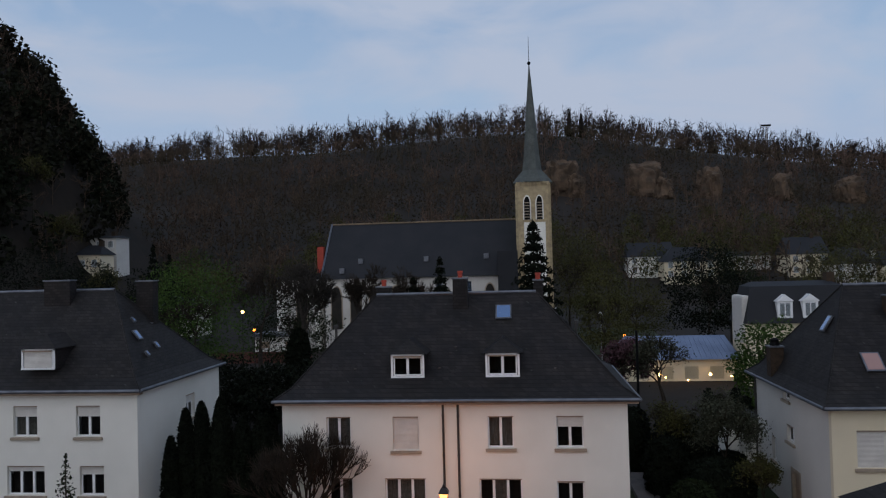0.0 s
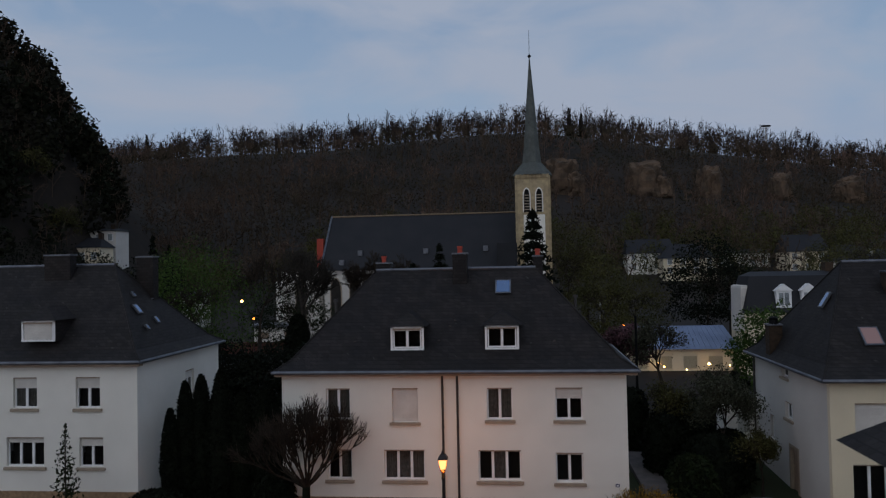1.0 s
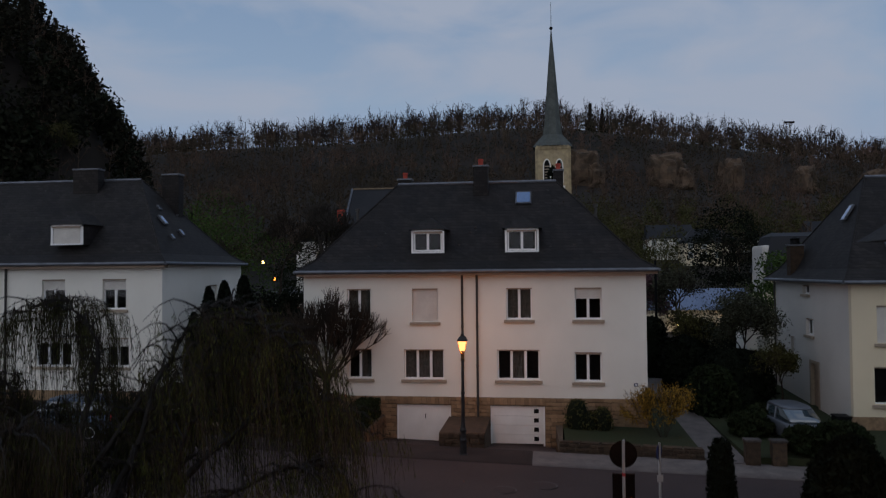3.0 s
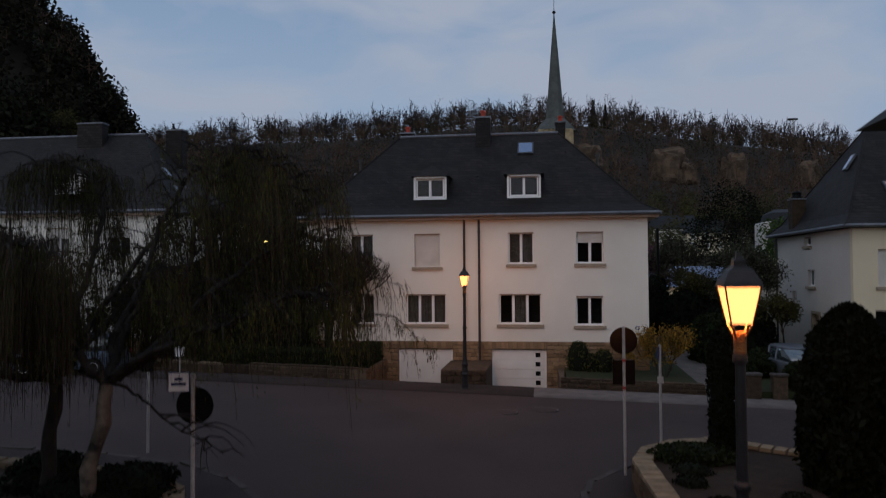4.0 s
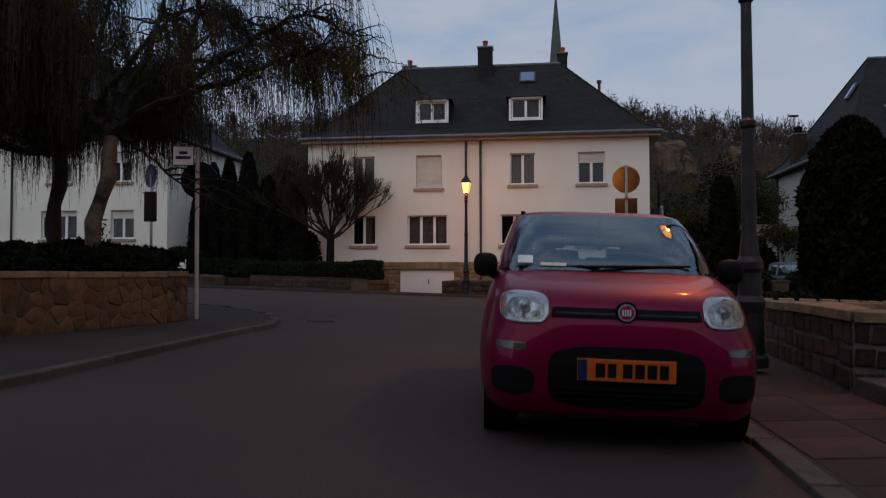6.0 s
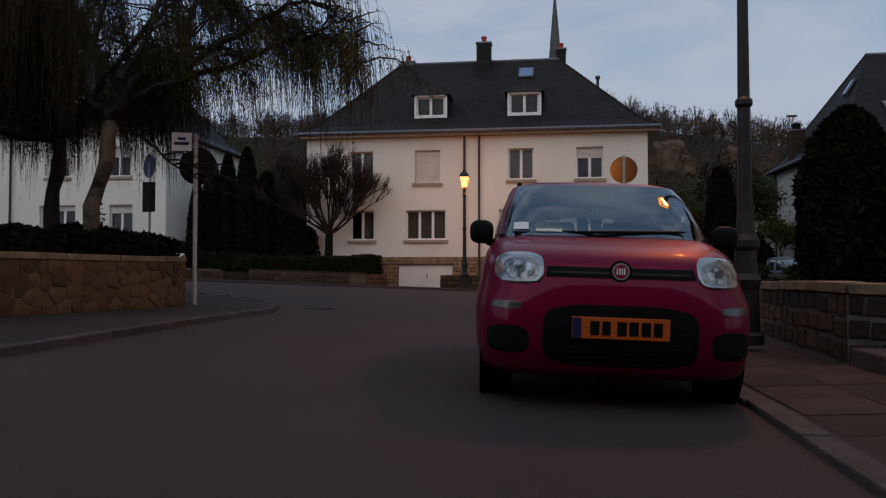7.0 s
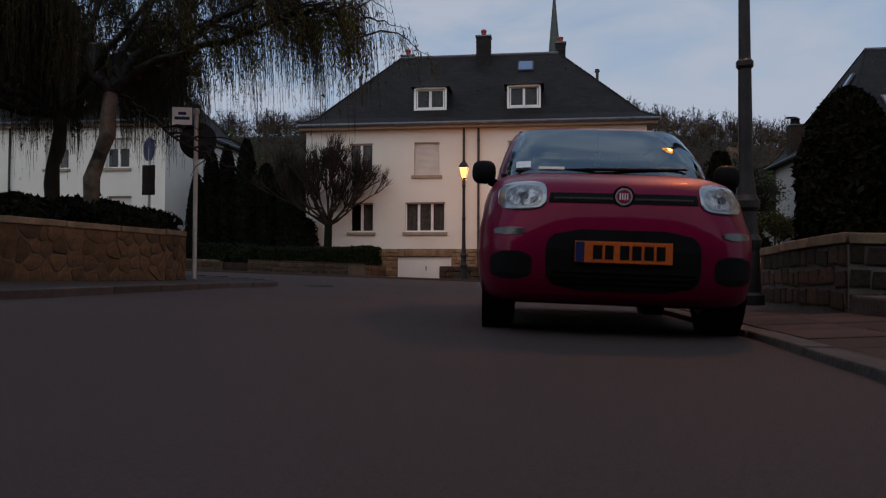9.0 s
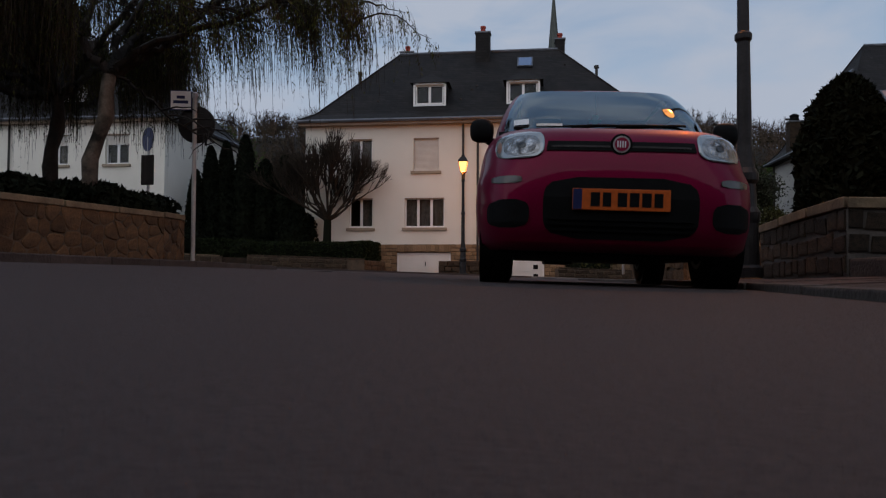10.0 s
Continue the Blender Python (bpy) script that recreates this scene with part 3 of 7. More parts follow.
# ---- houses ----
def holed_wall(name, width, z0, z1, holes, thick, mat, parent, m):
    """An upright wall from u=0 to width, with openings (u0, u1, v0, v1) cut through; front face at y=0."""
    us = sorted({0, width, *[h[0] for h in holes], *[h[1] for h in holes]})
    vs = sorted({z0, z1, *[h[2] for h in holes], *[h[3] for h in holes]})
    inside = lambda u, v: any(h[0] < u < h[1] and h[2] < v < h[3] for h in holes)
    solid = [[not inside((a + b) / 2, (c + d) / 2) for c, d in zip(vs, vs[1:])] for a, b in zip(us, us[1:])]
    bm = bmesh.new()
    nu, nv = len(us) - 1, len(vs) - 1

    def quad(*c):
        bm.faces.new([bm.verts.new(p) for p in c])
    for i in range(nu):
        for j in range(nv):
            if not solid[i][j]:
                continue
            a, b, c, d = us[i], us[i + 1], vs[j], vs[j + 1]
            quad((a, 0, c), (b, 0, c), (b, 0, d), (a, 0, d))
            quad((a, thick, c), (a, thick, d), (b, thick, d), (b, thick, c))
            if i == 0 or not solid[i - 1][j]:
                quad((a, 0, c), (a, 0, d), (a, thick, d), (a, thick, c))
            if i == nu - 1 or not solid[i + 1][j]:
                quad((b, 0, c), (b, thick, c), (b, thick, d), (b, 0, d))
            if j == 0 or not solid[i][j - 1]:
                quad((a, 0, c), (a, thick, c), (b, thick, c), (b, 0, c))
            if j == nv - 1 or not solid[i][j + 1]:
                quad((a, 0, d), (b, 0, d), (b, thick, d), (a, thick, d))
    bmesh.ops.remove_doubles(bm, verts=bm.verts, dist=1e-4)
    bm.transform(m)
    return part(name, bm, mat, parent)


def window(parent, m, u0, u1, v0, v1, leaves=2, shutter=0.0, curtain=0.0, sill=True, depth=0.16, frame_mat=None):
    """A framed window in an opening: frame, leaves with panes, roller shutter, sill."""
    fm = frame_mat or PVC
    w, h = u1 - u0, v1 - v0
    win = new("window")
    win.parent = parent
    win.matrix_world = m @ Matrix.Translation((u0, 0, v0))
    fr = box(0, 0.06, depth, depth + 0.08, 0, h)
    box(w - 0.06, w, depth, depth + 0.08, 0, h, 0, fr)
    box(0.06, w - 0.06, depth, depth + 0.08, h - 0.07, h, 0, fr)
    box(0.06, w - 0.06, depth, depth + 0.08, 0, 0.07, 0, fr)
    for k in range(1, leaves):
        c = w * k / leaves
        box(c - 0.06, c + 0.06, depth - 0.012, depth + 0.08, 0.07, h - 0.07, 0, fr)
    part("frame", fr, fm, win)
    for k in range(leaves):
        a, b = w * k / leaves + 0.06, w * (k + 1) / leaves - 0.06
        part("pane", box(a, b, depth + 0.03, depth + 0.045, 0.07, h - 0.07), PANE, win)
        if curtain:
            bm = bmesh.new()
            n = 12
            vs = [[bm.verts.new((a + (b - a) * i / n, depth + 0.11 + 0.02 * math.sin(i * 2.4 + k), z)) for z in (0.09, h - 0.09)] for i in range(n + 1)]
            for p, q in zip(vs, vs[1:]):
                bm.faces.new((p[0], q[0], q[1], p[1]))
            if random.random() < curtain:
                part("curtain", bm, CURTAIN, win)
            else:
                bm.free()
    if shutter:
        n = max(2, int(h * shutter / 0.055))
        bm = bmesh.new()
        rows = []
        for i in range(2 * n + 1):
            z1, dy = h - i * h * shutter / (2 * n), 0.012 * (i % 2)
            rows.append([bm.verts.new((xx, depth - 0.05 + dy, z1)) for xx in (0.03, w - 0.03)])
        for p, q in zip(rows, rows[1:]):
            bm.faces.new((p[0], q[0], q[1], p[1]))
        part("roller_shutter", bm, SHUT, win, "white slatted roller shutter")
    part("head_box", box(0.0, w, 0.03, depth - 0.055, h - 0.06, h), SOFFIT, win, "brown shutter slot")
    if sill:
        part("sill", box(-0.12, w + 0.12, -0.10, depth, -0.16, -0.02, 0.012), SILL, win, "projecting sandstone sill")
    # dark sheet painted as the room's shade behind the panes
    part("dark_room", box(0.02, w - 0.02, depth + 0.3, depth + 0.32, 0.02, h - 0.02), ROOM_SHADE, win)
    return win


def hip_roof(parent, x0, x1, y0, y1, z, ra, rb, ry, rz, mat, kick=0.35, label=""):
    """A hipped roof with a flared foot; the ridge runs from ra to rb at y=ry, height rz."""
    bm = bmesh.new()
    e = [bm.verts.new(c) for c in ((x0, y0, z), (x1, y0, z), (x1, y1, z), (x0, y1, z))]
    f = 0.16
    mid = []
    for v, r in zip(e, ((ra, ry), (rb, ry), (rb, ry), (ra, ry))):
        mid.append(bm.verts.new((v.co.x + (r[0] - v.co.x) * f, v.co.y + (r[1] - v.co.y) * f, z + (rz - z) * f - kick)))
    A, B = bm.verts.new((ra, ry, rz)), bm.verts.new((rb, ry, rz))
    for i in range(4):
        j = (i + 1) % 4
        bm.faces.new((e[i], e[j], mid[j], mid[i]))
    bm.faces.new((mid[0], mid[1], B, A))
    bm.faces.new((mid[1], mid[2], B))
    bm.faces.new((mid[2], mid[3], A, B))
    bm.faces.new((mid[3], mid[0], A))
    low = [bm.verts.new((v.co.x, v.co.y, z - 0.10)) for v in e]
    for i in range(4):
        j = (i + 1) % 4
        bm.faces.new((low[i], low[j], e[j], e[i]))
    bm.faces.new(low[::-1])
    bmesh.ops.recalc_face_normals(bm, faces=bm.faces)
    roof = part("roof", bm, mat, parent, label)
    # ridge and hip cappings
    P = lambda v: Vector(v)
    rid = tube((ra, ry, rz), (rb, ry, rz), 0.09, seg=8)
    part("ridge_capping", rid, ZINC, roof)
    for i, r in enumerate((ra, rb, rb, ra)):
        c = ((x0, y0), (x1, y0), (x1, y1), (x0, y1))[i]
        k = (c[0] + (r - c[0]) * f, c[1] + (ry - c[1]) * f, z + (rz - z) * f - kick)
        bm2 = tube((c[0], c[1], z), k, 0.05, seg=6)
        tube(k, (r, ry, rz), 0.05, seg=6, bm=bm2)
        part("hip_capping", bm2, mat, roof)
    # gutter round the eaves
    for a, b in (((x0, y0), (x1, y0)), ((x0, y0), (x0, y1)), ((x1, y0), (x1, y1))):
        part("gutter", tube((a[0], a[1], z - 0.05), (b[0], b[1], z - 0.05), 0.085, seg=8), ZINC, parent)
    return roof


def roof_z(z, rz, y0, ry, y, kick=0.35, f=0.16):
    t = (y - y0) / (ry - y0)
    zf = z + (rz - z) * f - kick
    return z + (zf - z) * t / f if t < f else zf + (rz - zf) * (t - f) / (1 - f)


def dormer(parent, x, y, z0, z1, w, rfun, shutter=0.0, glass_leaves=2, mat=None):
    """A small dormer with slate cheeks, a pitched slate hood and a white framed window."""
    mat = mat or SLATE
    d = new("dormer")
    d.parent = parent
    d.matrix_world = Matrix.Translation((x, y, 0))
    back = 1.9
    part("cheek", box(-w / 2, -w / 2 + 0.12, 0.05, back, z0, z1), mat, d)
    part("cheek", box(w / 2 - 0.12, w / 2, 0.05, back, z0, z1), mat, d)
    bm = bmesh.new()
    pk = z1 + 0.62
    a = [bm.verts.new(c) for c in ((-w / 2 - 0.15, -0.12, z1 - 0.02), (w / 2 + 0.15, -0.12, z1 - 0.02), (0, 0.75, pk),
                                   (-w / 2 - 0.15, back + 0.3, z1 - 0.02), (w / 2 + 0.15, back + 0.3, z1 - 0.02), (0, back + 0.9, pk))]
    bm.faces.new((a[0], a[1], a[2]))
    bm.faces.new((a[0], a[2], a[5], a[3]))
    bm.faces.new((a[1], a[4], a[5], a[2]))
    bm.faces.new((a[0], a[3], a[4], a[1]))
    part("hood", bm, mat, d)
    fr = box(-w / 2, w / 2, 0.0, 0.06, z1 - 0.10, z1)
    box(-w / 2, w / 2, -0.03, 0.06, z0, z0 + 0.08, 0, fr)
    box(-w / 2, -w / 2 + 0.10, 0.0, 0.06, z0, z1, 0, fr)
    box(w / 2 - 0.10, w / 2, 0.0, 0.06, z0, z1, 0, fr)
    part("surround", fr, PVC, d)
    window(d, Matrix.Translation((x - w / 2 + 0.12, y - 0.12, 0)), 0, w - 0.24, z0 + 0.09, z1 - 0.11, glass_leaves, shutter, 0.0, False)


def chimney(parent, x, y, z0, z1, w, d, pots=1, mat=None):
    c = part("chimney", box(x - w / 2, x + w / 2, y - d / 2, y + d / 2, z0, z1, 0.02), mat or SLATE, parent, "slate-clad chimney stack")
    part("chimney_cap", box(x - w / 2 - 0.04, x + w / 2 + 0.04, y - d / 2 - 0.04, y + d / 2 + 0.04, z1, z1 + 0.08, 0.01), ZINC, c)
    part("flashing", box(x - w / 2 - 0.05, x + w / 2 + 0.05, y - d / 2 - 0.12, y - d / 2 - 0.10, z0 + 0.05, z0 + 0.13), ZINC, c)
    for k in range(pots):
        part("chimney_pot", turned([(0.13, z1 + 0.06), (0.12, z1 + 0.30), (0.15, z1 + 0.32), (0.14, z1 + 0.42)], 12, None, x + (k - (pots - 1) / 2) * 0.35, y), CLAY, c, "red clay chimney pot")


def skylight(parent, x, y, w, h, z0, rfun, slope, mat=None, left=False):
    s = new("skylight")
    s.parent = parent
    s.matrix_world = Matrix.Translation((x, y, z0)) @ (pose(0, 0, 0, slope) if not left else pose(0, 0, 0, 0, 0, left) @ pose(0, 0, 0, slope))
    fr = box(-w / 2, w / 2, -h / 2, h / 2, 0.0, 0.10, 0.01)
    part("frame", fr, ZINC, s)
    part("pane", box(-w / 2 + 0.07, w / 2 - 0.07, -h / 2 + 0.07, h / 2 - 0.07, 0.095, 0.11), mat or PANE_SKY, s)


PANE_SKY = glass_mat("skylight_glass", (0.25, 0.33, 0.48), 0.08)
PANE_SKY.node_tree.nodes["Principled BSDF"].inputs["Metallic"].default_value = 0.9
FRONT = lambda x, y: Matrix.Translation((x, y, 0))

# middle house: a white pair of dwellings under one hipped roof
HX0, HX1, HY, HD = -10.80, 5.06, 34.2, 10.0
house = thing("house", 0, 0, 0, "white rendered two-storey double house with hipped slate roof and garages", "house")
W_UP, W_LO = (5.12, 6.56), (2.36, 3.74)
specs = [(-8.69, -7.55, W_UP, 2, 0.0, 0.7), (-5.57, -4.37, (5.02, 6.56), 2, 1.0, 0.0), (-1.19, -0.03, W_UP, 2, 0.0, 1.0), (1.90, 3.10, W_UP, 2, 0.35, 0.0),
         (-8.65, -7.51, W_LO, 2, 0.0, 0.5), (-5.98, -4.10, W_LO, 3, 0.0, 1.0), (-1.63, 0.29, W_LO, 3, 0.0, 0.35), (1.86, 3.07, (2.31, 3.64), 2, 0.08, 0.0)]
STONE_TOP = 1.56
holes = [(a - HX0, b - HX0, v[0], v[1]) for a, b, v, *_ in specs]
holed_wall("wall", HX1 - HX0, STONE_TOP, 7.3, holes, 0.3, RENDER_W, house, FRONT(HX0, HY))
for k, (a, b, v, n, sh, cu) in enumerate(specs):
    window(house, FRONT(HX0, HY), a - HX0, b - HX0, v[0], v[1], n, sh, cu)
gar = [(-6.34, -3.80), (-1.98, 0.50)]
holed_wall("stone_base", HX1 - HX0, -1.1, STONE_TOP, [(a - HX0, b - HX0, -1.05, 1.18) for a, b in gar], 0.34, MORTAR, house, FRONT(HX0, HY + 0.02))
part("wall", box(HX0, HX0 + 0.3, HY + 0.31, HY + HD, -1.1, 7.3), RENDER_W, house)
part("wall", box(HX1 - 0.3, HX1, HY + 0.31, HY + HD, -1.1, 7.3), RENDER_W, house)
part("wall", box(HX0 + 0.31, HX1 - 0.31, HY + HD - 0.3, HY + HD, -1.1, 7.3), RENDER_W, house)
part("soffit", box(HX0 - 0.22, HX1 + 0.45, HY - 0.42, HY - 0.002, 7.16, 7.29), SOFFIT, house, "brown painted boxed eaves")
part("soffit", box(HX1 + 0.002, HX1 + 0.45, HY, HY + HD, 7.16, 7.29), SOFFIT, house)
ROOF = (HX0 - 0.28, HX1 + 0.50, 33.68, 44.6, 7.40)
hip_roof(house, *ROOF, -7.15, 1.22, 39.12, 12.0, SLATE, 0.30, "dark hipped slate roof with flared eaves and lichen")
for k, (a, b) in enumerate(gar):
    door = new("garage_door")
    door.parent = house
    door.matrix_world = FRONT(a, HY + 0.12)
    w = b - a
    bm = bmesh.new()
    if k == 0:
        box(0.06, w - 0.06, 0, 0.05, -0.95, 1.12, 0.0, bm)
    else:
        for i in range(4):
            box(0.06, w - 0.06, 0, 0.05, -0.55 + i * 0.42, -0.55 + i * 0.42 + 0.412, 0.006, bm)
    part("leaf", bm, GARAGE, door)
    fr = box(0, 0.08, -0.03, 0.06, -0.95, 1.18)
    box(w - 0.08, w, -0.03, 0.06, -0.95, 1.18, 0, fr)
    box(0.08, w - 0.08, -0.03, 0.06, 1.10, 1.18, 0, fr)
    part("frame", fr, PVC, door)
    if k == 0:
        part("handle", box(w * 0.52, w * 0.52 + 0.04, -0.05, 0.0, 0.55, 0.75, 0.008), BLACKM, door, "black metal handle")
    else:
        for i in range(4):
            part("porthole", box(w - 0.50, w - 0.28, -0.012, 0.0, -0.42 + i * 0.42, -0.22 + i * 0.42, 0.004), DARK, door, "small square dark pane")
for x in (-3.22, -2.54):
    bm = tube((x, HY - 0.09, 7.2), (x, HY - 0.09, 0.3), 0.055, seg=10)
    for z in (6.6, 4.8, 3.0, 1.3):
        turned([(0.07, z - 0.03), (0.07, z + 0.03)], 10, bm, x, HY - 0.09)
    tube((x, HY - 0.09, 7.18), (x, HY - 0.5, 7.32), 0.055, seg=10, bm=bm)
    part("downpipe", bm, ZINC_D, house, "dark metal rainwater downpipe")
rz_m = lambda y: roof_z(7.40, 12.0, 33.68, 39.12, y, 0.30)
for cx, sh in ((-4.93, 0.12), (-0.47, 0.0)):
    dormer(house, cx, 34.95, 8.22, 9.36, 1.58, rz_m, sh)
SL = math.degrees(math.atan2(4.3, 4.57))
skylight(house, -0.45, 38.0, 0.80, 0.95, rz_m(38.0) + 0.03, rz_m, SL)
chimney(house, -2.65, 38.55, 10.9, 12.75, 0.75, 0.6, 1)
chimney(house, -6.95, 40.2, 10.5, 12.35, 0.75, 0.6, 1)
chimney(house, 1.35, 39.6, 11.0, 12.55, 0.5, 0.8, 1)
for x, y in ((-8.9, 37.2), (3.1, 37.4)):
    part("roof_vent", turned([(0.07, 9.5), (0.07, 10.45), (0.13, 10.46), (0.11, 10.6)], 10, None, x, y), ZINC_D, house)
for i in range(14):
    x, y = random.uniform(-8, 3), random.uniform(35.2, 38.6)
    if abs(x + 4.93) > 1.1 and abs(x + 0.47) > 1.1 and -7.2 - (39 - y) * .6 < x < 1.2 + (39 - y) * .6:
        part("snow_hook", box(x - 0.05, x + 0.05, y - 0.05, y, rz_m(y), rz_m(y) + 0.05), KERB, house)
n_plate = thing("house_number_plate", 4.55, HY - 0.02, 2.2, "small blue enamel number plate on the white wall", "plate")
part("plate", box(-0.09, 0.09, -0.012, 0.01, -0.07, 0.07, 0.004), SIGNBLUE, n_plate)
part("bar", box(-0.05, 0.05, -0.016, -0.012, -0.035, 0.035), WHITE, n_plate)

# neighbour to the west
LX1, LY = -18.05, 34.4
lh = thing("house", 0, 0, 0, "white rendered house with a dark hipped slate roof beside cypresses", "house")
lspecs = [(-24.46, -23.21, (5.62, 7.12), 2, 0.36, 0.4), (-21.20, -19.95, (5.62, 7.12), 2, 0.36, 0.0), (-24.82, -22.86, (2.78, 4.21), 3, 0.2, 0.0), (-21.04, -19.8, (2.78, 4.21), 2, 0.3, 0.0),
          (-30.5, -29.3, (5.62, 7.12), 2, 0.3, 0.0), (-30.9, -29.0, (2.78, 4.21), 3, 0.0, 0.5)]
LX0 = -36.0
holed_wall("wall", LX1 - LX0, 1.6, 7.8, [(a - LX0, b - LX0, v[0], v[1]) for a, b, v, *_ in lspecs], 0.3, RENDER_W, lh, FRONT(LX0, LY))
for a, b, v, n, sh, cu in lspecs:
    window(lh, FRONT(LX0, LY), a - LX0, b - LX0, v[0], v[1], n, sh, cu)
part("stone_base", box(LX0, LX1 + 0.03, LY - 0.03, LY + 0.3, -0.6, 1.6), STONE_T, lh, "tan sandstone plinth")
SIDE = Matrix.Translation((LX1, LY + 0.31, 0)) @ pose(0, 0, 0, 0, 0, 90)
holed_wall("wall", 9.4, -0.6, 7.8, [(4.9, 6.0, 5.4, 6.7)], 0.3, RENDER_W, lh, SIDE)
window(lh, SIDE, 4.9, 6.0, 5.4, 6.7, 2, 0.35)
part("wall", box(LX0, LX1 - 0.31, LY + 9.4, LY + 9.7, -0.6, 7.8), RENDER_W, lh)
part("wall", box(LX0, LX0 + 0.3, LY + 0.31, LY + 9.4, -0.6, 7.8), RENDER_W, lh)
part("soffit", box(LX0 - 0.3, LX1 + 0.3, LY - 0.36, LY - 0.002, 7.66, 7.80), SOFFIT, lh)
hip_roof(lh, LX0 - 0.4, LX1 + 0.38, 33.95, 44.2, 7.92, -32.0, -21.75, 39.0, 12.62, SLATE2, 0.30, "weathered dark hipped slate roof")
rz_l = lambda y: roof_z(7.92, 12.62, 33.95, 39.0, y, 0.30)
dormer(lh, -23.3, 34.65, 8.85, 9.90, 1.75, rz_l, 1.0)
chimney(lh, -24.6, 38.5, 11.4, 13.15, 1.5, 0.6, 0)
chimney(lh, -20.6, 40.4, 10.6, 13.0, 1.0, 0.6, 0)
for dx, dy, s in ((-19.75, 37.6, 0.42), (-19.2, 38.6, 0.28), (-18.95, 37.1, 0.22), (-20.4, 38.4, 0.22)):
    zz = 7.9 + (12.62 - 7.9) * (LX1 + 0.38 - dx) / (LX1 + 0.38 + 21.75)
    skylight(lh, dx, dy, s, s * 1.5, zz - 0.1, None, 50, PANE_SKY, 90)
for x in (-26.4, -27.3):
    part("downpipe", tube((x, LY - 0.08, 7.7), (x, LY - 0.08, 1.0), 0.055, seg=10), ZINC_D, lh)

# neighbour to the east
RX0, RY = 14.05, 35.15
rh = thing("house", 0, 0, 0, "cream and grey rendered house with a steep slate roof", "house")
rspecs = [(15.1, 17.2, (4.0, 5.66), 2, 1.0, 0.0), (14.95, 16.4, (1.30, 2.95), 2, 0.0, 0.0), (20, 22, (4.0, 5.6), 2, 0.0, 0.0)]
holed_wall("wall", 12, 0.75, 6.6, [(a - RX0, b - RX0, v[0], v[1]) for a, b, v, *_ in rspecs], 0.3, RENDER_C, rh, FRONT(RX0, RY))
for a, b, v, n, sh, cu in rspecs:
    window(rh, FRONT(RX0, RY), a - RX0, b - RX0, v[0], v[1], n, sh, cu)
part("stone_base", box(RX0 - 0.03, RX0 + 12, RY - 0.03, RY + 0.3, -0.9, 0.75), STONE_T, rh, "tan sandstone plinth")
RSIDE = Matrix.Translation((RX0, RY + 10.9, 0)) @ pose(0, 0, 0, 0, 0, -90)
rs = [(4.6, 5.6, 6.0, 6.45), (5.0, 6.1, 3.9, 4.75), (2.5, 3.2, 2.3, 3.6), (5.6, 6.7, 0.25, 2.55)]
holed_wall("wall", 10.6, -0.9, 6.6, rs, 0.3, RENDER_G, rh, RSIDE)
for i, h in enumerate(rs[:3]):
    window(rh, RSIDE, *h, 2 if i == 1 else 1, 0.0, 0.0)
dr = new("door")
dr.parent = rh
dr.matrix_world = RSIDE @ Matrix.Translation((5.6, 0, 0.25))
part("leaf", box(0.06, 1.04, 0.14, 0.20, 0, 2.24, 0.01), SOFFIT, dr, "brown wooden house door")
fr = box(-0.14, 0.06, -0.03, 0.2, 0, 2.4)
box(1.04, 1.24, -0.03, 0.2, 0, 2.4, 0, fr)
box(0.06, 1.04, -0.03, 0.2, 2.25, 2.4, 0, fr)
part("frame", fr, SILL, dr)
part("wall", box(RX0 + 0.31, RX0 + 12, RY + 10.6, RY + 10.9, -0.9, 6.6), RENDER_G, rh)
hip_roof(rh, 13.6, 26.6, 34.7, 46.6, 6.75, 16.75, 24.0, 40.2, 11.95, SLATE2, 0.30, "steep mottled slate roof")
chimney(rh, 14.15, 42.8, 6.6, 8.55, 0.7, 0.7, 0, STONE_G)
part("chimney_pot", turned([(0.28, 8.6), (0.22, 8.85), (0.26, 8.95), (0.1, 9.05)], 12, None, 14.15, 42.8), DARK, rh)
chimney(rh, 18.6, 38.8, 9.4, 11.4, 0.9, 0.7, 1, STONE_G)
# reddish pane colour stands in for light, nothing glows behind the glass
skylight(rh, 16.55, 36.7, 0.85, 1.1, roof_z(6.75, 11.95, 34.7, 40.2, 36.7, .3) + 0.03, None, SL, glass_mat("painted_lit_skylight", (0.35, 0.20, 0.17), 0.2))
skylight(rh, 15.6, 39.3, 0.5, 0.9, 10.05, None, 58, PANE_SKY, -90)
part("downpipe", tube((13.93, 45.9, 6.6), (13.93, 45.9, 0), 0.055, seg=8), ZINC_D, rh)
an = thing("house_extension", 12.6, 46.2, 0, "small white lean-to annex behind the cream house", "annex")
part("wall", box(-0.2, 1.6, 0, 2.5, -0.5, 3.9), RENDER_W, an)
part("window", box(0.4, 1.1, -0.03, 0.02, 2.0, 3.2), PANE, an)
part("roof", box(-0.35, 1.7, -0.2, 2.6, 3.9, 4.05, 0.02), SLATE2, an)

# eaves of the house beside the camera
nh = thing("house", 8.75, 8.0, 0, "neighbouring house with deep dark eaves", "house")
part("wall", box(0, 10, 0, 9.2, -0.2, 8.0), RENDER_C, nh)
bm = bmesh.new()
c = [bm.verts.new(p) for p in ((-1.15, -1, 7.95), (11, -1, 7.95), (11, 9.9, 7.95), (-1.15, 9.9, 7.95), (3, 4.4, 11.6), (8, 4.4, 11.6))]
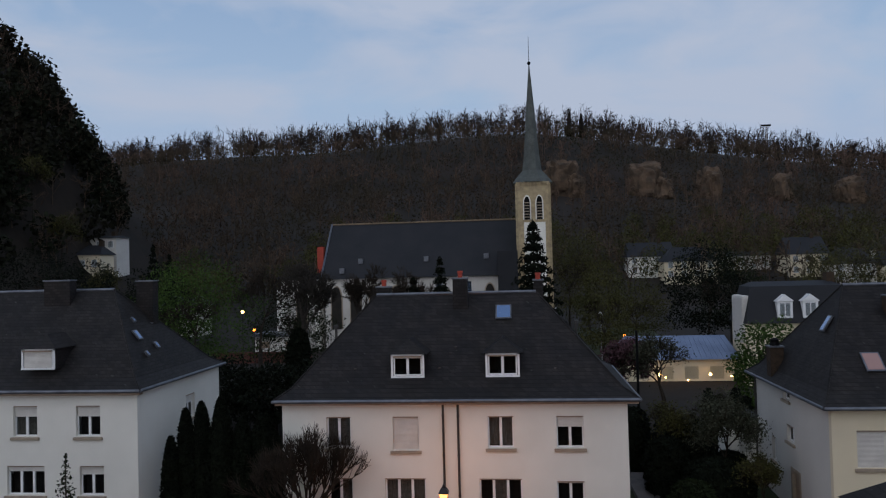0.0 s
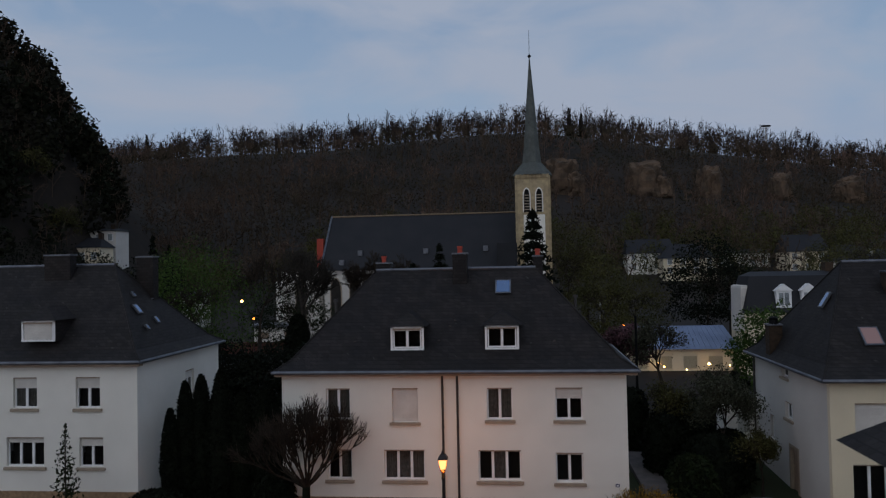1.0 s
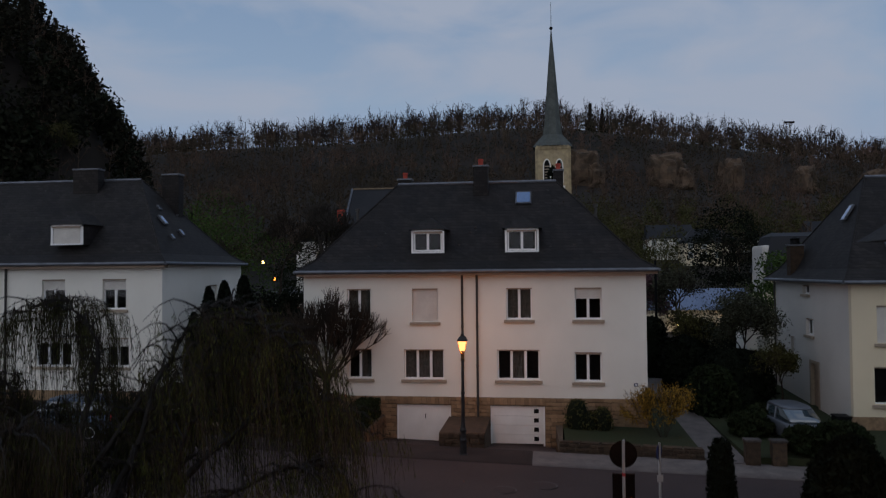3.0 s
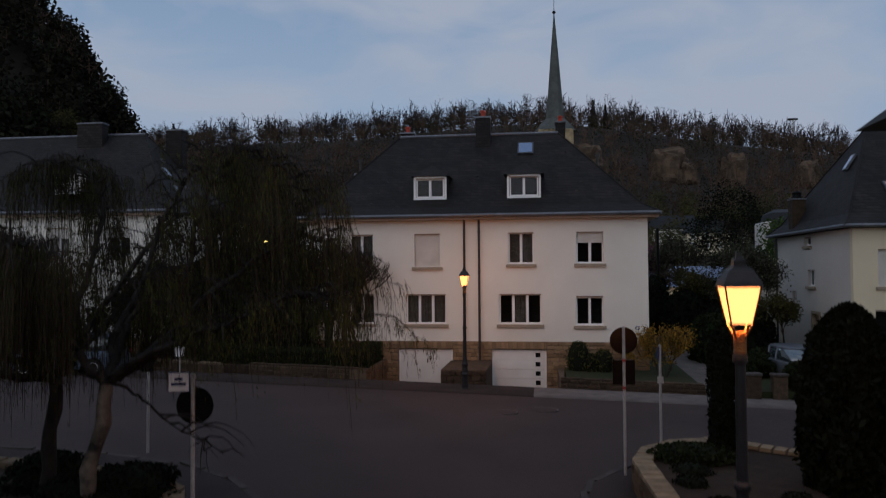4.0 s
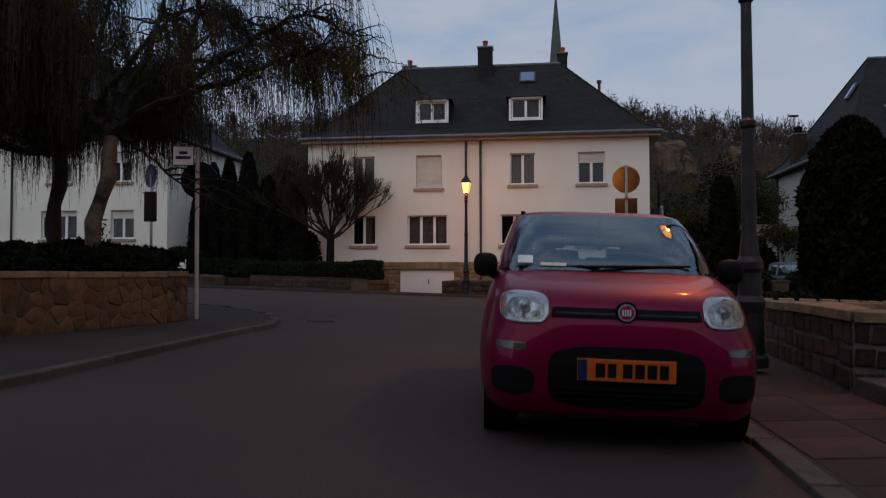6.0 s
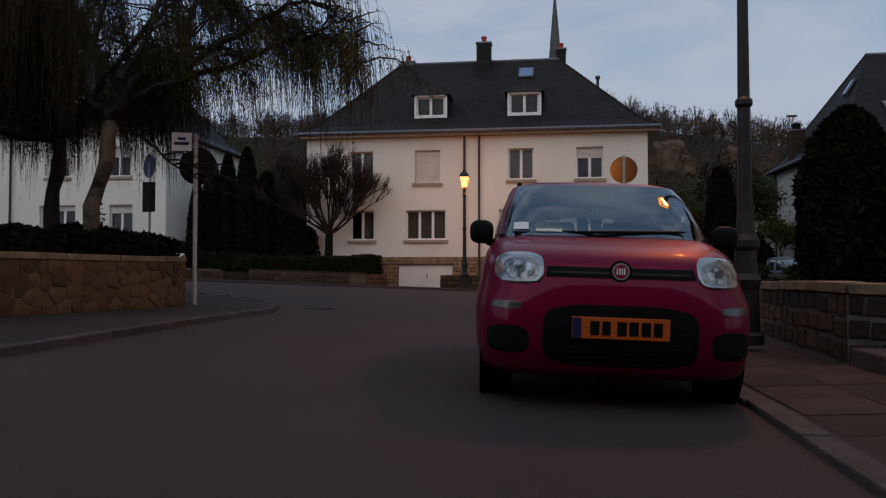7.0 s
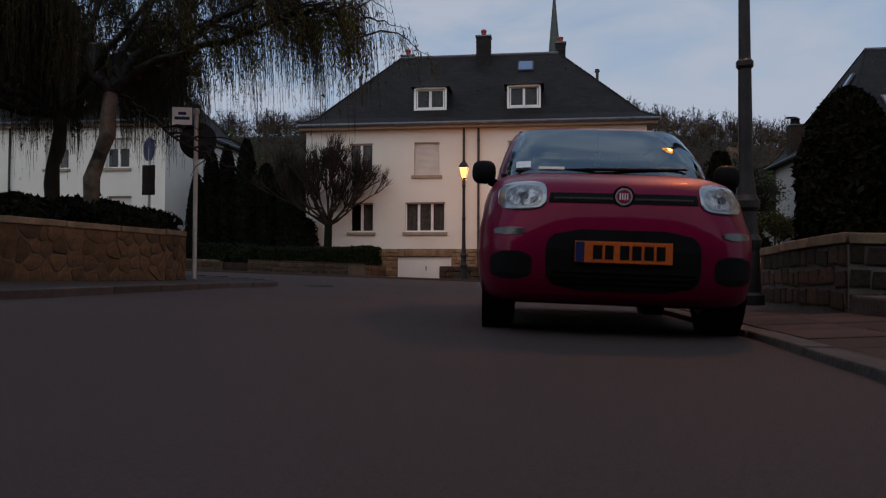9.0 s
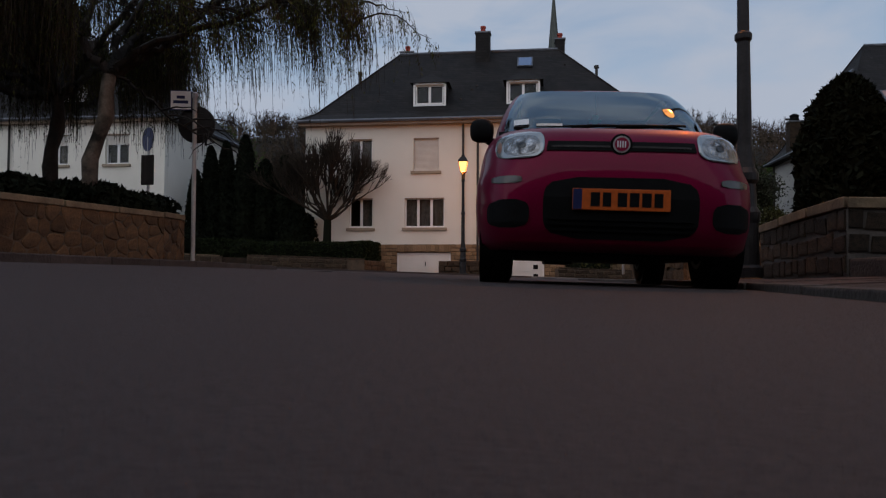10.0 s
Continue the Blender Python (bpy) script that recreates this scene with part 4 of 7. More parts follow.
for f in ((0, 1, 5, 4), (1, 2, 5), (2, 3, 4, 5), (3, 0, 4), (3, 2, 1, 0)):
    bm.faces.new([c[i] for i in f])
part("roof", bm, SLATE2, nh)


# ---- street lamps ----
def street_lamp(x, y, z, power, label):
    """A fluted cast-iron post with a four-sided lantern."""
    th = thing("street_lamp", x, y, z, label, "street lamp", "cast-iron street lamps")
    prof = [(0.17, 0), (0.17, 0.10), (0.135, 0.13), (0.125, 0.55), (0.14, 0.60), (0.15, 0.66), (0.115, 0.72), (0.105, 0.95), (0.135, 0.99), (0.135, 1.06), (0.10, 1.12), (0.075, 1.35), (0.064, 2.42), (0.086, 2.45), (0.086, 2.50), (0.060, 2.53), (0.052, 3.72), (0.075, 3.75), (0.075, 3.80), (0.05, 3.83)]
    part("post", turned(prof, 20), BLACKM, th, smooth=False)
    bm = bmesh.new()
    for k in range(5):
        turned([(0.062 - 0.004 * (k % 2), 3.83 + k * 0.045), (0.068, 3.85 + k * 0.045), (0.062, 3.87 + k * 0.045)], 16, bm)
    part("collar", bm, COLLAR, th, "ringed collar coloured warm as if lamplit")
    for k in range(4):
        a = math.pi / 4 + k * math.pi / 2
        bm = tube((0.05 * math.cos(a), 0.05 * math.sin(a), 3.98), (0.15 * math.cos(a), 0.15 * math.sin(a), 4.14), 0.012, seg=6)
        part("bracket", bm, BLACKM, th)
    bm = bmesh.new()
    lo, hi, z0, z1 = 0.105, 0.175, 4.14, 4.52
    v = [bm.verts.new((sx * r, sy * r, zz)) for r, zz in ((lo, z0), (hi, z1)) for sx, sy in ((-1, -1), (1, -1), (1, 1), (-1, 1))]
    for i in range(4):
        j = (i + 1) % 4
        bm.faces.new((v[i], v[j], v[4 + j], v[4 + i]))
    lan = part("lantern", bm, LAMP_GLOW, th, "glowing amber lantern panes")
    lan.visible_shadow = False
    for sx, sy in ((-1, -1), (1, -1), (1, 1), (-1, 1)):
        part("glazing_bar", tube((sx * lo, sy * lo, z0), (sx * hi, sy * hi, z1), 0.010, seg=6), BLACKM, th)
    bm = bmesh.new()
    rings = [(0.195, 4.51), (0.185, 4.56), (0.12, 4.68), (0.06, 4.73), (0.06, 4.79), (0.03, 4.81), (0.02, 4.87)]
    prev = None
    for r, zz in rings:
        cur = [bm.verts.new((sx * r, sy * r, zz)) for sx, sy in ((-1, -1), (1, -1), (1, 1), (-1, 1))]
        if prev:
            for i in range(4):
                bm.faces.new((prev[i], prev[(i + 1) % 4], cur[(i + 1) % 4], cur[i]))
        else:
            bm.faces.new(cur[::-1])
        prev = cur
    bm.faces.new(prev)
    part("lantern_roof", bm, BLACKM, th)
    li = new("lamp_light", bpy.data.lights.new("lamp_light", "POINT"))
    li.data.energy, li.data.color, li.data.shadow_soft_size = power, (1.0, 0.33, 0.06), 0.13
    li.parent = th
    li.location = (0, 0, 4.34)


# orange-brown puts the lantern's warm light into the collar's colour
COLLAR = M("lamplit_collar", (0.20, 0.09, 0.03), (0.12, 0.06, 0.025), 8.0, 0.4, 0.1, 0.6)
street_lamp(2.47, 7.60, 0.11, LAMP_W * 1.25, "black cast-iron street lamp with a lit amber lantern beside the planter")
street_lamp(-2.69, 29.1, 0.10, LAMP_W, "black cast-iron street lamp lit in front of the white house")


# ---- road signs ----
def disc(r, y, thick, seg=32):
    return tube((0, y, 0), (0, y + thick, 0), r, seg=seg)


def sign_post(name, x, y, z, h, label, group="road signs"):
    th = thing(name, x, y, z, label, "road sign", group)
    part("pole", tube((0, 0, 0), (0, 0, h), 0.035, seg=12), GALV, th)
    return th


s = sign_post("road_sign", 2.245, 17.1, 0.16, 3.36, "back of a round road sign on a galvanised pole")
d = part("disc", disc(0.31, 0.04, 0.012), SIGNBACK, s, "dull grey back of a round sign")
d.location = (0, 0, 3.03)
part("plate", box(-0.25, 0.25, 0.04, 0.052, 2.03, 2.60, 0.01), SIGNBACK, s)
for zz in (2.0, 2.62):
    part("red_band", turned([(0.038, zz - 0.07), (0.038, zz)], 12), SIGNRED, s, "red reflective band")
s = sign_post("road_sign", 3.46, 20.0, 0.1, 2.72, "round blue sign seen edge-on on a galvanised pole")
d = part("disc", disc(0.20, -0.02, 0.012), SIGNBLUE, s, "blue and red round sign face")
d.location, d.rotation_euler = (-0.03, 0, 2.48), (0, 0, radians(62))
part("plate", box(-0.08, 0.08, -0.05, -0.04, 1.72, 1.9, 0.005), GALV, s)
s = sign_post("street_name_sign", -5.30, 11.35, 0.31, 2.75, "white street-name plate and round sign on a pale pole")
plate = part("plate", box(-0.40, -0.05, -0.02, 0.0, 2.53, 2.86, 0.01), SIGNBLUE, s, "dark blue rimmed street-name plate")
plate.rotation_euler = (0, 0, radians(14))
wp = part("plate_face", box(-0.385, -0.065, -0.024, -0.02, 2.545, 2.845), WHITE, plate)
for zz, a, b in ((2.745, -0.29, -0.16), (2.665, -0.345, -0.105)):
    part("letter_bar", box(a, b, -0.028, -0.024, zz - 0.025, zz + 0.025), SIGNBLUE, plate)
d = part("disc", disc(0.31, 0.04, 0.012), SIGNBACK, s, "dull dark back of a round sign")
d.location, d.rotation_euler = (0.02, 0, 2.30), (0, 0, radians(8))
part("finial", turned([(0.05, 2.75), (0.05, 2.82), (0.02, 2.84)], 10), GALV, s)
s = sign_post("road_sign", -9.35, 17.2, 0.3, 3.25, "blue and red no-stopping sign on a galvanised pole behind the willows")
d = part("disc", disc(0.30, -0.03, 0.012), SIGNBLUE, s, "blue round sign face with red rim")
d.location, d.rotation_euler = (0, 0, 3.2), (0, 0, radians(-35))
part("plate", box(-0.17, 0.17, -0.05, -0.04, 2.05, 2.8, 0.01), SIGNBACK, s)


# ---- cars ----
def plan_ring(z, w, y0, y1, n, count=56):
    """A superellipse outline, front at y0."""
    cy, ry = (y0 + y1) / 2, (y1 - y0) / 2
    out = []
    for i in range(count):
        a = 2 * math.pi * i / count
        c, s_ = math.cos(a), math.sin(a)
        out.append((w * math.copysign(abs(c) ** (2 / n), c), cy + ry * math.copysign(abs(s_) ** (2 / n), s_), z))
    return out


def stack(levels, count=56, cap=True):
    bm = bmesh.new()
    rings = [[bm.verts.new(p) for p in plan_ring(*lv, count)] for lv in levels]
    for a, b in zip(rings, rings[1:]):
        for i in range(count):
            bm.faces.new((a[i], a[(i + 1) % count], b[(i + 1) % count], b[i]))
    if cap:
        bm.faces.new(rings[0][::-1])
        bm.faces.new(rings[-1])
    bmesh.ops.recalc_face_normals(bm, faces=bm.faces)
    return bm


def surf_y(levels, x, z):
    """The front surface's y at x, z of a stacked body."""
    L = np.array(levels, float)
    w, y0, y1, n = (float(np.interp(z, L[:, 0], L[:, k])) for k in (1, 2, 3, 4))
    t = min(abs(x) / w, 0.999)
    return (y0 + y1) / 2 - (y1 - y0) / 2 * (1 - t ** n) ** (1 / n)


def skin(levels, outline, out=0.004, deep=0.03, seg=14, rows=6):
    """A panel that follows the front skin: outline gives (z, x0, x1) rows."""
    bm = bmesh.new()
    fr, bk = [], []
    zs = [o[0] for o in outline]
    for r in range(rows + 1):
        z = zs[0] + (zs[-1] - zs[0]) * r / rows
        x0, x1 = np.interp(z, zs, [o[1] for o in outline]), np.interp(z, zs, [o[2] for o in outline])
        f, b = [], []
        for i in range(seg + 1):
            x = x0 + (x1 - x0) * i / seg
            y = surf_y(levels, x, z)
            f.append(bm.verts.new((x, y - out, z)))
            b.append(bm.verts.new((x, y + deep, z)))
        fr.append(f)
        bk.append(b)
    for r in range(rows):
        for i in range(seg):
            bm.faces.new((fr[r][i], fr[r][i + 1], fr[r + 1][i + 1], fr[r + 1][i]))
    for r in range(rows):
        bm.faces.new((fr[r][0], fr[r + 1][0], bk[r + 1][0], bk[r][0]))
        bm.faces.new((fr[r][-1], bk[r][-1], bk[r + 1][-1], fr[r + 1][-1]))
    for i in range(seg):
        bm.faces.new((fr[0][i], bk[0][i], bk[0][i + 1], fr[0][i + 1]))
        bm.faces.new((fr[-1][i], fr[-1][i + 1], bk[-1][i + 1], bk[-1][i]))
    return bm


def oval(z0, z1, x0, x1, k=7, p=2.6):
    """Rows of a rounded outline between heights and sides."""
    out = []
    for i in range(k + 1):
        t = -1 + 2 * i / k
        t = max(-0.985, min(0.985, t))
        h = (1 - abs(t) ** p) ** (1 / p)
        c, r = (x0 + x1) / 2, (x1 - x0) / 2
        out.append((z0 + (z1 - z0) * (t + 1) / 2, c - r * h, c + r * h))
    return out


def wheel(parent, x, y, r=0.30, w=0.19):
    wl = new("wheel")
    wl.parent = parent
    wl.location = (x, y, r)
    wl.rotation_euler = (0, radians(90), 0)
    part("tyre", turned([(r - 0.10, -w / 2), (r - 0.03, -w / 2), (r, -w / 2 + 0.03), (r, w / 2 - 0.03), (r - 0.03, w / 2), (r - 0.10, w / 2)], 28), RUBBER, wl)
    bm = turned([(r - 0.10, -w / 2 + 0.02), (r - 0.12, -w / 2 - 0.005), (0.05, -w / 2 + 0.02), (0.05, w / 2 - 0.02), (r - 0.12, w / 2 + 0.005), (r - 0.10, w / 2 - 0.02)], 20)
    part("rim", bm, GALV, wl)


def car_paint(name, c, c2):
    m = M(name, c, c2, 0.5, 0.50, 0.0, 0.5, 200)
    p = m.node_tree.nodes["Principled BSDF"]
    p.inputs["Specular IOR Level"].default_value = 0.1
    p.inputs["Coat Weight"].default_value = 0.28
    p.inputs["Coat Roughness"].default_value = 0.04
    return m


CRIMSON = car_paint("crimson_car_paint", (0.165, 0.001, 0.029), (0.145, 0.001, 0.025))
WINDSCREEN = glass_mat("windscreen_glass", (0.30, 0.36, 0.40), 0.01, 0.0)
wp_ = WINDSCREEN.node_tree.nodes["Principled BSDF"]
wp_.inputs["Base Color"].default_value = (0.035, 0.050, 0.060, 1)
wp_.inputs["Specular IOR Level"].default_value = 1.0
wp_.inputs["IOR"].default_value = 1.9
GLAZING = bpy.data.materials.new("clear_car_glass")
GLAZING.use_nodes = True
gt = GLAZING.node_tree
gm, ga, gb, gf = gt.nodes.new("ShaderNodeMixShader"), gt.nodes.new("ShaderNodeBsdfTransparent"), gt.nodes.new("ShaderNodeBsdfGlossy"), gt.nodes.new("ShaderNodeFresnel")
gb.inputs["Roughness"].default_value = 0.01
gb.inputs["Color"].default_value = (0.80, 0.93, 1.0, 1)
ga.inputs[0].default_value = (0.66, 0.74, 0.74, 1)
gf.inputs[0].default_value = 2.5
link(gt, gf.outputs[0], gm.inputs[0])
link(gt, ga.outputs[0], gm.inputs[1])
link(gt, gb.outputs[0], gm.inputs[2])
link(gt, gm.outputs[0], gt.nodes["Material Output"].inputs[0])
UPHOLSTERY = M("dark_grey_upholstery", (0.018, 0.018, 0.020), (0.010, 0.010, 0.011), 9.0, 0.95, 0.2)
JADE = M("pale_jade_plastic", (0.10, 0.38, 0.30), (0.07, 0.30, 0.24), 9.0, 0.4, 0.0)
LENS_C = glass_mat("headlamp_lens", (0.36, 0.39, 0.41), 0.10)
LENS_C.node_tree.nodes["Principled BSDF"].inputs["Metallic"].default_value = 0.6
LENS_D = M("headlamp_reflector", (0.42, 0.43, 0.44), (0.14, 0.14, 0.14), 45.0, 0.15, 0.2, 0.9, 90)
LENS_F = M("faceted_reflector", (0.55, 0.56, 0.57), (0.03, 0.03, 0.032), 22.0, 0.12, 0.5, 0.95, 60)
LENS_B = M("smoked_lamp_housing", (0.11, 0.115, 0.12), (0.05, 0.052, 0.055), 30.0, 0.2, 0.1, 0.7, 90)
LENS_P = glass_mat("amber_side_lens", (0.30, 0.16, 0.12), 0.1)
LENS_I = glass_mat("indicator_lens", (0.07, 0.062, 0.060), 0.12)
CHROME = M("chrome", (0.75, 0.75, 0.76), (0.65, 0.65, 0.66), 3.0, 0.12, 0.0, 1.0)
ORANGE = M("orange_plate", (0.52, 0.095, 0.010), (0.47, 0.085, 0.010), 4.0, 0.5, 0.0)
DARKRED = M("badge_red", (0.30, 0.01, 0.05), (0.25, 0.01, 0.04), 4.0, 0.3, 0.0)


def hatchback(x, y, z, rz):
    th = thing("car", x, y, z, "small crimson hatchback parked at the kerb with an orange number plate", "car", rz=rz)
    th.rotation_euler = (radians(0.4), radians(1.9), radians(rz))
    B = [(0.19, 0.765, 0.10, 3.56, 6.0), (0.23, 0.805, 0.045, 3.60, 6.0), (0.34, 0.825, 0.012, 3.63, 6.0), (0.48, 0.835, 0.0, 3.65, 5.8), (0.60, 0.835, 0.012, 3.65, 5.6),
         (0.70, 0.825, 0.028, 3.64, 4.6), (0.79, 0.815, 0.055, 3.63, 4.4), (0.86, 0.80, 0.11, 3.62, 4.2), (0.905, 0.785, 0.22, 3.61, 4.2), (0.945, 0.77, 0.42, 3.60, 4.4), (0.985, 0.755, 0.66, 3.59, 4.6), (1.01, 0.74, 0.84, 3.58, 5.0)]
    part("body", stack(B, 96), CRIMSON, th, "crimson metallic bodywork", True)
    C = [(0.99, 0.75, 0.78, 3.58, 5.5), (1.10, 0.735, 0.91, 3.57, 5.5), (1.22, 0.705, 1.09, 3.54, 5.5), (1.34, 0.665, 1.30, 3.48, 5.5), (1.41, 0.635, 1.43, 3.42, 5.0), (1.445, 0.58, 1.56, 3.34, 4.2), (1.465, 0.42, 1.85, 3.1, 3.2)]
    # the cabin is a shell: roof and pillars in paint, the openings glazed
    rows = []
    for z0, z1 in zip(C, C[1:]):
        k = 3 if z1[0] < 1.42 else 1
        rows += [tuple(a + (b - a) * i / k for a, b in zip(z0, z1)) for i in range(k)]
    rows.append(C[-1])
    N = 120

    def opening(i, z):
        a = 2 * math.pi * (i + 0.5) / N
        c_, s_ = abs(math.cos(a)), math.sin(a)
        if s_ < 0 and c_ < 0.76 and 1.005 < z < 1.40:
            return "windscreen"
        if s_ > 0 and c_ < 0.70 and 1.10 < z < 1.38:
            return "rear_window"
        if abs(s_) < 0.42 and 1.03 < z < 1.34:
            return "side_window"
        return ""
    groups = {}
    pts = [plan_ring(*lv, N) for lv in rows]
    for r in range(len(rows) - 1):
        for i in range(N):
            groups.setdefault(opening(i, (rows[r][0] + rows[r + 1][0]) / 2), []).append((r, i))

    def shell(cells, capped=False):
        bm, vs = bmesh.new(), {}

        def at(r, i):
            if (r, i % N) not in vs:
                vs[(r, i % N)] = bm.verts.new(pts[r][i % N])
            return vs[(r, i % N)]
        for r, i in cells:
            bm.faces.new((at(r, i), at(r, i + 1), at(r + 1, i + 1), at(r + 1, i)))
        if capped:
            bm.faces.new([at(len(rows) - 1, i) for i in range(N)])
        return bm
    part("cabin", shell(groups[""], True), CRIMSON, th, "", True)
    scr = part("windscreen", shell(groups["windscreen"]), GLAZING, th, "clear reflecting windscreen", True)
    part("rear_window", shell(groups["rear_window"]), GLAZING, th, "", True)
    for side in (0, 1):
        part("side_window", shell([(r, i) for r, i in groups["side_window"] if (math.cos(2 * math.pi * (i + 0.5) / N) > 0) == (side > 0)]), GLAZING, th, "", True)
    part("cabin_floor", box(-0.70, 0.70, 0.98, 3.45, 0.995, 1.016), UPHOLSTERY, th)
    part("dashboard", box(-0.66, 0.66, 1.02, 1.40, 1.0, 1.045, 0.015), DARK, th, "black dashboard top")
    for sx in (-0.34, 0.34):
        seat = part("front_seat", box(sx - 0.23, sx + 0.23, 1.95, 2.08, 1.0, 1.17, 0.04), UPHOLSTERY, th, "dark cloth seat back")
        part("headrest", box(sx - 0.12, sx + 0.12, 1.97, 2.06, 1.18, 1.32, 0.03), UPHOLSTERY, seat)
        rear = part("rear_seat", box(sx - 0.30, sx + 0.30, 3.05, 3.15, 1.0, 1.13, 0.03), UPHOLSTERY, th)
        part("headrest", box(sx - 0.10, sx + 0.10, 3.07, 3.14, 1.13, 1.22, 0.02), UPHOLSTERY, rear)
    af = part("air_freshener", box(-0.022, 0.022, 1.50, 1.508, 1.16, 1.25, 0.006), JADE, th, "pale green hanging air freshener")
    part("cord", tube((0, 1.504, 1.25), (0, 1.52, 1.40), 0.003, seg=5), DARK, af)
    part("cross_bar", box(-0.045, 0.045, 1.501, 1.507, 1.195, 1.215, 0.003), JADE, af)
    part("sticker", skin(C, [(1.05, -0.60, -0.50), (1.10, -0.60, -0.50)], 0.010, 0.003, 3, 2), WHITE, scr)
    part("paper", skin(C, [(1.035, -0.45, -0.28), (1.055, -0.45, -0.28)], 0.010, 0.003, 3, 2), SHUT, scr)
    part("cowl", skin(B + [(1.03, 0.72, 0.90, 3.58, 3.6)], [(1.002, -0.66, 0.66), (1.018, -0.66, 0.66)], 0.012, 0.02, 24, 1), DARK, th)
    # grille, vents and strips
    part("lower_grille", skin(B, oval(0.255, 0.60, -0.42, 0.42, 12, 4.5), 0.004, 0.02, 30, 12), DARK, th, "black plastic lower grille")
    for k in range(3):
        zz = 0.30 + 0.03 * k
        part("grille_bar", skin(B, [(zz, -0.39, 0.39), (zz + 0.010, -0.39, 0.39)], 0.016, 0.01, 20, 1), DARK, th)
    part("upper_strip", skin(B, [(0.75, -0.41, 0.41), (0.805, -0.40, 0.40)], 0.008, 0.02, 30, 2), DARK, th, "black upper grille strip")
    part("strip_gloss", skin(B, [(0.768, -0.38, 0.38), (0.778, -0.38, 0.38)], 0.012, 0.008, 24, 1), BLACKM, th)
    for sx in (-1, 1):
        q = lambda a, b: (min(sx * a, sx * b), max(sx * a, sx * b))
        part("fog_vent", skin(B, oval(0.31, 0.47, *q(0.495, 0.735), 10, 3.2), 0.004, 0.02, 16, 10), DARK, th)
        part("indicator", skin(B, oval(0.560, 0.604, *q(0.54, 0.715), 6, 4), 0.006, 0.02, 14, 6), LENS_I, th, "clear indicator lens")
        hl = part("headlight", skin(B, oval(0.705, 0.885, *q(0.42, 0.70), 14, 3.2), 0.010, 0.03, 22, 14), LENS_C, th, "clear rounded headlight", True)
        part("bezel", skin(B, oval(0.722, 0.852, *q(0.445, 0.652), 12, 2.8), 0.0125, 0.01, 16, 12), LENS_D, hl, "silvery lamp housing")
        part("reflector", skin(B, oval(0.732, 0.834, *q(0.468, 0.632), 12, 2.4), 0.0145, 0.01, 16, 12), LENS_F, hl, "faceted reflector in bright and dark strips")
        part("bulb_cover", skin(B, oval(0.765, 0.808, *q(0.525, 0.575), 8, 2.2), 0.018, 0.01, 8, 8), LENS_B, hl)
        part("side_lens", skin(B, oval(0.75, 0.83, *q(0.662, 0.688), 6, 2.4), 0.0125, 0.01, 6, 6), LENS_P, hl, "faint amber side lens")
        # mirror
        mi = new("door_mirror")
        mi.parent = th
        mi.location = (sx * 0.82, 1.04, 1.03)
        bm = bmesh.new()
        bmesh.ops.create_uvsphere(bm, u_segments=18, v_segments=12, radius=1.0)
        for v in bm.verts:
            v.co = (math.copysign(abs(v.co.x) ** 0.7, v.co.x) * 0.083, v.co.y * 0.06, math.copysign(abs(v.co.z) ** 0.7, v.co.z) * 0.082)
        part("housing", bm, DARK, mi, "black mirror housing", True)
        part("arm", tube((-sx * 0.04, 0.02, -0.06), (-sx * 0.16, 0.08, -0.10), 0.03, 0.035, 8), DARK, mi)
        part("roof_rail", tube((sx * 0.565, 1.85, 1.445), (sx * 0.565, 3.2, 1.47), 0.02, seg=8), DARK, th)
        bmr = box(sx * 0.565 - 0.02, sx * 0.565 + 0.02, 1.83, 1.95, 1.40, 1.465, 0.012)
        part("rail_foot", bmr, DARK, th)
    # badge
    bx = surf_y(B, 0, 0.78)
    part("badge_surround", tube((0, bx + 0.02, 0.785), (0, bx - 0.016, 0.785), 0.060, seg=28), DARK, th)
    # light grey rim paints in the bright reflection of chrome
    bd = part("badge", tube((0, bx - 0.01, 0.785), (0, bx - 0.022, 0.785), 0.047, seg=28), GALV, th, "round red badge, chrome rim painted pale for its reflection")
    part("badge_face", tube((0, bx - 0.02, 0.785), (0, bx - 0.025, 0.785), 0.038, seg=28), DARKRED, bd)
    for k in range(4):
        part("badge_bar", box(-0.025 + k * 0.0135, -0.018 + k * 0.0135, bx - 0.028, bx - 0.025, 0.767, 0.803), WHITE, bd)
    # plate
    py = surf_y(B, 0.2, 0.5) - 0.012
    pl = part("number_plate", box(-0.262, 0.262, py - 0.012, py + 0.02, 0.415, 0.532, 0.004), ORANGE, th, "orange number plate with a blue end")
    part("blue_end", box(-0.260, -0.212, py - 0.0145, py - 0.012, 0.418, 0.529), SIGNBLUE, pl)
    for a, b in ((-0.165, -0.115), (-0.10, -0.055), (-0.02, 0.03), (0.045, 0.095), (0.11, 0.16), (0.175, 0.222)):
        part("character_bar", box(a, b, py - 0.0145, py - 0.012, 0.435, 0.512), DARK, pl)
    # wipers
    for a, b in (((-0.60, 1.02), (-0.02, 1.035)), ((-0.12, 1.03), (0.52, 1.05))):
        pa, pb = ((q[0], surf_y(C, q[0], q[1]) - 0.025, q[1] + 0.004) for q in (a, b))
        part("wiper", tube(pa, pb, 0.011, 0.008, 6), DARK, th)
    part("underbody", box(-0.66, 0.66, 0.30, 3.4, 0.17, 0.30), DARK, th)
    for sx in (-1, 1):
        part("wheel_arch", tube((sx * 0.60, 0.73, 0.30), (sx * 0.780, 0.73, 0.30), 0.335, seg=28), DARK, th)
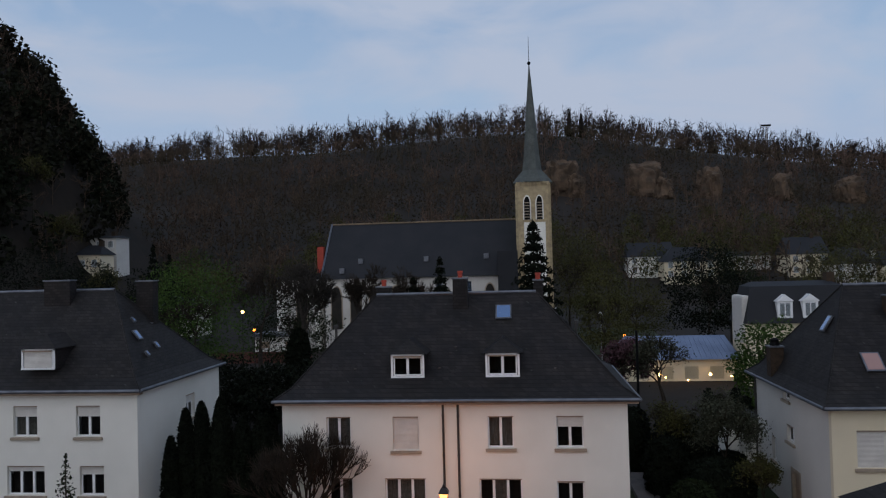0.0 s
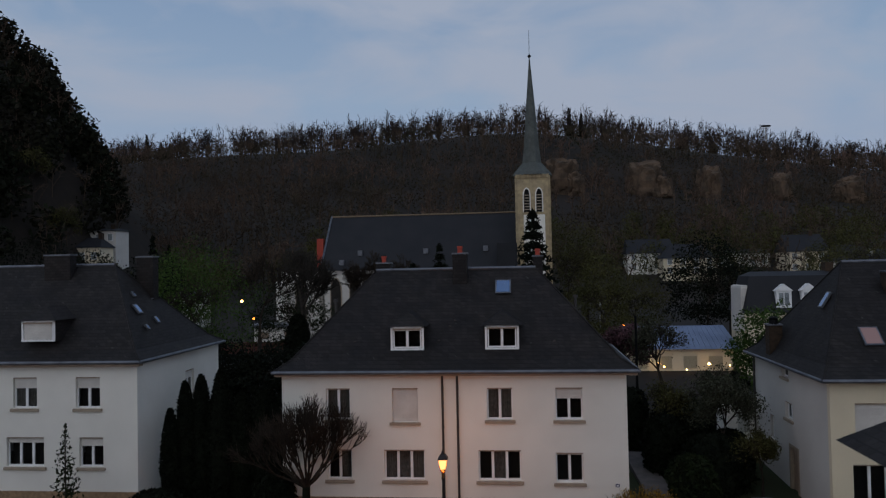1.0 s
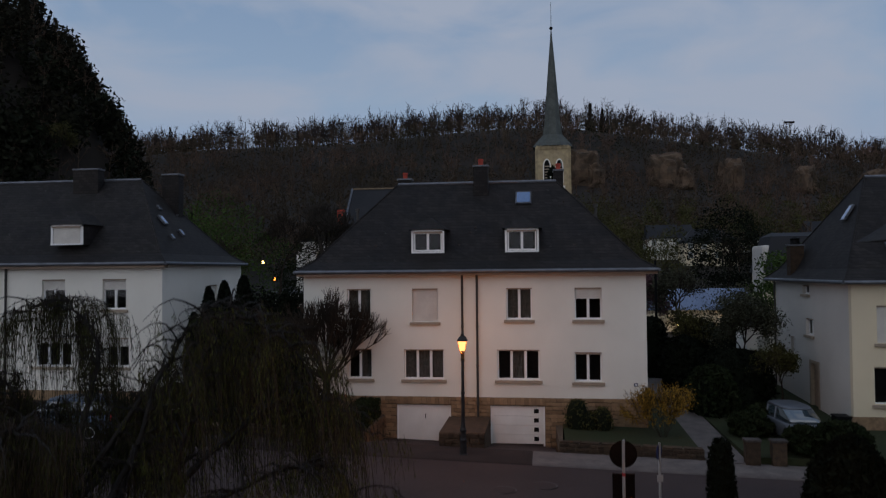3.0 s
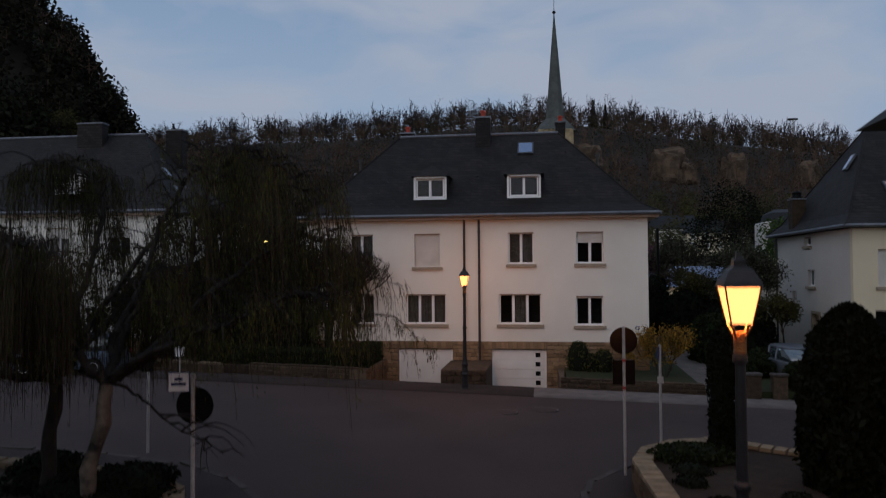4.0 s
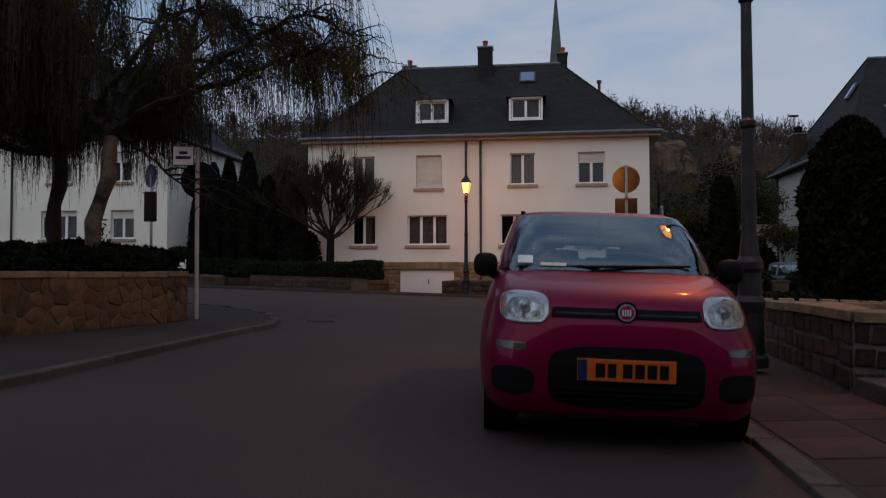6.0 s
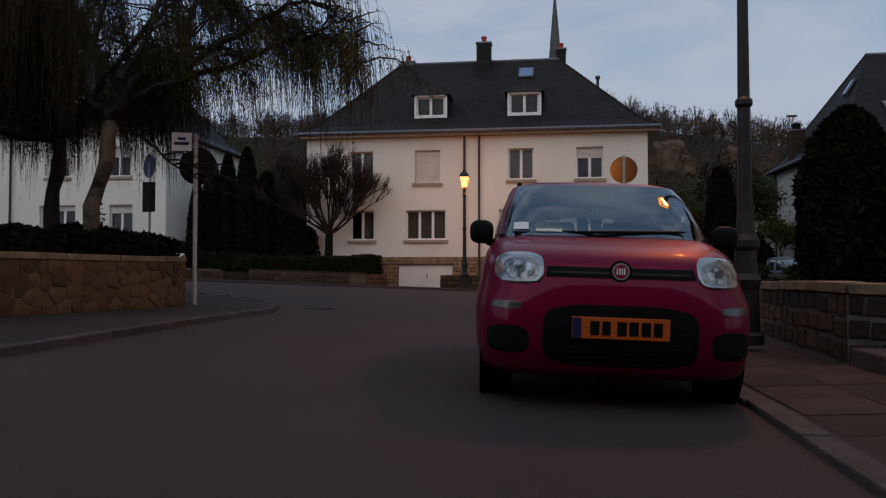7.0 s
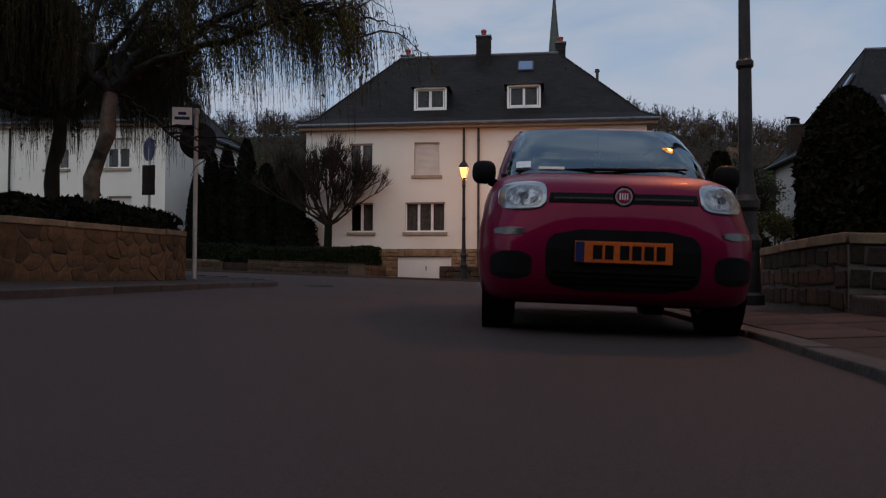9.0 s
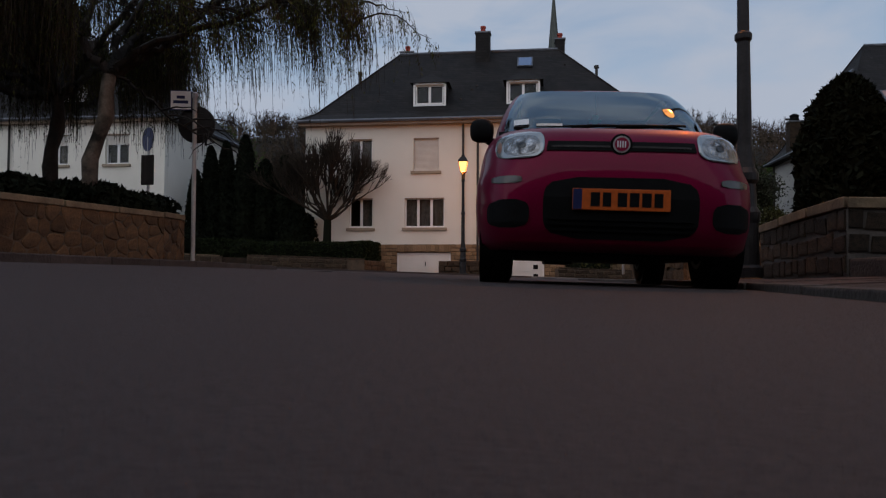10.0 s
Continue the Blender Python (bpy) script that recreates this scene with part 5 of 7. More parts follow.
        part("wheel_arch", tube((sx * 0.60, 3.03, 0.30), (sx * 0.780, 3.03, 0.30), 0.335, seg=28), DARK, th)
        wheel(th, sx * 0.675, 0.73)
        wheel(th, sx * 0.675, 3.03)
    part("bumper_lip", skin(B, [(0.205, -0.60, 0.60), (0.235, -0.66, 0.66)], 0.008, 0.02, 24, 2), CRIMSON, th)
    part("exhaust_box", box(-0.3, -0.05, 2.6, 3.2, 0.14, 0.26, 0.02), BLACKM, th)


hatchback(0.825, 3.78, 0.062, 2.2)


def simple_car(name, x, y, z, rz, paint, label, L=4.5, W=0.88, H=1.75, boxy=True):
    th = thing(name, x, y, z, label, "car", rz=rz)
    h = H / 1.75
    B = [(0.28 * h, W * .93, 0.06, L - .05, 5), (0.42 * h, W * .98, 0.0, L, 4.5), (0.75 * h, W, 0.02, L, 4.5), (0.98 * h, W * .97, 0.12, L - .03, 4.2), (1.04 * h, W * .93, 0.5, L - .06, 4.5)]
    part("body", stack(B, 48), paint, th, "", True)
    c0, c1 = (1.2, L - 0.12) if boxy else (0.95, L - 0.35)
    C = [(1.03 * h, W * .92, c0 - .25, c1, 4.5), (1.3 * h, W * .86, c0 + .1, c1 - .08, 4.5), (1.62 * h, W * .76, c0 + .55, c1 - .22, 4.2), (1.70 * h, W * .66, c0 + .75, c1 - .4, 4)]
    part("cabin", stack(C, 48), WINDSCREEN, th, "dark glazed cabin", True)
    part("roof_panel", stack([(1.60 * h, W * .775, c0 + .52, c1 - .2, 4.2), (1.69 * h, W * .72, c0 + .62, c1 - .3, 4.2), (1.73 * h, W * .6, c0 + .9, c1 - .5, 4)], 48), paint, th, "", True)
    for sx in (-1, 1):
        for yy in (c0 + 1.25, c0 + 2.1):
            part("pillar", tube((sx * W * .925, yy, 1.03 * h), (sx * W * .775, yy + 0.1, 1.62 * h), 0.04, seg=6), paint, th)
        for yy in (0.85, L - 0.9):
            part("wheel_arch", tube((sx * W * .85, yy, 0.36), (sx * W * .995, yy, 0.36), 0.40, seg=24), DARK, th)
            wheel(th, sx * (W - 0.10), yy, 0.35, 0.22)
        part("headlight", box(sx * W * .62 - .14, sx * W * .62 + .14, -0.02 + .06, 0.12, 0.72 * h, 0.88 * h, 0.03), LENS_C, th)
        part("tail_light", box(sx * W * .80 - .07, sx * W * .80 + .07, L - 0.12, L - 0.005, 0.85 * h, 1.1 * h, 0.02), SIGNRED, th, "red tail light")
    part("rear_glass", box(-W * .6, W * .6, c1 - .19, c1 - .10, 1.1 * h, 1.5 * h, 0.02), WINDSCREEN, th)
    return th


STEEL = car_paint("steel_blue_car_paint", (0.085, 0.11, 0.155), (0.07, 0.095, 0.13))
SILVER = car_paint("dark_silver_car_paint", (0.14, 0.15, 0.17), (0.11, 0.12, 0.14))
simple_car("car", -21.6, 28.6, 0.62, -86, STEEL, "steel-blue estate car parked along the far kerb", 4.7, 0.9, 1.72)
simple_car("car", 11.3, 31.6, 0.02, 6, SILVER, "dark silver car parked beside the cream house", 4.2, 0.86, 1.5, False)

# bins, gate pillars and small garden things
for x, y, lab in ((9.4, 30.2, "squat stone gate pillar beside the path"), (8.4, 30.1, "squat stone gate pillar with a white cap")):
    th = thing("gate_pillar", x, y, float(g(x, 30)), lab, "pillar", "gate pillars")
    part("shaft", box(-0.27, 0.27, -0.2, 0.2, -0.1, 0.95, 0.02), STONE_G, th)
    part("cap", box(-0.31, 0.31, -0.24, 0.24, 0.95, 1.05, 0.03), KERB, th)
th = thing("wheelie_bin", 13.1, 34.0, 0.0, "dark grey wheeled rubbish bin beside the house", "bin")
part("body", box(-0.29, 0.29, -0.35, 0.35, 0.05, 0.95, 0.03), DARK, th)
part("lid", box(-0.31, 0.31, -0.38, 0.38, 0.95, 1.03, 0.02), DARK, th)
th = thing("letter_box", -15.0, 29.9, 0.5, "small white letter box on a post", "letter box")
part("post", tube((0, 0, 0), (0, 0, 1.0), 0.03, seg=8), GALV, th)
part("box", box(-0.17, 0.17, -0.12, 0.12, 0.75, 1.15, 0.03), WHITE, th)


# ---- plants ----
def branching(start, heading, length, radius, depth, spread, up=0.15, kids=(3, 5), shrink=0.68, keep=None):
    """Sticks of a branching crown: arrays of starts, ends and radii, and the tips."""
    P0, P1, R0, R1, tips = [], [], [], [], []
    todo = [(np.array(start, float), unit(np.array(heading, float)), length, radius, depth)]
    while todo:
        p, d, n, r, k = todo.pop()
        q = p
        for i in range(3):
            d = unit(d + RNG.normal(0, 0.13, 3) + np.array([0, 0, up * 0.4]))
            e = q + d * n / 3
            P0.append(q), P1.append(e), R0.append(r * (1 - 0.2 * i)), R1.append(r * (1 - 0.2 * (i + 1)))
            q = e
            if k > 0 and i > 0:
                for _ in range(RNG.integers(1, 3)):
                    side = unit(np.cross(d, RNG.normal(size=3)))
                    todo.append((q, unit(d + side * spread * RNG.uniform(0.7, 1.3) + np.array([0, 0, up])), n * shrink * RNG.uniform(0.7, 1.1), r * 0.5, k - 1))
        if k > 0:
            for _ in range(RNG.integers(*kids)):
                side = unit(np.cross(d, RNG.normal(size=3)))
                todo.append((q, unit(d + side * spread * RNG.uniform(0.5, 1.2) + np.array([0, 0, up])), n * shrink * RNG.uniform(0.7, 1.1), r * 0.55, k - 1))
        else:
            tips.append(q)
    return np.array(P0), np.array(P1), np.array(R0), np.array(R1), np.array(tips)


def bare_tree(name, x, y, z, h, label, spread=0.7, depth=4, trunk=0.3, r=0.16, bark=None, leaf=None, leaf_size=0.12, per_tip=6, category="tree", up=0.15, kids=(3, 5), min_r=0.006):
    th = thing(name, x, y, z, label, category)
    P0, P1, R0, R1, tips = branching((0, 0, h * trunk), (0, 0, 1), h * (0.27 if depth < 5 else 0.25), r * 0.8, depth, spread, up, kids)
    part("trunk", tube((0, 0, -0.3), (0, 0, h * trunk + 0.05), r * 1.15, r * 0.85, 10), bark or BARK, th)
    v, f = sticks(P0, P1, np.maximum(R0, min_r), np.maximum(R1, min_r * 0.7))
    tagged(np_mesh("branchwork", v, f, bark or TWIG, th), kind="stuff")
    if leaf:
        c = np.repeat(tips, per_tip, 0) + RNG.normal(0, h * 0.035, (len(tips) * per_tip, 3))
        v, f = leaf_cloud(c, leaf_size)
        np_mesh("crown", v, f, leaf, th)
    return th


def shrub(name, x, y, z, rx, ry, h, leaf, label, n=2600, size=0.07, category="shrub", top=1.0, power=2.4, fill=0.35):
    """A dense rounded or columnar bush of leaves over a core whose dark colour paints in inner shade."""
    th = thing(name, x, y, z, label, category)
    a = RNG.uniform(0, 2 * math.pi, n)
    t = RNG.uniform(0, 1, n)
    prof = (1 - np.abs(2 * t - 0.75).clip(0, 1.25) ** power / 1.25 ** power * top) ** (1 / power)
    lump = 1 + 0.10 * np.sin(a * 3 + t * 7) + 0.08 * np.sin(a * 7 - t * 13) + RNG.normal(0, 0.05, n)
    rad = prof * lump * np.where(RNG.uniform(size=n) < fill, RNG.uniform(0.5, 1, n), 1.0)
    c = np.stack([np.cos(a) * rx * rad, np.sin(a) * ry * rad, t * h], 1)
    v, f = leaf_cloud(c, size, 0.5, 1.2)
    np_mesh("foliage", v, f, leaf, th)
    tt = np.linspace(0.0, 0.97, 9)
    pp = (1 - np.abs(2 * tt - 0.75).clip(0, 1.25) ** power / 1.25 ** power * top) ** (1 / power)
    bm = turned([(max(0.02, q * 0.86 * rx), w * h) for q, w in zip(pp, tt)], 16)
    for vv in bm.verts:
        vv.co.y *= ry / rx
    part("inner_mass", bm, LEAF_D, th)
    return th


def hedge(name, x0, x1, y0, y1, z, h, label, leaf=None, n=6000):
    th = thing(name, x0, y0, z, label, "hedge")
    w, d = x1 - x0, y1 - y0
    # dark solid core stops see-through and paints shade between the leaves
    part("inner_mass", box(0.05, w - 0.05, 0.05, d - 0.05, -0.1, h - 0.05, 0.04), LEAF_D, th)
    u = RNG.uniform(0, 1, (n, 3)) * np.array([w, d, h])
    k = RNG.integers(0, 3, n)
    u[k == 0, 1] = 0
    u[k == 1, 2] = h
    side = RNG.uniform(size=n) < 0.5
    u[(k == 2) & side, 0] = w
    u[(k == 2) & ~side, 0] = 0
    v, f = leaf_cloud(u + RNG.normal(0, 0.03, (n, 3)), 0.05, 0.6)
    np_mesh("foliage", v, f, leaf or LEAF_B, th)


def conifer(name, x, y, z, h, r, label, n=2600, leaf=None, size=0.35):
    th = thing(name, x, y, z, label, "conifer")
    part("trunk", tube((0, 0, -0.5), (0, 0, h * 0.97), r * 0.07, 0.02, 8), BARK, th)
    tiers = RNG.integers(0, 16, n) / 16
    t = np.clip(tiers + RNG.normal(0, 0.012, n), 0, 1)
    a = RNG.uniform(0, 2 * math.pi, n)
    s = RNG.uniform(0, 1, n) ** 0.6
    rad = r * (1 - t) ** 0.85 * s * (1 + 0.25 * np.sin(a * 5 + tiers * 40))
    zz = h * (0.10 + 0.90 * t) - rad * 0.28
    c = np.stack([np.cos(a) * rad, np.sin(a) * rad, zz], 1)
    v, f = leaf_cloud(c, size * (1 - 0.6 * t), 0.45, 1.1)
    np_mesh("foliage", v, f, leaf or LEAF_D, th)


# the two weeping willows behind the west wall
def willow(name, x, y, z, lean, limbs, label, strands, bark, leaf):
    th = thing(name, x, y, z, label, "tree", "weeping willows")
    top = np.array(lean, float)
    bow = RNG.normal(0, 0.05, 3)
    pts = [np.array([0, 0, -0.2])]
    for s in (0.14, 0.28, 0.42, 0.57, 0.72, 0.86):
        pts.append(top * s + bow * math.sin(s * math.pi) + np.array([0.045 * math.sin(s * 11 + x), 0.03 * math.cos(s * 9), 0]))
    pts.append(top)
    rad = [0.17, 0.13, 0.115, 0.12, 0.105, 0.115, 0.10, 0.10]
    bm = bmesh.new()
    rings = []
    for k, (c, r) in enumerate(zip(pts, rad)):
        ring = []
        for j in range(16):
            a = j * math.tau / 16
            rr = r * (1 + 0.07 * math.sin(3 * a + k * 0.9) + 0.05 * math.sin(5 * a - k * 1.7))
            ring.append(bm.verts.new((c[0] + rr * math.cos(a), c[1] + rr * math.sin(a), c[2])))
        rings.append(ring)
    for lo, hi in zip(rings, rings[1:]):
        for j in range(16):
            bm.faces.new((lo[j], lo[(j + 1) % 16], hi[(j + 1) % 16], hi[j])).smooth = True
    bm.faces.new(rings[-1])
    part("trunk", bm, bark, th)
    P0, P1, R0, R1, src, share = [], [], [], [], [], []
    for L in limbs:
        leafy = L[-1][2] > 1.5
        L = [top] + [np.array(q, float) for q in L]
        ext = [2 * L[0] - L[1]] + L + [2 * L[-1] - L[-2]]
        path = []
        for a, b, c_, d in zip(ext, ext[1:], ext[2:], ext[3:]):
            for t in np.linspace(0, 1, 6)[:-1]:
                path.append(0.5 * (2 * b + (c_ - a) * t + (2 * a - 5 * b + 4 * c_ - d) * t * t + (3 * b - a - 3 * c_ + d) * t ** 3) + RNG.normal(0, 0.028, 3))
        path.append(L[-1])
        m = len(path) - 1
        for i in range(m):
            P0.append(path[i]), P1.append(path[i + 1])
            thick = 0.085 if leafy else 0.028
            R0.append(thick * (1 - i / m) ** 1.2 + 0.009), R1.append(thick * (1 - (i + 1) / m) ** 1.2 + 0.009)
            if i < m * 0.3 or not leafy:
                if leafy or i < m * 0.5:
                    continue
            # arching side branches, thinning and drooping to their ends
            for _ in range(3 if leafy else 1):
                along = unit(path[i + 1] - path[i])
                d = unit(along * RNG.uniform(0.0, 0.9) + RNG.normal(0, 1, 3) * np.array([1, 1, 0.3]))
                n_, q0 = RNG.uniform(0.4, 1.25), path[i]
                weight = RNG.gamma(1.1) if leafy else 0.0
                rise = RNG.uniform(0.15, 0.8)
                for t in range(6):
                    f0, f1 = t / 6, (t + 1) / 6
                    q1 = path[i] + d * n_ * f1 * np.array([1, 1, 0.5]) + np.array([0, 0, rise * n_ * (f1 - 1.35 * f1 * f1)]) + RNG.normal(0, 0.02, 3)
                    P0.append(q0), P1.append(q1), R0.append(0.017 * (1 - f0) + 0.004), R1.append(0.017 * (1 - f1) + 0.004)
                    if t > 0:
                        src += [q0 + (q1 - q0) * 0.5, q1]
                        share += [weight, weight]
                    q0 = q1
    v, f = sticks(np.array(P0), np.array(P1), np.array(R0), np.array(R1))
    tagged(np_mesh("limb_frame", v, f, BARK_D, th), kind="stuff")
    src, share = np.array(src), np.array(share)
    k = RNG.choice(len(src), strands, p=share / share.sum())
    start = src[k] + RNG.normal(0, 0.05, (strands, 3))
    out = unit(start * np.array([1, 1, 0]) - top * np.array([1, 1, 0]) + RNG.normal(0, 0.5, (strands, 3)) * np.array([1, 1, 0]))
    ln = np.clip(RNG.gamma(2.2, 0.42, strands), 0.2, 2.6)
    ln = np.minimum(ln, np.maximum(start[:, 2] - np.where(start[:, 0] + x > -5.9, 2.5, 2.1) + RNG.normal(0, 0.4, strands), 0.25))
    S = 4
    q = [start]
    for i in range(S):
        t = (i + 1) / S
        q.append(start + out * (ln * 0.20 * (1 - (1 - t) ** 2))[:, None] + np.array([0, 0, -1]) * (ln * (t * 0.55 + 0.45 * t * t))[:, None] + RNG.normal(0, 0.015, (strands, 3)))
    facing = RNG.normal(size=(strands, 3))
    tw = [strips(a, b, 0.0036, 0.0030, facing) for a, b in zip(q, q[1:])]
    v, f = merge(*tw)
    tagged(np_mesh("hanging_twig_mass", v, f, TWIG, th), kind="stuff")
    cs = []
    for a, b in zip(q[1:], q[2:]):
        for s in (0.1, 0.4, 0.7):
            cs.append(a + (b - a) * s + RNG.normal(0, 0.015, (strands, 3)))
    c = np.concatenate(cs)
    n = len(c)
    d = unit(np.array([0, 0, -1.0]) + RNG.normal(0, 0.45, (n, 3)))
    w = unit(np.cross(d, RNG.normal(size=(n, 3))))
    s = RNG.uniform(0.022, 0.044, n)[:, None]
    v = np.stack([c, c + d * s + w * s * 0.22, c + d * s * 2, c + d * s - w * s * 0.22], 1).reshape(-1, 3)
    tagged(np_mesh("leaf_mass", v, np.arange(4 * n).reshape(n, 4), leaf, th), kind="stuff")


zL = float(g(-6, 10)) + 0.66
willow("willow", -6.52, 10.2, zL, (0.42, -0.05, 2.2), [
    [(0.95, 0.1, 2.55), (1.35, 0.2, 2.85), (1.5, 0.25, 3.5), (1.7, 0.3, 4.6), (2.1, 0.3, 5.5), (2.6, 0.4, 5.75), (3.2, 0.5, 5.3), (3.8, 0.6, 4.3)],
    [(1.0, -0.1, 2.6), (1.9, 0.2, 2.95), (2.9, 0.4, 3.4), (3.7, 0.5, 3.5), (4.2, 0.6, 3.0)],
    [(0.3, 0.4, 2.9), (0.6, 0.8, 3.9), (1.0, 1.0, 5.1), (1.6, 1.2, 5.9), (2.4, 1.3, 5.8)],
    [(0.0, -0.3, 2.8), (-0.5, -0.5, 3.7), (-1.3, -0.4, 4.2), (-2.2, 0.0, 4.0)],
    [(1.2, 0.4, 2.9), (2.0, 1.0, 3.8), (2.8, 1.4, 4.4), (3.5, 1.6, 4.3), (4.0, 1.7, 3.7)],
    [(0.2, 0.8, 2.9), (0.2, 1.8, 3.7), (0.8, 2.6, 4.1), (1.8, 3.2, 3.8)],
    [(0.7, 0.1, 2.1), (1.1, 0.2, 1.75), (1.7, 0.3, 1.35), (2.1, 0.35, 1.1)]],
    "weeping willow with pale flaking trunk and fresh hanging twigs", 3000, BIRCH, LEAF_W)
willow("willow", -7.75, 11.05, zL + 0.05, (0.1, 0.1, 2.1), [
    [(0.5, 0.3, 2.8), (1.2, 0.7, 4.0), (1.8, 1.4, 4.9), (2.9, 1.9, 4.7), (3.8, 2.2, 4.1)],
    [(-0.6, 0.0, 2.7), (-1.7, 0.2, 3.3), (-3.0, 0.0, 3.5), (-4.0, 0.2, 3.0)],
    [(-0.5, 0.6, 3.2), (-1.4, 1.0, 4.4), (-2.4, 1.1, 4.7), (-3.4, 1.5, 4.2)],
    [(0.2, -0.7, 2.8), (0.2, -1.7, 3.6), (-0.5, -2.7, 3.9), (-1.2, -3.6, 3.6)],
    [(-0.8, 0.3, 3.4), (-2.0, 0.8, 4.8), (-3.2, 1.0, 5.2), (-4.4, 1.2, 4.8)],
    [(-0.3, -0.8, 3.4), (-1.0, -1.6, 4.8), (-2.2, -2.2, 5.3), (-3.4, -2.6, 4.8)],
    [(0.3, 0.6, 3.6), (0.4, 1.0, 5.0), (-0.4, 1.2, 5.9), (-1.4, 1.4, 5.7)],
    [(0.5, 0.8, 2.8), (0.6, 2.0, 3.6), (0.2, 3.2, 3.9), (-0.5, 4.2, 3.6)],
    [(-0.8, -0.2, 2.6), (-2.0, -1.2, 3.2), (-3.2, -2.2, 3.4), (-4.4, -2.8, 3.0)],
    [(0.3, -0.5, 3.0), (0.7, -1.1, 3.9), (0.9, -1.9, 4.2), (0.7, -2.7, 3.9)],
    [(-0.4, 0.9, 2.7), (-1.2, 2.2, 3.4), (-2.2, 3.2, 3.6), (-3.2, 3.8, 3.2)],
    [(-1.2, -0.4, 2.2), (-2.4, -0.8, 2.3), (-3.4, -1.0, 2.0)]],
    "gnarled dark weeping willow behind the low wall", 15500, BARK_D, LEAF_X)
for x, y, w, h in ((-6.75, 9.0, 0.5, 0.85), (-6.35, 10.35, 0.45, 0.9), (-6.9, 10.6, 0.6, 1.0), (-7.15, 8.1, 0.55, 0.85), (-8.3, 12.0, 0.7, 1.0), (-7.0, 8.6, 0.5, 0.72), (-6.55, 11.6, 0.75, 0.9), (-7.6, 9.9, 0.6, 0.6), (-7.3, 7.0, 0.5, 0.6), (-8.6, 8.4, 0.7, 0.75), (-9.8, 7.0, 0.9, 0.8), (-8.4, 5.4, 0.7, 0.7), (-10.5, 10.5, 0.9, 0.8)):
    shrub("low_shrub", x, y, zL - 0.05, w, w, h * 0.70, LEAF_D, "dark low evergreen shrub in the planter", 1500, 0.06)
# beds on the east side
zR = float(g(5, 15)) + 0.58
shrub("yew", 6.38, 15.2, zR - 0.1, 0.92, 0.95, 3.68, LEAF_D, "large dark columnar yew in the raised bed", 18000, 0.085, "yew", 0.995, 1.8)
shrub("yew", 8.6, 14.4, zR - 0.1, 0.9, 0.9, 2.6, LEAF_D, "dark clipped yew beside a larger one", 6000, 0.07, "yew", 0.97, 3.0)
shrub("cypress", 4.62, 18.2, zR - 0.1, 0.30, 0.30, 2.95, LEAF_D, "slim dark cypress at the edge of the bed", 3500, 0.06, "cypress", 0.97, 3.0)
shrub("low_shrub", 3.7, 17.0, zR, 0.85, 0.6, 0.42, LEAF_B, "low green ground-cover shrub inside the wall", 2200, 0.05)
for x, y, w in ((3.3, 15.0, 0.32), (3.6, 13.6, 0.28), (4.2, 12.9, 0.3), (5.0, 14.0, 0.3), (3.5, 16.0, 0.4), (6.6, 13.0, 0.35)):
    shrub("low_shrub", x, y, zR - 0.02, w, w, 0.26, LEAF_D, "small dark bedding plant in bare soil", 420, 0.04)
# gardens across the street
gz = lambda x: float(g(x, 30)) + 0.42
hedge("hedge", -11.6, -7.0, 30.45, 31.5, gz(-9), 0.75, "clipped dark green hedge above the garden wall")
hedge("hedge", -7.9, -7.0, 31.5, 33.6, gz(-8) - 0.1, 0.95, "clipped hedge beside the garage ramp")
hedge("hedge", -14.6, -13.2, 30.6, 31.6, gz(-14), 0.75, "clipped dark hedge block beside a gap", None, 2500)
shrub("low_shrub", -12.6, 31.2, gz(-12), 0.7, 0.6, 0.85, LEAF_B, "rounded dark garden shrub", 1600, 0.06)
pol = thing("pollard_tree", -9.15, 32.2, gz(-9) - 0.1, "bare pollarded tree with a rounded crown of upswept twigs", "tree")
part("trunk", tube((0, 0, -0.2), (0.05, 0, 1.95), 0.21, 0.17, 12), LEAF_D, pol, "ivy-dark trunk")
runs = []
for k in range(15):
    a = k * 2.4
    lean = 0.2 + 1.9 * ((k * 0.618) % 1)
    b0, b1, q0, q1, tp = branching((0.05, 0, 1.9), (math.cos(a) * lean, math.sin(a) * lean, 0.75), 1.6, 0.085, 3, 0.55, 0.28, (3, 5), 0.70)
    runs.append(sticks(b0, b1, np.maximum(q0, 0.009), np.maximum(q1, 0.007)))
v, f = merge(*runs)
tagged(np_mesh("branchwork", v, f, TWIG, pol), kind="stuff")
for x, y, r, h in ((-16.9, 35.4, 0.42, 4.6), (-16.35, 35.9, 0.5, 5.9), (-15.65, 36.2, 0.55, 6.2), (-14.55, 36.0, 0.62, 6.5), (-14.95, 36.6, 0.5, 5.6), (-13.6, 36.3, 0.75, 5.3), (-12.6, 36.6, 0.85, 5.6), (-11.7, 36.2, 0.6, 4.6)):
    shrub("cypress", x, y, gz(x) - 0.2, r, r, h, LEAF_D, "tall dark cypress between the white houses", 5200, 0.085, "cypress", 0.99, 1.8)
shrub("laurel_bush", -10.9, 33.4, gz(-11), 0.9, 0.8, 2.3, LEAF_D, "dense dark garden bush against the wall", 2500, 0.09)
shrub("laurel_bush", -16.2, 32.5, gz(-16), 1.2, 0.8, 1.3, LEAF_D, "low dark bush in the front garden", 2000, 0.09)
conifer("young_conifer", -20.6, 32.6, gz(-20), 4.3, 0.75, "thin young conifer in front of the white house", 500, LEAF_B, 0.14)
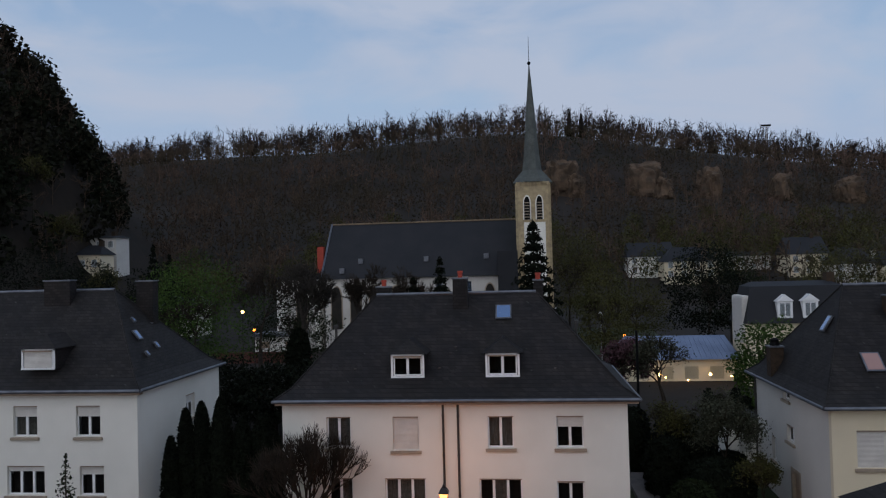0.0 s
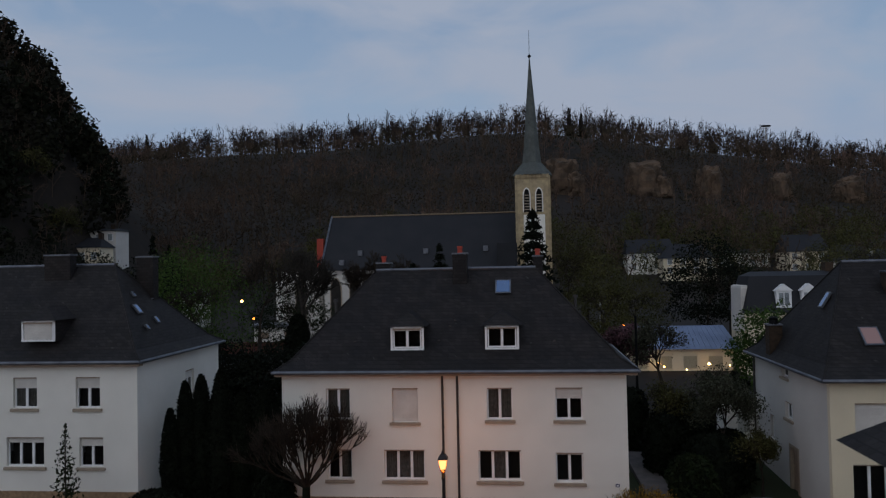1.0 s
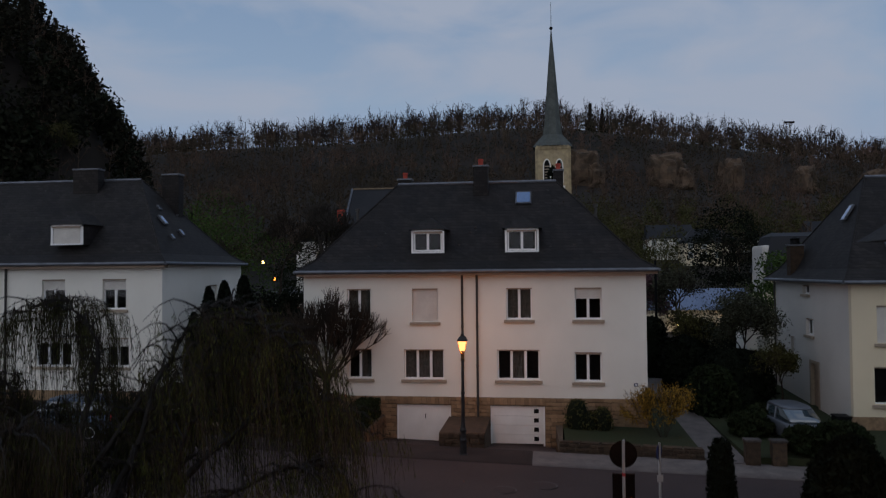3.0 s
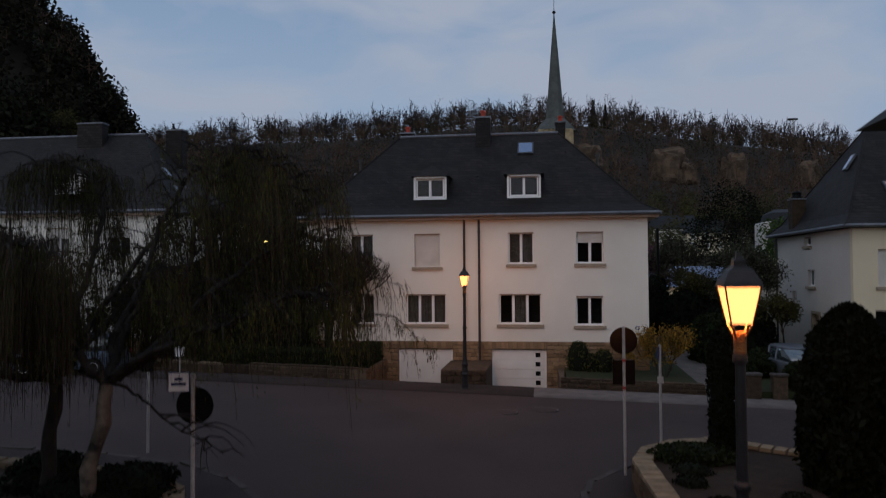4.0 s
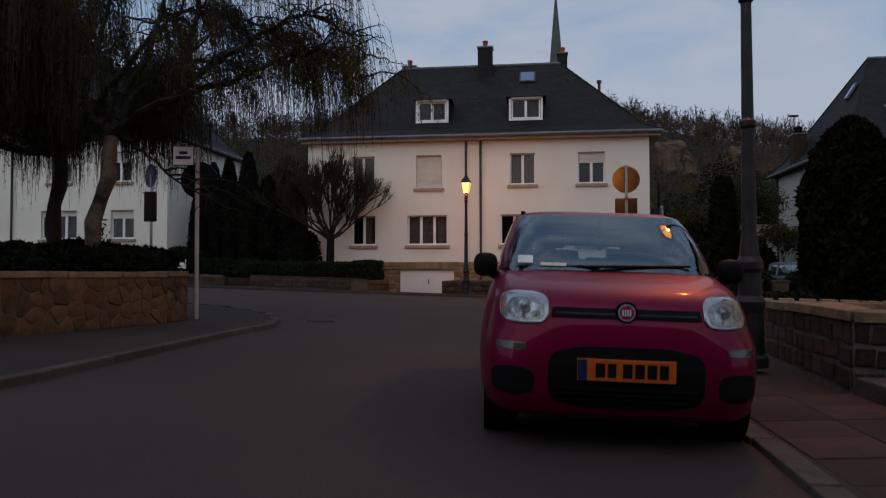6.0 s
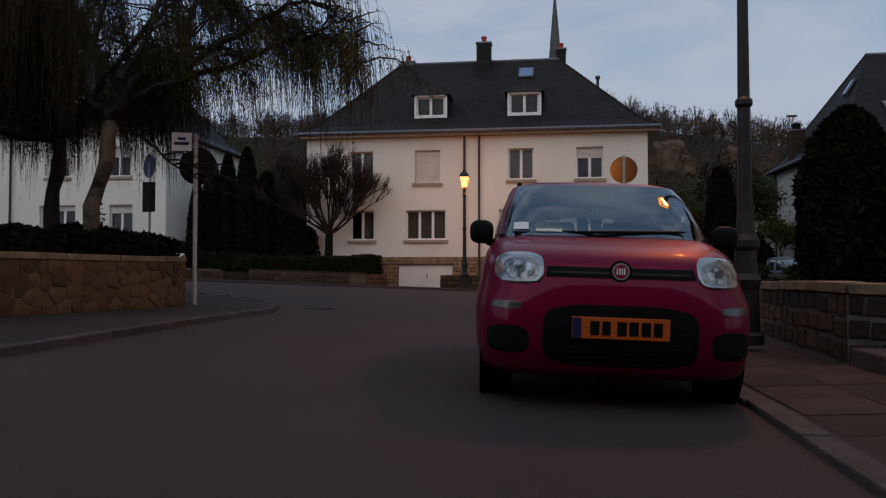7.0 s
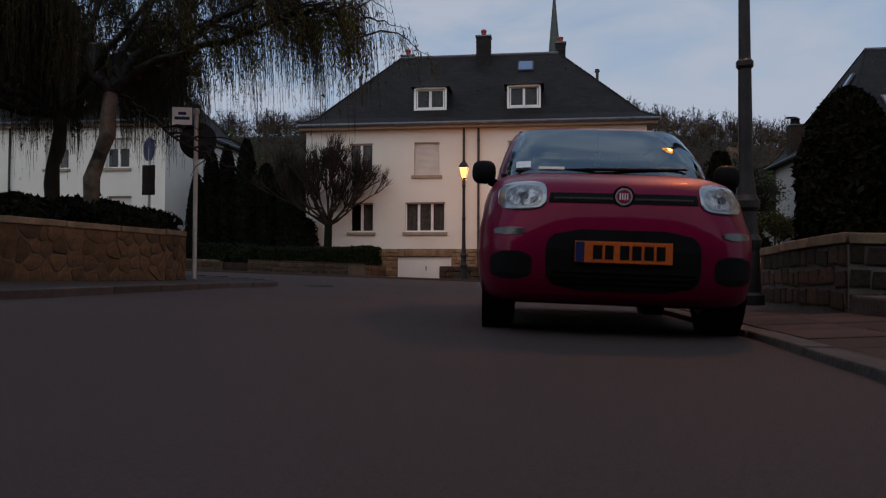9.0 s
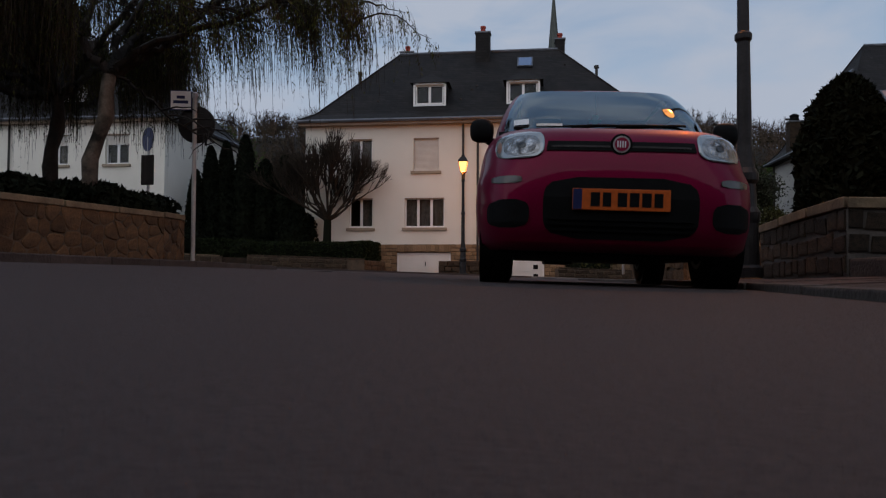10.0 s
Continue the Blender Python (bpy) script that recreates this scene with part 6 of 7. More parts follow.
fo = thing("forsythia", 5.45, 32.6, float(g(5, 30)) + 0.35, "yellow flowering forsythia at the house corner", "shrub")
runs, tops = [], []
for k in range(16):
    a = k * 2.4
    b0, b1, q0, q1, tp = branching((0.1 * math.cos(a), 0.1 * math.sin(a), 0), (math.cos(a) * 0.5, math.sin(a) * 0.5, 1.0), 1.1, 0.02, 2, 0.5, 0.12, (2, 4), 0.7)
    runs.append(sticks(b0, b1, 0.009, 0.006))
    tops += [b0, b1]
v, f = merge(*runs)
tagged(np_mesh("branchwork", v, f, TWIG, fo), kind="stuff")
c = np.repeat(np.concatenate(tops), 2, 0)
c = c[c[:, 2] > 0.5]
v, f = leaf_cloud(c + RNG.normal(0, 0.05, c.shape), 0.045)
tagged(np_mesh("blossom", v, f, FORSY, fo), kind="stuff")
for x, w, h in ((1.9, 0.55, 1.3), (3.0, 0.45, 1.0), (2.4, 0.4, 0.8)):
    shrub("garden_shrub", x, 33.4, float(g(x, 30)) + 0.4, w, 0.4, h, LEAF_O, "sparse bush against the sandstone base", 600, 0.06, "shrub", 0.9, 2.0, 0.8)
for x, y, rx, h in ((10.6, 30.9, 0.7, 0.9), (12.0, 30.9, 0.9, 1.1), (8.6, 38, 1.1, 2.4), (10.2, 40, 1.6, 3.0), (8.2, 43, 1.2, 3.4), (9.7, 46, 1.8, 4.0), (11.6, 43, 1.2, 2.6), (10.4, 35.2, 0.9, 1.0), (9.3, 33.8, 0.8, 0.9), (7.0, 47.5, 1.2, 4.2)):
    shrub("garden_shrub", x, y, 0.2, rx, rx, h, LEAF_D if h > 2.5 else LEAF_B, "dark overgrown garden shrub beside the path", 3000, 0.12)
bare_tree("blossom_tree", 10.8, 41.5, 0.3, 6.6, "garden tree coming into pale blossom", 0.85, 4, 0.2, 0.12, None, BLOSSOM, 0.07, 5, up=0.05)
bare_tree("garden_tree", 8.8, 45.5, 0.2, 5.5, "bare garden tree behind the house", 0.9, 4, 0.2, 0.12, None, LEAF_O, 0.07, 2)
bare_tree("garden_tree", 12.2, 39.0, 0.2, 4.2, "small bare shrubby tree beside the drive", 0.9, 4, 0.15, 0.08, None, LEAF_O, 0.06, 2)


# unseen hedge added behind the camera, blocks low sky from the car's reflections
hedge("hedge", -30, 30, -15, -13.5, 0.0, 9.5, "unseen tall dark hedge added to darken reflections on the car", LEAF_D, 9000)

# ---- church ----
def lancet(parent, cx, y, z0, w, h, mat, frame_mat, name="window"):
    """A pointed window: stone surround and a dark panel that paints in the shaded opening."""
    win = new(name)
    win.parent = parent
    win.location = (cx, y, z0)

    def shape(hw, hh, y0, y1):
        bm = bmesh.new()
        pts = [(-hw, 0), (hw, 0)] + [(hw * math.cos(a) * 1.0, hh * 0.68 + hh * 0.32 * math.sin(a)) for a in np.linspace(0, math.pi, 9)]
        f = [bm.verts.new((p[0], y0, p[1])) for p in pts]
        b = [bm.verts.new((p[0], y1, p[1])) for p in pts]
        bm.faces.new(f)
        for i in range(len(f)):
            j = (i + 1) % len(f)
            bm.faces.new((f[i], b[i], b[j], f[j]))
        return bm
    part("surround", shape(w / 2 + 0.16, h + 0.2, -0.10, 0.1), frame_mat, win)
    part("opening", shape(w / 2, h, -0.13, -0.101), mat, win)
    return win


ch = thing("church", -1, 110, 2, "stone church with a tall slate spire and long dark roof", "church")
ch.matrix_world = Matrix.Identity(4)
TX0, TX1, TY0, TY1 = -0.25, 4.55, 110.3, 115.3
tw = part("tower", box(TX0, TX1, TY0, TY1, 1, 25.5), STONE_C, ch, "square bell tower of tan rubble stone")
for x in (TX0, TX1):
    part("quoin", box(x - 0.18, x + 0.18, TY0 - 0.18, TY0 + 0.3, 1, 25.3), STONE_C, tw)
part("plaster_panel", box(TX0 + 1.0, TX1 - 0.7, TY0 - 0.06, TY0 + 0.1, 8, 19.6), RENDER_W, tw, "pale plastered panel")
for x in (1.25, 3.05):
    w_ = lancet(ch, x, TY0, 20.0, 0.85, 3.4, DARK, RENDER_W, "belfry_window")
    for k in range(6):
        part("louvre", box(-0.40, 0.40, -0.20, -0.12, 0.3 + k * 0.42, 0.42 + k * 0.42), SILL, w_)
for k in range(9):
    part("corbel", box(TX0 - 0.05 + k * 0.56, TX0 + 0.2 + k * 0.56, TY0 - 0.3, TY0, 25.0, 25.5), STONE_C, tw)
bm = bmesh.new()
cx, cy = (TX0 + TX1) / 2, (TY0 + TY1) / 2
prev = None
for r, z, k in ((2.95, 25.5, 4), (2.6, 26.0, 4), (1.55, 27.4, 8), (1.25, 29.5, 8), (0.72, 36, 8), (0.06, 43.4, 8)):
    cur = []
    for i in range(8):
        a = math.pi / 8 + i * math.pi / 4
        x, y = math.cos(a), math.sin(a)
        if k == 4:
            m_ = max(abs(x), abs(y))
            x, y = x / m_, y / m_
        cur.append(bm.verts.new((cx + x * r, cy + y * r, z)))
    if prev:
        for i in range(8):
            bm.faces.new((prev[i], prev[(i + 1) % 8], cur[(i + 1) % 8], cur[i]))
    else:
        bm.faces.new(cur[::-1])
    prev = cur
bm.faces.new(prev)
sp = part("spire", bm, COPPER, ch, "slender grey-green octagonal spire")
bm = bmesh.new()
bmesh.ops.create_uvsphere(bm, u_segments=12, v_segments=8, radius=0.26, matrix=Matrix.Translation((cx, cy, 43.6)))
part("ball", bm, DARK, sp)
part("cross_rod", tube((cx, cy, 43.6), (cx, cy, 47.6), 0.05, 0.03, 6), DARK, sp)
# nave
NX0, NX1 = -29.6, -0.3
part("nave_wall", box(NX0 + 0.3, NX1, 110.5, 124, 1, 12.2), RENDER_G, ch, "pale plastered nave wall")
bm = bmesh.new()
p = [(NX0, 109.8, 12.0), (NX1, 109.8, 12.0), (NX1, 124.6, 12.0), (NX0, 124.6, 12.0), (NX0, 117.2, 20.5), (NX1, 117.2, 20.5)]
p = [bm.verts.new(c) for c in p]
for f in ((0, 1, 5, 4), (2, 3, 4, 5), (1, 2, 5), (3, 0, 4), (3, 2, 1, 0)):
    bm.faces.new([p[i] for i in f])
nr = part("nave_roof", bm, SLATE_FAR, ch, "long dark slate nave roof")
part("verge", tube((NX0 - 0.1, 109.8, 12.0), (NX0 - 0.1, 117.2, 20.6), 0.16, seg=6), ZINC, nr)
part("ridge_capping", tube((NX0, 117.2, 20.55), (NX1, 117.2, 20.55), 0.14, seg=6), CAP, nr)
for x, z in ((-24, 14.2), (-14, 14.3), (-5, 14.5), (-1.8, 12.9), (-26.6, 12.8)):
    part("roof_hatch", box(x - 0.35, x + 0.35, 109.9 + (z - 12) * 0.87 - 0.3, 110.2 + (z - 12) * 0.87, z, z + 0.8), ZINC, nr)
part("chimney", box(-31.2, -30.2, 113.5, 114.6, 9, 17.0), CLAY, ch, "red brick chimney")
for x in (-27.5, -24.6, -21.7, -18.4, -9, -4.5):
    lancet(ch, x, 110.45, 4.5, 1.5, 6.3, ROOM_SHADE, SILL)
for x in (-15.8, -12.0, -7.6):
    part("clerestory_window", box(x - 0.4, x + 0.4, 110.38, 110.49, 9.6, 11.2), PANE_SKY, ch)
part("choir_wall", box(-36.6, -30.0, 112, 122, 1, 12.0), RENDER_G, ch, "pale choir with arched windows")
lancet(ch, -33.4, 111.95, 4.2, 1.4, 6.5, ROOM_SHADE, SILL)
part("choir_roof", box(-37.0, -29.7, 111.6, 122.4, 12.0, 12.5, 0.1), SLATE_FAR, ch)
for x in (-36.6, -30.6):
    part("buttress", box(x - 0.4, x + 0.4, 111.0, 112.0, 1, 10.5, 0.1), RENDER_W, ch)
part("tower_aisle", box(-3.2, -0.3, 108.6, 112, 1, 15.5), SLATE_FAR, ch)
sa = thing("sacristy", -38, 104, 1.5, "low white sacristy with a grey lean-to roof below the church", "annex")
part("wall", box(0, 6.5, 0, 4, 0, 2.6), RENDER_W, sa)
part("roof", box(-0.4, 6.9, -0.5, 4, 2.6, 3.1, 0.1), ZINC, sa)
for x in (1.0, 4.6):
    part("window", box(x, x + 1.2, -0.05, 0.02, 1.0, 1.9), SOFFIT, sa)
fw = thing("brick_wall", -42, 98, 0, "dark red brick boundary wall below the church", "wall", kind="structure")
part("core", box(0, 14, 0, 0.4, 0, 2.6), M("dark_red_brick", (0.12, 0.045, 0.035), (0.07, 0.03, 0.026), 1.0, 0.95, 0.3), fw)


# ---- buildings in the valley ----
def far_house(x, y, z, w, d, h, rh, wall, roof, label, nx=3, rows=2, ridge_in=0.0, rz=0.0):
    th = thing("house", x, y, z, label, "house", rz=rz)
    part("wall", box(0, w, 0, d, -2, h), wall, th)
    bm = bmesh.new()
    o = 0.4
    p = [(-o, -o, h), (w + o, -o, h), (w + o, d + o, h), (-o, d + o, h), (ridge_in, d / 2, h + rh), (w - ridge_in, d / 2, h + rh)]
    p = [bm.verts.new(c) for c in p]
    for f in ((0, 1, 5, 4), (1, 2, 5), (2, 3, 4, 5), (3, 0, 4), (3, 2, 1, 0)):
        bm.faces.new([p[i] for i in f])
    part("roof", bm, roof, th)
    for i in range(nx):
        for r in range(rows):
            x0 = w * (i + 0.5) / nx - 0.5
            z0 = h * (r + 0.35) / rows
            wn = part("window", box(x0 - 0.08, x0 + 1.08, -0.04, 0.02, z0 - 0.08, z0 + 1.38), PVC, th)
            part("pane", box(x0, x0 + 1.0, -0.06, -0.041, z0, z0 + 1.3), PANE, wn)
    part("chimney", box(w * 0.7, w * 0.7 + 0.8, d / 2 - 0.4, d / 2 + 0.4, h + rh * 0.6, h + rh + 0.9), STONE_G, th)
    return th


# mansard house
ms = thing("house", 22.6, 79, -0.75, "cream house with a dark mansard roof and white dormers", "house")
part("wall", box(0.3, 10.5, 0, 5.6, -1, 7.6), RENDER_C, ms)
bm = bmesh.new()
lv = [((0.1, 10.9, -0.4, 6.0), 7.6), ((0.95, 10.0, 1.0, 4.8), 11.3), ((1.6, 9.2, 2.8, 3.0), 11.75)]
prev = None
for (a, b, c, d_), z in lv:
    cur = [bm.verts.new(q) for q in ((a, c, z), (b, c, z), (b, d_, z), (a, d_, z))]
    if prev:
        for i in range(4):
            bm.faces.new((prev[i], prev[(i + 1) % 4], cur[(i + 1) % 4], cur[i]))
    prev = cur
bm.faces.new(prev)
part("roof", bm, SLATE_FAR, ms, "dark mansard slate roof")
part("gable", box(0.0, 0.95, 0.7, 4.6, 5.5, 10.4, 0.3), RENDER_G, ms, "pale hipped gable end")
for x in (3.95, 6.4):
    dm = new("dormer")
    dm.parent = ms
    dm.location = (x, -0.05, 8.1)
    part("surround", box(-0.75, 0.75, -0.2, 1.4, 0, 1.7, 0.05), PVC, dm)
    bm = bmesh.new()
    q = [bm.verts.new(c) for c in ((-0.9, -0.3, 1.7), (0.9, -0.3, 1.7), (0, -0.3, 2.4), (-0.9, 1.6, 1.7), (0.9, 1.6, 1.7), (0, 1.6, 2.4))]
    for f in ((0, 1, 2), (0, 2, 5, 3), (1, 4, 5, 2), (3, 5, 4)):
        bm.faces.new([q[i] for i in f])
    part("hood", bm, PVC, dm)
    for sx in (-0.48, 0.06):
        part("pane", box(sx, sx + 0.42, -0.23, -0.201, 0.25, 1.5), PANE, dm)
part("chimney", box(9.0, 9.8, 2.4, 3.4, 10, 12.6), STONE_G, ms)
# low hall with a blue metal roof and lit windows
hall = thing("low_hall", 10.8, 82, 0, "low pale hall with a blue-grey metal roof and lit lamps", "hall")
part("wall", box(0, 11.5, 0, 7, -0.5, 3.0), RENDER_C, hall)
bm = bmesh.new()
p = [bm.verts.new(c) for c in ((-0.6, -0.7, 3.0), (12.1, -0.7, 3.0), (12.1, 7.5, 3.0), (-0.6, 7.5, 3.0), (0.6, 3.4, 5.15), (11.4, 3.4, 5.15))]
for f in ((0, 1, 5, 4), (1, 2, 5), (2, 3, 4, 5), (3, 0, 4), (3, 2, 1, 0)):
    bm.faces.new([p[i] for i in f])
hr = part("roof", bm, METALROOF, hall, "standing-seam metal roof")
for k in range(22):
    x = -0.3 + k * 0.56
    part("seam", tube((x, -0.7, 3.04), (0.6 + (x + 0.6) / 12.7 * 10.8, 3.4, 5.18), 0.03, seg=4), METALROOF, hr)
for k in range(4):
    part("window", box(1.2 + k * 2.6, 2.6 + k * 2.6, -0.04, 0.02, 0.9, 2.2), PANE, hall)
for x, z, m_ in ((3.6, 1.5, WINDOW_GLOW), (4.2, 1.2, WINDOW_GLOW), (8.8, 1.5, WINDOW_GLOW), (10.9, 1.3, WINDOW_GLOW), (6.5, 0.9, WINDOW_GLOW)):
    bm = bmesh.new()
    bmesh.ops.create_uvsphere(bm, u_segments=10, v_segments=8, radius=0.09 if z < 1.5 else 0.15, matrix=Matrix.Translation((x, -1.0, z)))
    part("wall_lamp", bm, m_, hall, "lit round wall lamp")
far_house(26, 188, 10, 11, 9, 4.6, 3.6, RENDER_W, SLATE_FAR, "distant white house with a dark roof below the wood", 4, 2)
far_house(33, 180, 9, 12, 8, 4.2, 3.4, RENDER_C, SLATE_FAR, "distant cream house with a dark hipped roof", 4, 2, 2.5)
far_house(46, 196, 10, 16, 8, 4.2, 1.2, RENDER_G, SLATE_FAR, "long flat distant building below the wood", 6, 1)
far_house(63, 186, 9, 9, 9, 5.2, 4.2, RENDER_C, SLATE_FAR, "distant cream gabled house", 3, 2)
far_house(70, 178, 7.5, 9, 7, 4.2, 3.8, RENDER_G, SLATE_FAR, "distant grey house with a steep roof", 3, 2, 2.0)
far_house(88, 190, 10, 26, 12, 5.0, 5.0, RENDER_G, SLATE_FAR, "large distant building with a long dark roof", 7, 1, 3)
far_house(80, 176, 7, 8, 7, 4.2, 3.2, RENDER_C, SLATE_FAR, "distant house with an ochre wall", 3, 2)
far_house(-90, 146, 15.0, 7.5, 5, 6.2, 0.5, RENDER_G, SLATE_FAR, "distant cream flat-roofed house below the spur", 3, 2)
far_house(-87.5, 140, 14.0, 5, 5, 3.6, 2.0, RENDER_C, SLATE_FAR, "small distant ochre house with a pitched roof", 2, 1, 1)
far_house(-60, 118, 5, 7, 6, 3.0, 1.6, RENDER_G, ZINC, "distant shed with a pale roof", 2, 1)

# park lamps and lit bulbs in the valley
for x, y, h, m_, lab in ((4.2, 92, 6.8, WHITE, "slender unlit park lamp post"), (9.6, 92, 6.2, WHITE, "slender park lamp post with a pale head"), (-33.5, 88, 7.6, WINDOW_GLOW, "park lamp with a pale lit head"), (-31.3, 86, 5.6, RED_GLOW, "low lamp with a glowing orange bulb"), (12.3, 92, 3.6, RED_GLOW, "small orange lamp in the park")):
    th = thing("park_lamp", x, y, float(land(x, y)), lab, "lamp", "park lamps")
    part("post", tube((0, 0, 0), (0, 0, h), 0.07, 0.05, 8), GALV if m_ is WHITE else BLACKM, th)
    bm = bmesh.new()
    bmesh.ops.create_uvsphere(bm, u_segments=10, v_segments=8, radius=0.24 if m_ is WHITE else 0.17, matrix=Matrix.Translation((0, 0, h + 0.15)))
    part("head", bm, m_, th)
sheet("park_lawn", np.arange(-6, 22, 3), np.arange(86, 132, 4), lambda x, y: land(x, y) + 0.35, GRASS, "dim green park lawn beside the church")

# ---- trees of the valley ----
vz = lambda x, y: float(land(x, y))
conifer("spruce", 1.6, 76, vz(1.6, 76), 17.8, 4.3, "tall dark spruce in front of the church tower", 6500, None, 0.42)
conifer("spruce", -9.2, 66, vz(-9, 66), 12.8, 3.0, "dark young spruce behind the roof", 3200, None, 0.34)
conifer("spruce", -7.0, 68, vz(-7, 68), 14.5, 2.7, "slim dark spruce behind the roof", 3200, None, 0.34)
bare_tree("ivy_tree", -21.0, 70, vz(-21, 70), 14.5, "bare forked tree with an ivy-clad trunk", 0.8, 4, 0.3, 0.45, BARK, None, min_r=0.03)
shrub("ivy", -21.0, 70, vz(-21, 70), 1.1, 1.1, 7.5, LEAF_D, "ivy round the forked trunk", 3000, 0.25)
bare_tree("bare_tree", -15.5, 74, vz(-15, 74), 14.0, "slender bare tree before the church", 0.6, 4, 0.3, 0.2, None, None, min_r=0.025)
bare_tree("bare_tree", -12.0, 78, vz(-12, 78), 13.0, "slender bare tree before the church", 0.6, 4, 0.3, 0.2, None, None, min_r=0.025)
for x, y, h in ((-86, 133, 13), (-80, 134, 12), (-76.5, 131, 14), (-91, 132, 13)):
    bare_tree("bare_tree", x, y, vz(x, y), h, "bare tree before the distant cream house", 0.8, 3, 0.25, 0.2, None, LEAF_O, 0.16, 8, min_r=0.04)
bare_tree("bare_tree", -27.0, 76, vz(-27, 76), 14.5, "bare tree beside the church choir", 0.8, 4, 0.3, 0.25, None, None, min_r=0.025)
for x, y, h, r, lf, lab in ((-33, 74, 14.5, 6.2, LEAF_G, "rounded tree in fresh green leaf"), (-38, 80, 13.0, 5.0, LEAF_G, "tree in fresh green leaf"), (18.5, 58, 8.6, 2.9, LEAF_G, "green weeping tree beside the hall"), (9.5, 88, 12, 3.4, LEAF_O, "budding olive tree in the park"),
                            (24, 100, 14.0, 5.2, LEAF_D, "dark round tree in the park"), (7.5, 120, 17, 5.0, LEAF_O, "budding tree beside the church tower"), (11, 126, 16, 5, LEAF_O, "budding tree beside the church"), (30, 112, 13, 5, LEAF_B, "dark green tree in the valley"), (-26, 84, 10, 5, LEAF_B, "dark green tree in the valley"),
                            (-46, 92, 13, 5, LEAF_D, "dark tree below the wooded spur"), (-44, 78, 9, 5, LEAF_B, "dark leafy tree among the valley gardens"), (44, 110, 13, 6, LEAF_O, "budding tree in the valley gardens"), (52, 120, 16, 6, LEAF_O, "budding yellow-green tree in the valley"), (58, 100, 12, 6, LEAF_B, "dark leafy tree among the valley gardens"),
                            (36, 90, 9, 4, LEAF_O, "budding tree in the valley gardens"), (16, 108, 9, 5, LEAF_O, "budding tree in the park"), (-20, 60, 5.5, 4, LEAF_D, "dark shrubbery behind the house"), (-15, 58, 6.0, 4, LEAF_D, "dark shrubbery behind the white house"), (-27, 62, 6, 5, LEAF_D, "dark shrubbery behind the white house"), (-50, 70, 9, 7, LEAF_B, "dark leafy tree among the valley gardens"), (-62, 100, 14, 7, LEAF_D, "dark leafy tree among the valley gardens"), (-75, 110, 16, 8, LEAF_D, "dark leafy tree among the valley gardens"), (70, 105, 12, 8, LEAF_O, "budding tree in the valley gardens"), (-55, 120, 14, 7, LEAF_O, "budding tree in the valley gardens")):
    th = bare_tree("tree", x, y, vz(x, y), h * 0.93, lab, 0.9, 3, 0.22, 0.22, None, None, min_r=0.03)
    n = 7000
    d = unit(RNG.normal(size=(n, 3)))
    rad = r * RNG.uniform(0.35, 1, n) ** 0.4 * (1 + 0.18 * np.sin(d[:, 0] * 6 + x) * np.sin(d[:, 1] * 5 + y) + 0.15 * np.sin(d[:, 2] * 9))
    c = d * rad[:, None] * np.array([1, 1, h * 0.42 / r]) + np.array([0, 0, h * 0.57])
    v, f = leaf_cloud(c, 0.18 if lf is LEAF_D else 0.135, 0.5)
    np_mesh("crown", v, f, lf, th)
for x in np.arange(13.0, 22.5, 0.9):
    shrub("cypress", float(x), 54 + random.uniform(-1, 1), vz(x, 54), 0.5, 0.5, random.uniform(3.9, 5.2), LEAF_D, "small dark cypress in a row before the hall", 700, 0.14, "cypress", 0.98, 2.4)
bare_tree("garden_tree", 11.5, 62, vz(11, 62), 8.2, "knotty bare tree with blossom beside the hall", 0.95, 4, 0.25, 0.25, None, BLOSSOM, 0.10, 2, min_r=0.02)
th = thing("telegraph_pole", 9.2, 60, vz(9, 60), "dark slender pole behind the house", "pole")
part("shaft", tube((0, 0, 0), (0, 0, 8.0), 0.12, 0.09, 8), DARK, th)
bare_tree("plum_tree", 8.3, 66, vz(8, 66), 7.4, "small tree with dull pink blossom", 0.9, 4, 0.2, 0.15, None, M("pink_blossom", (0.10, 0.045, 0.055), (0.06, 0.03, 0.035), 1, .9, 0, 0, 8, .4, True), 0.12, 4, min_r=0.02)


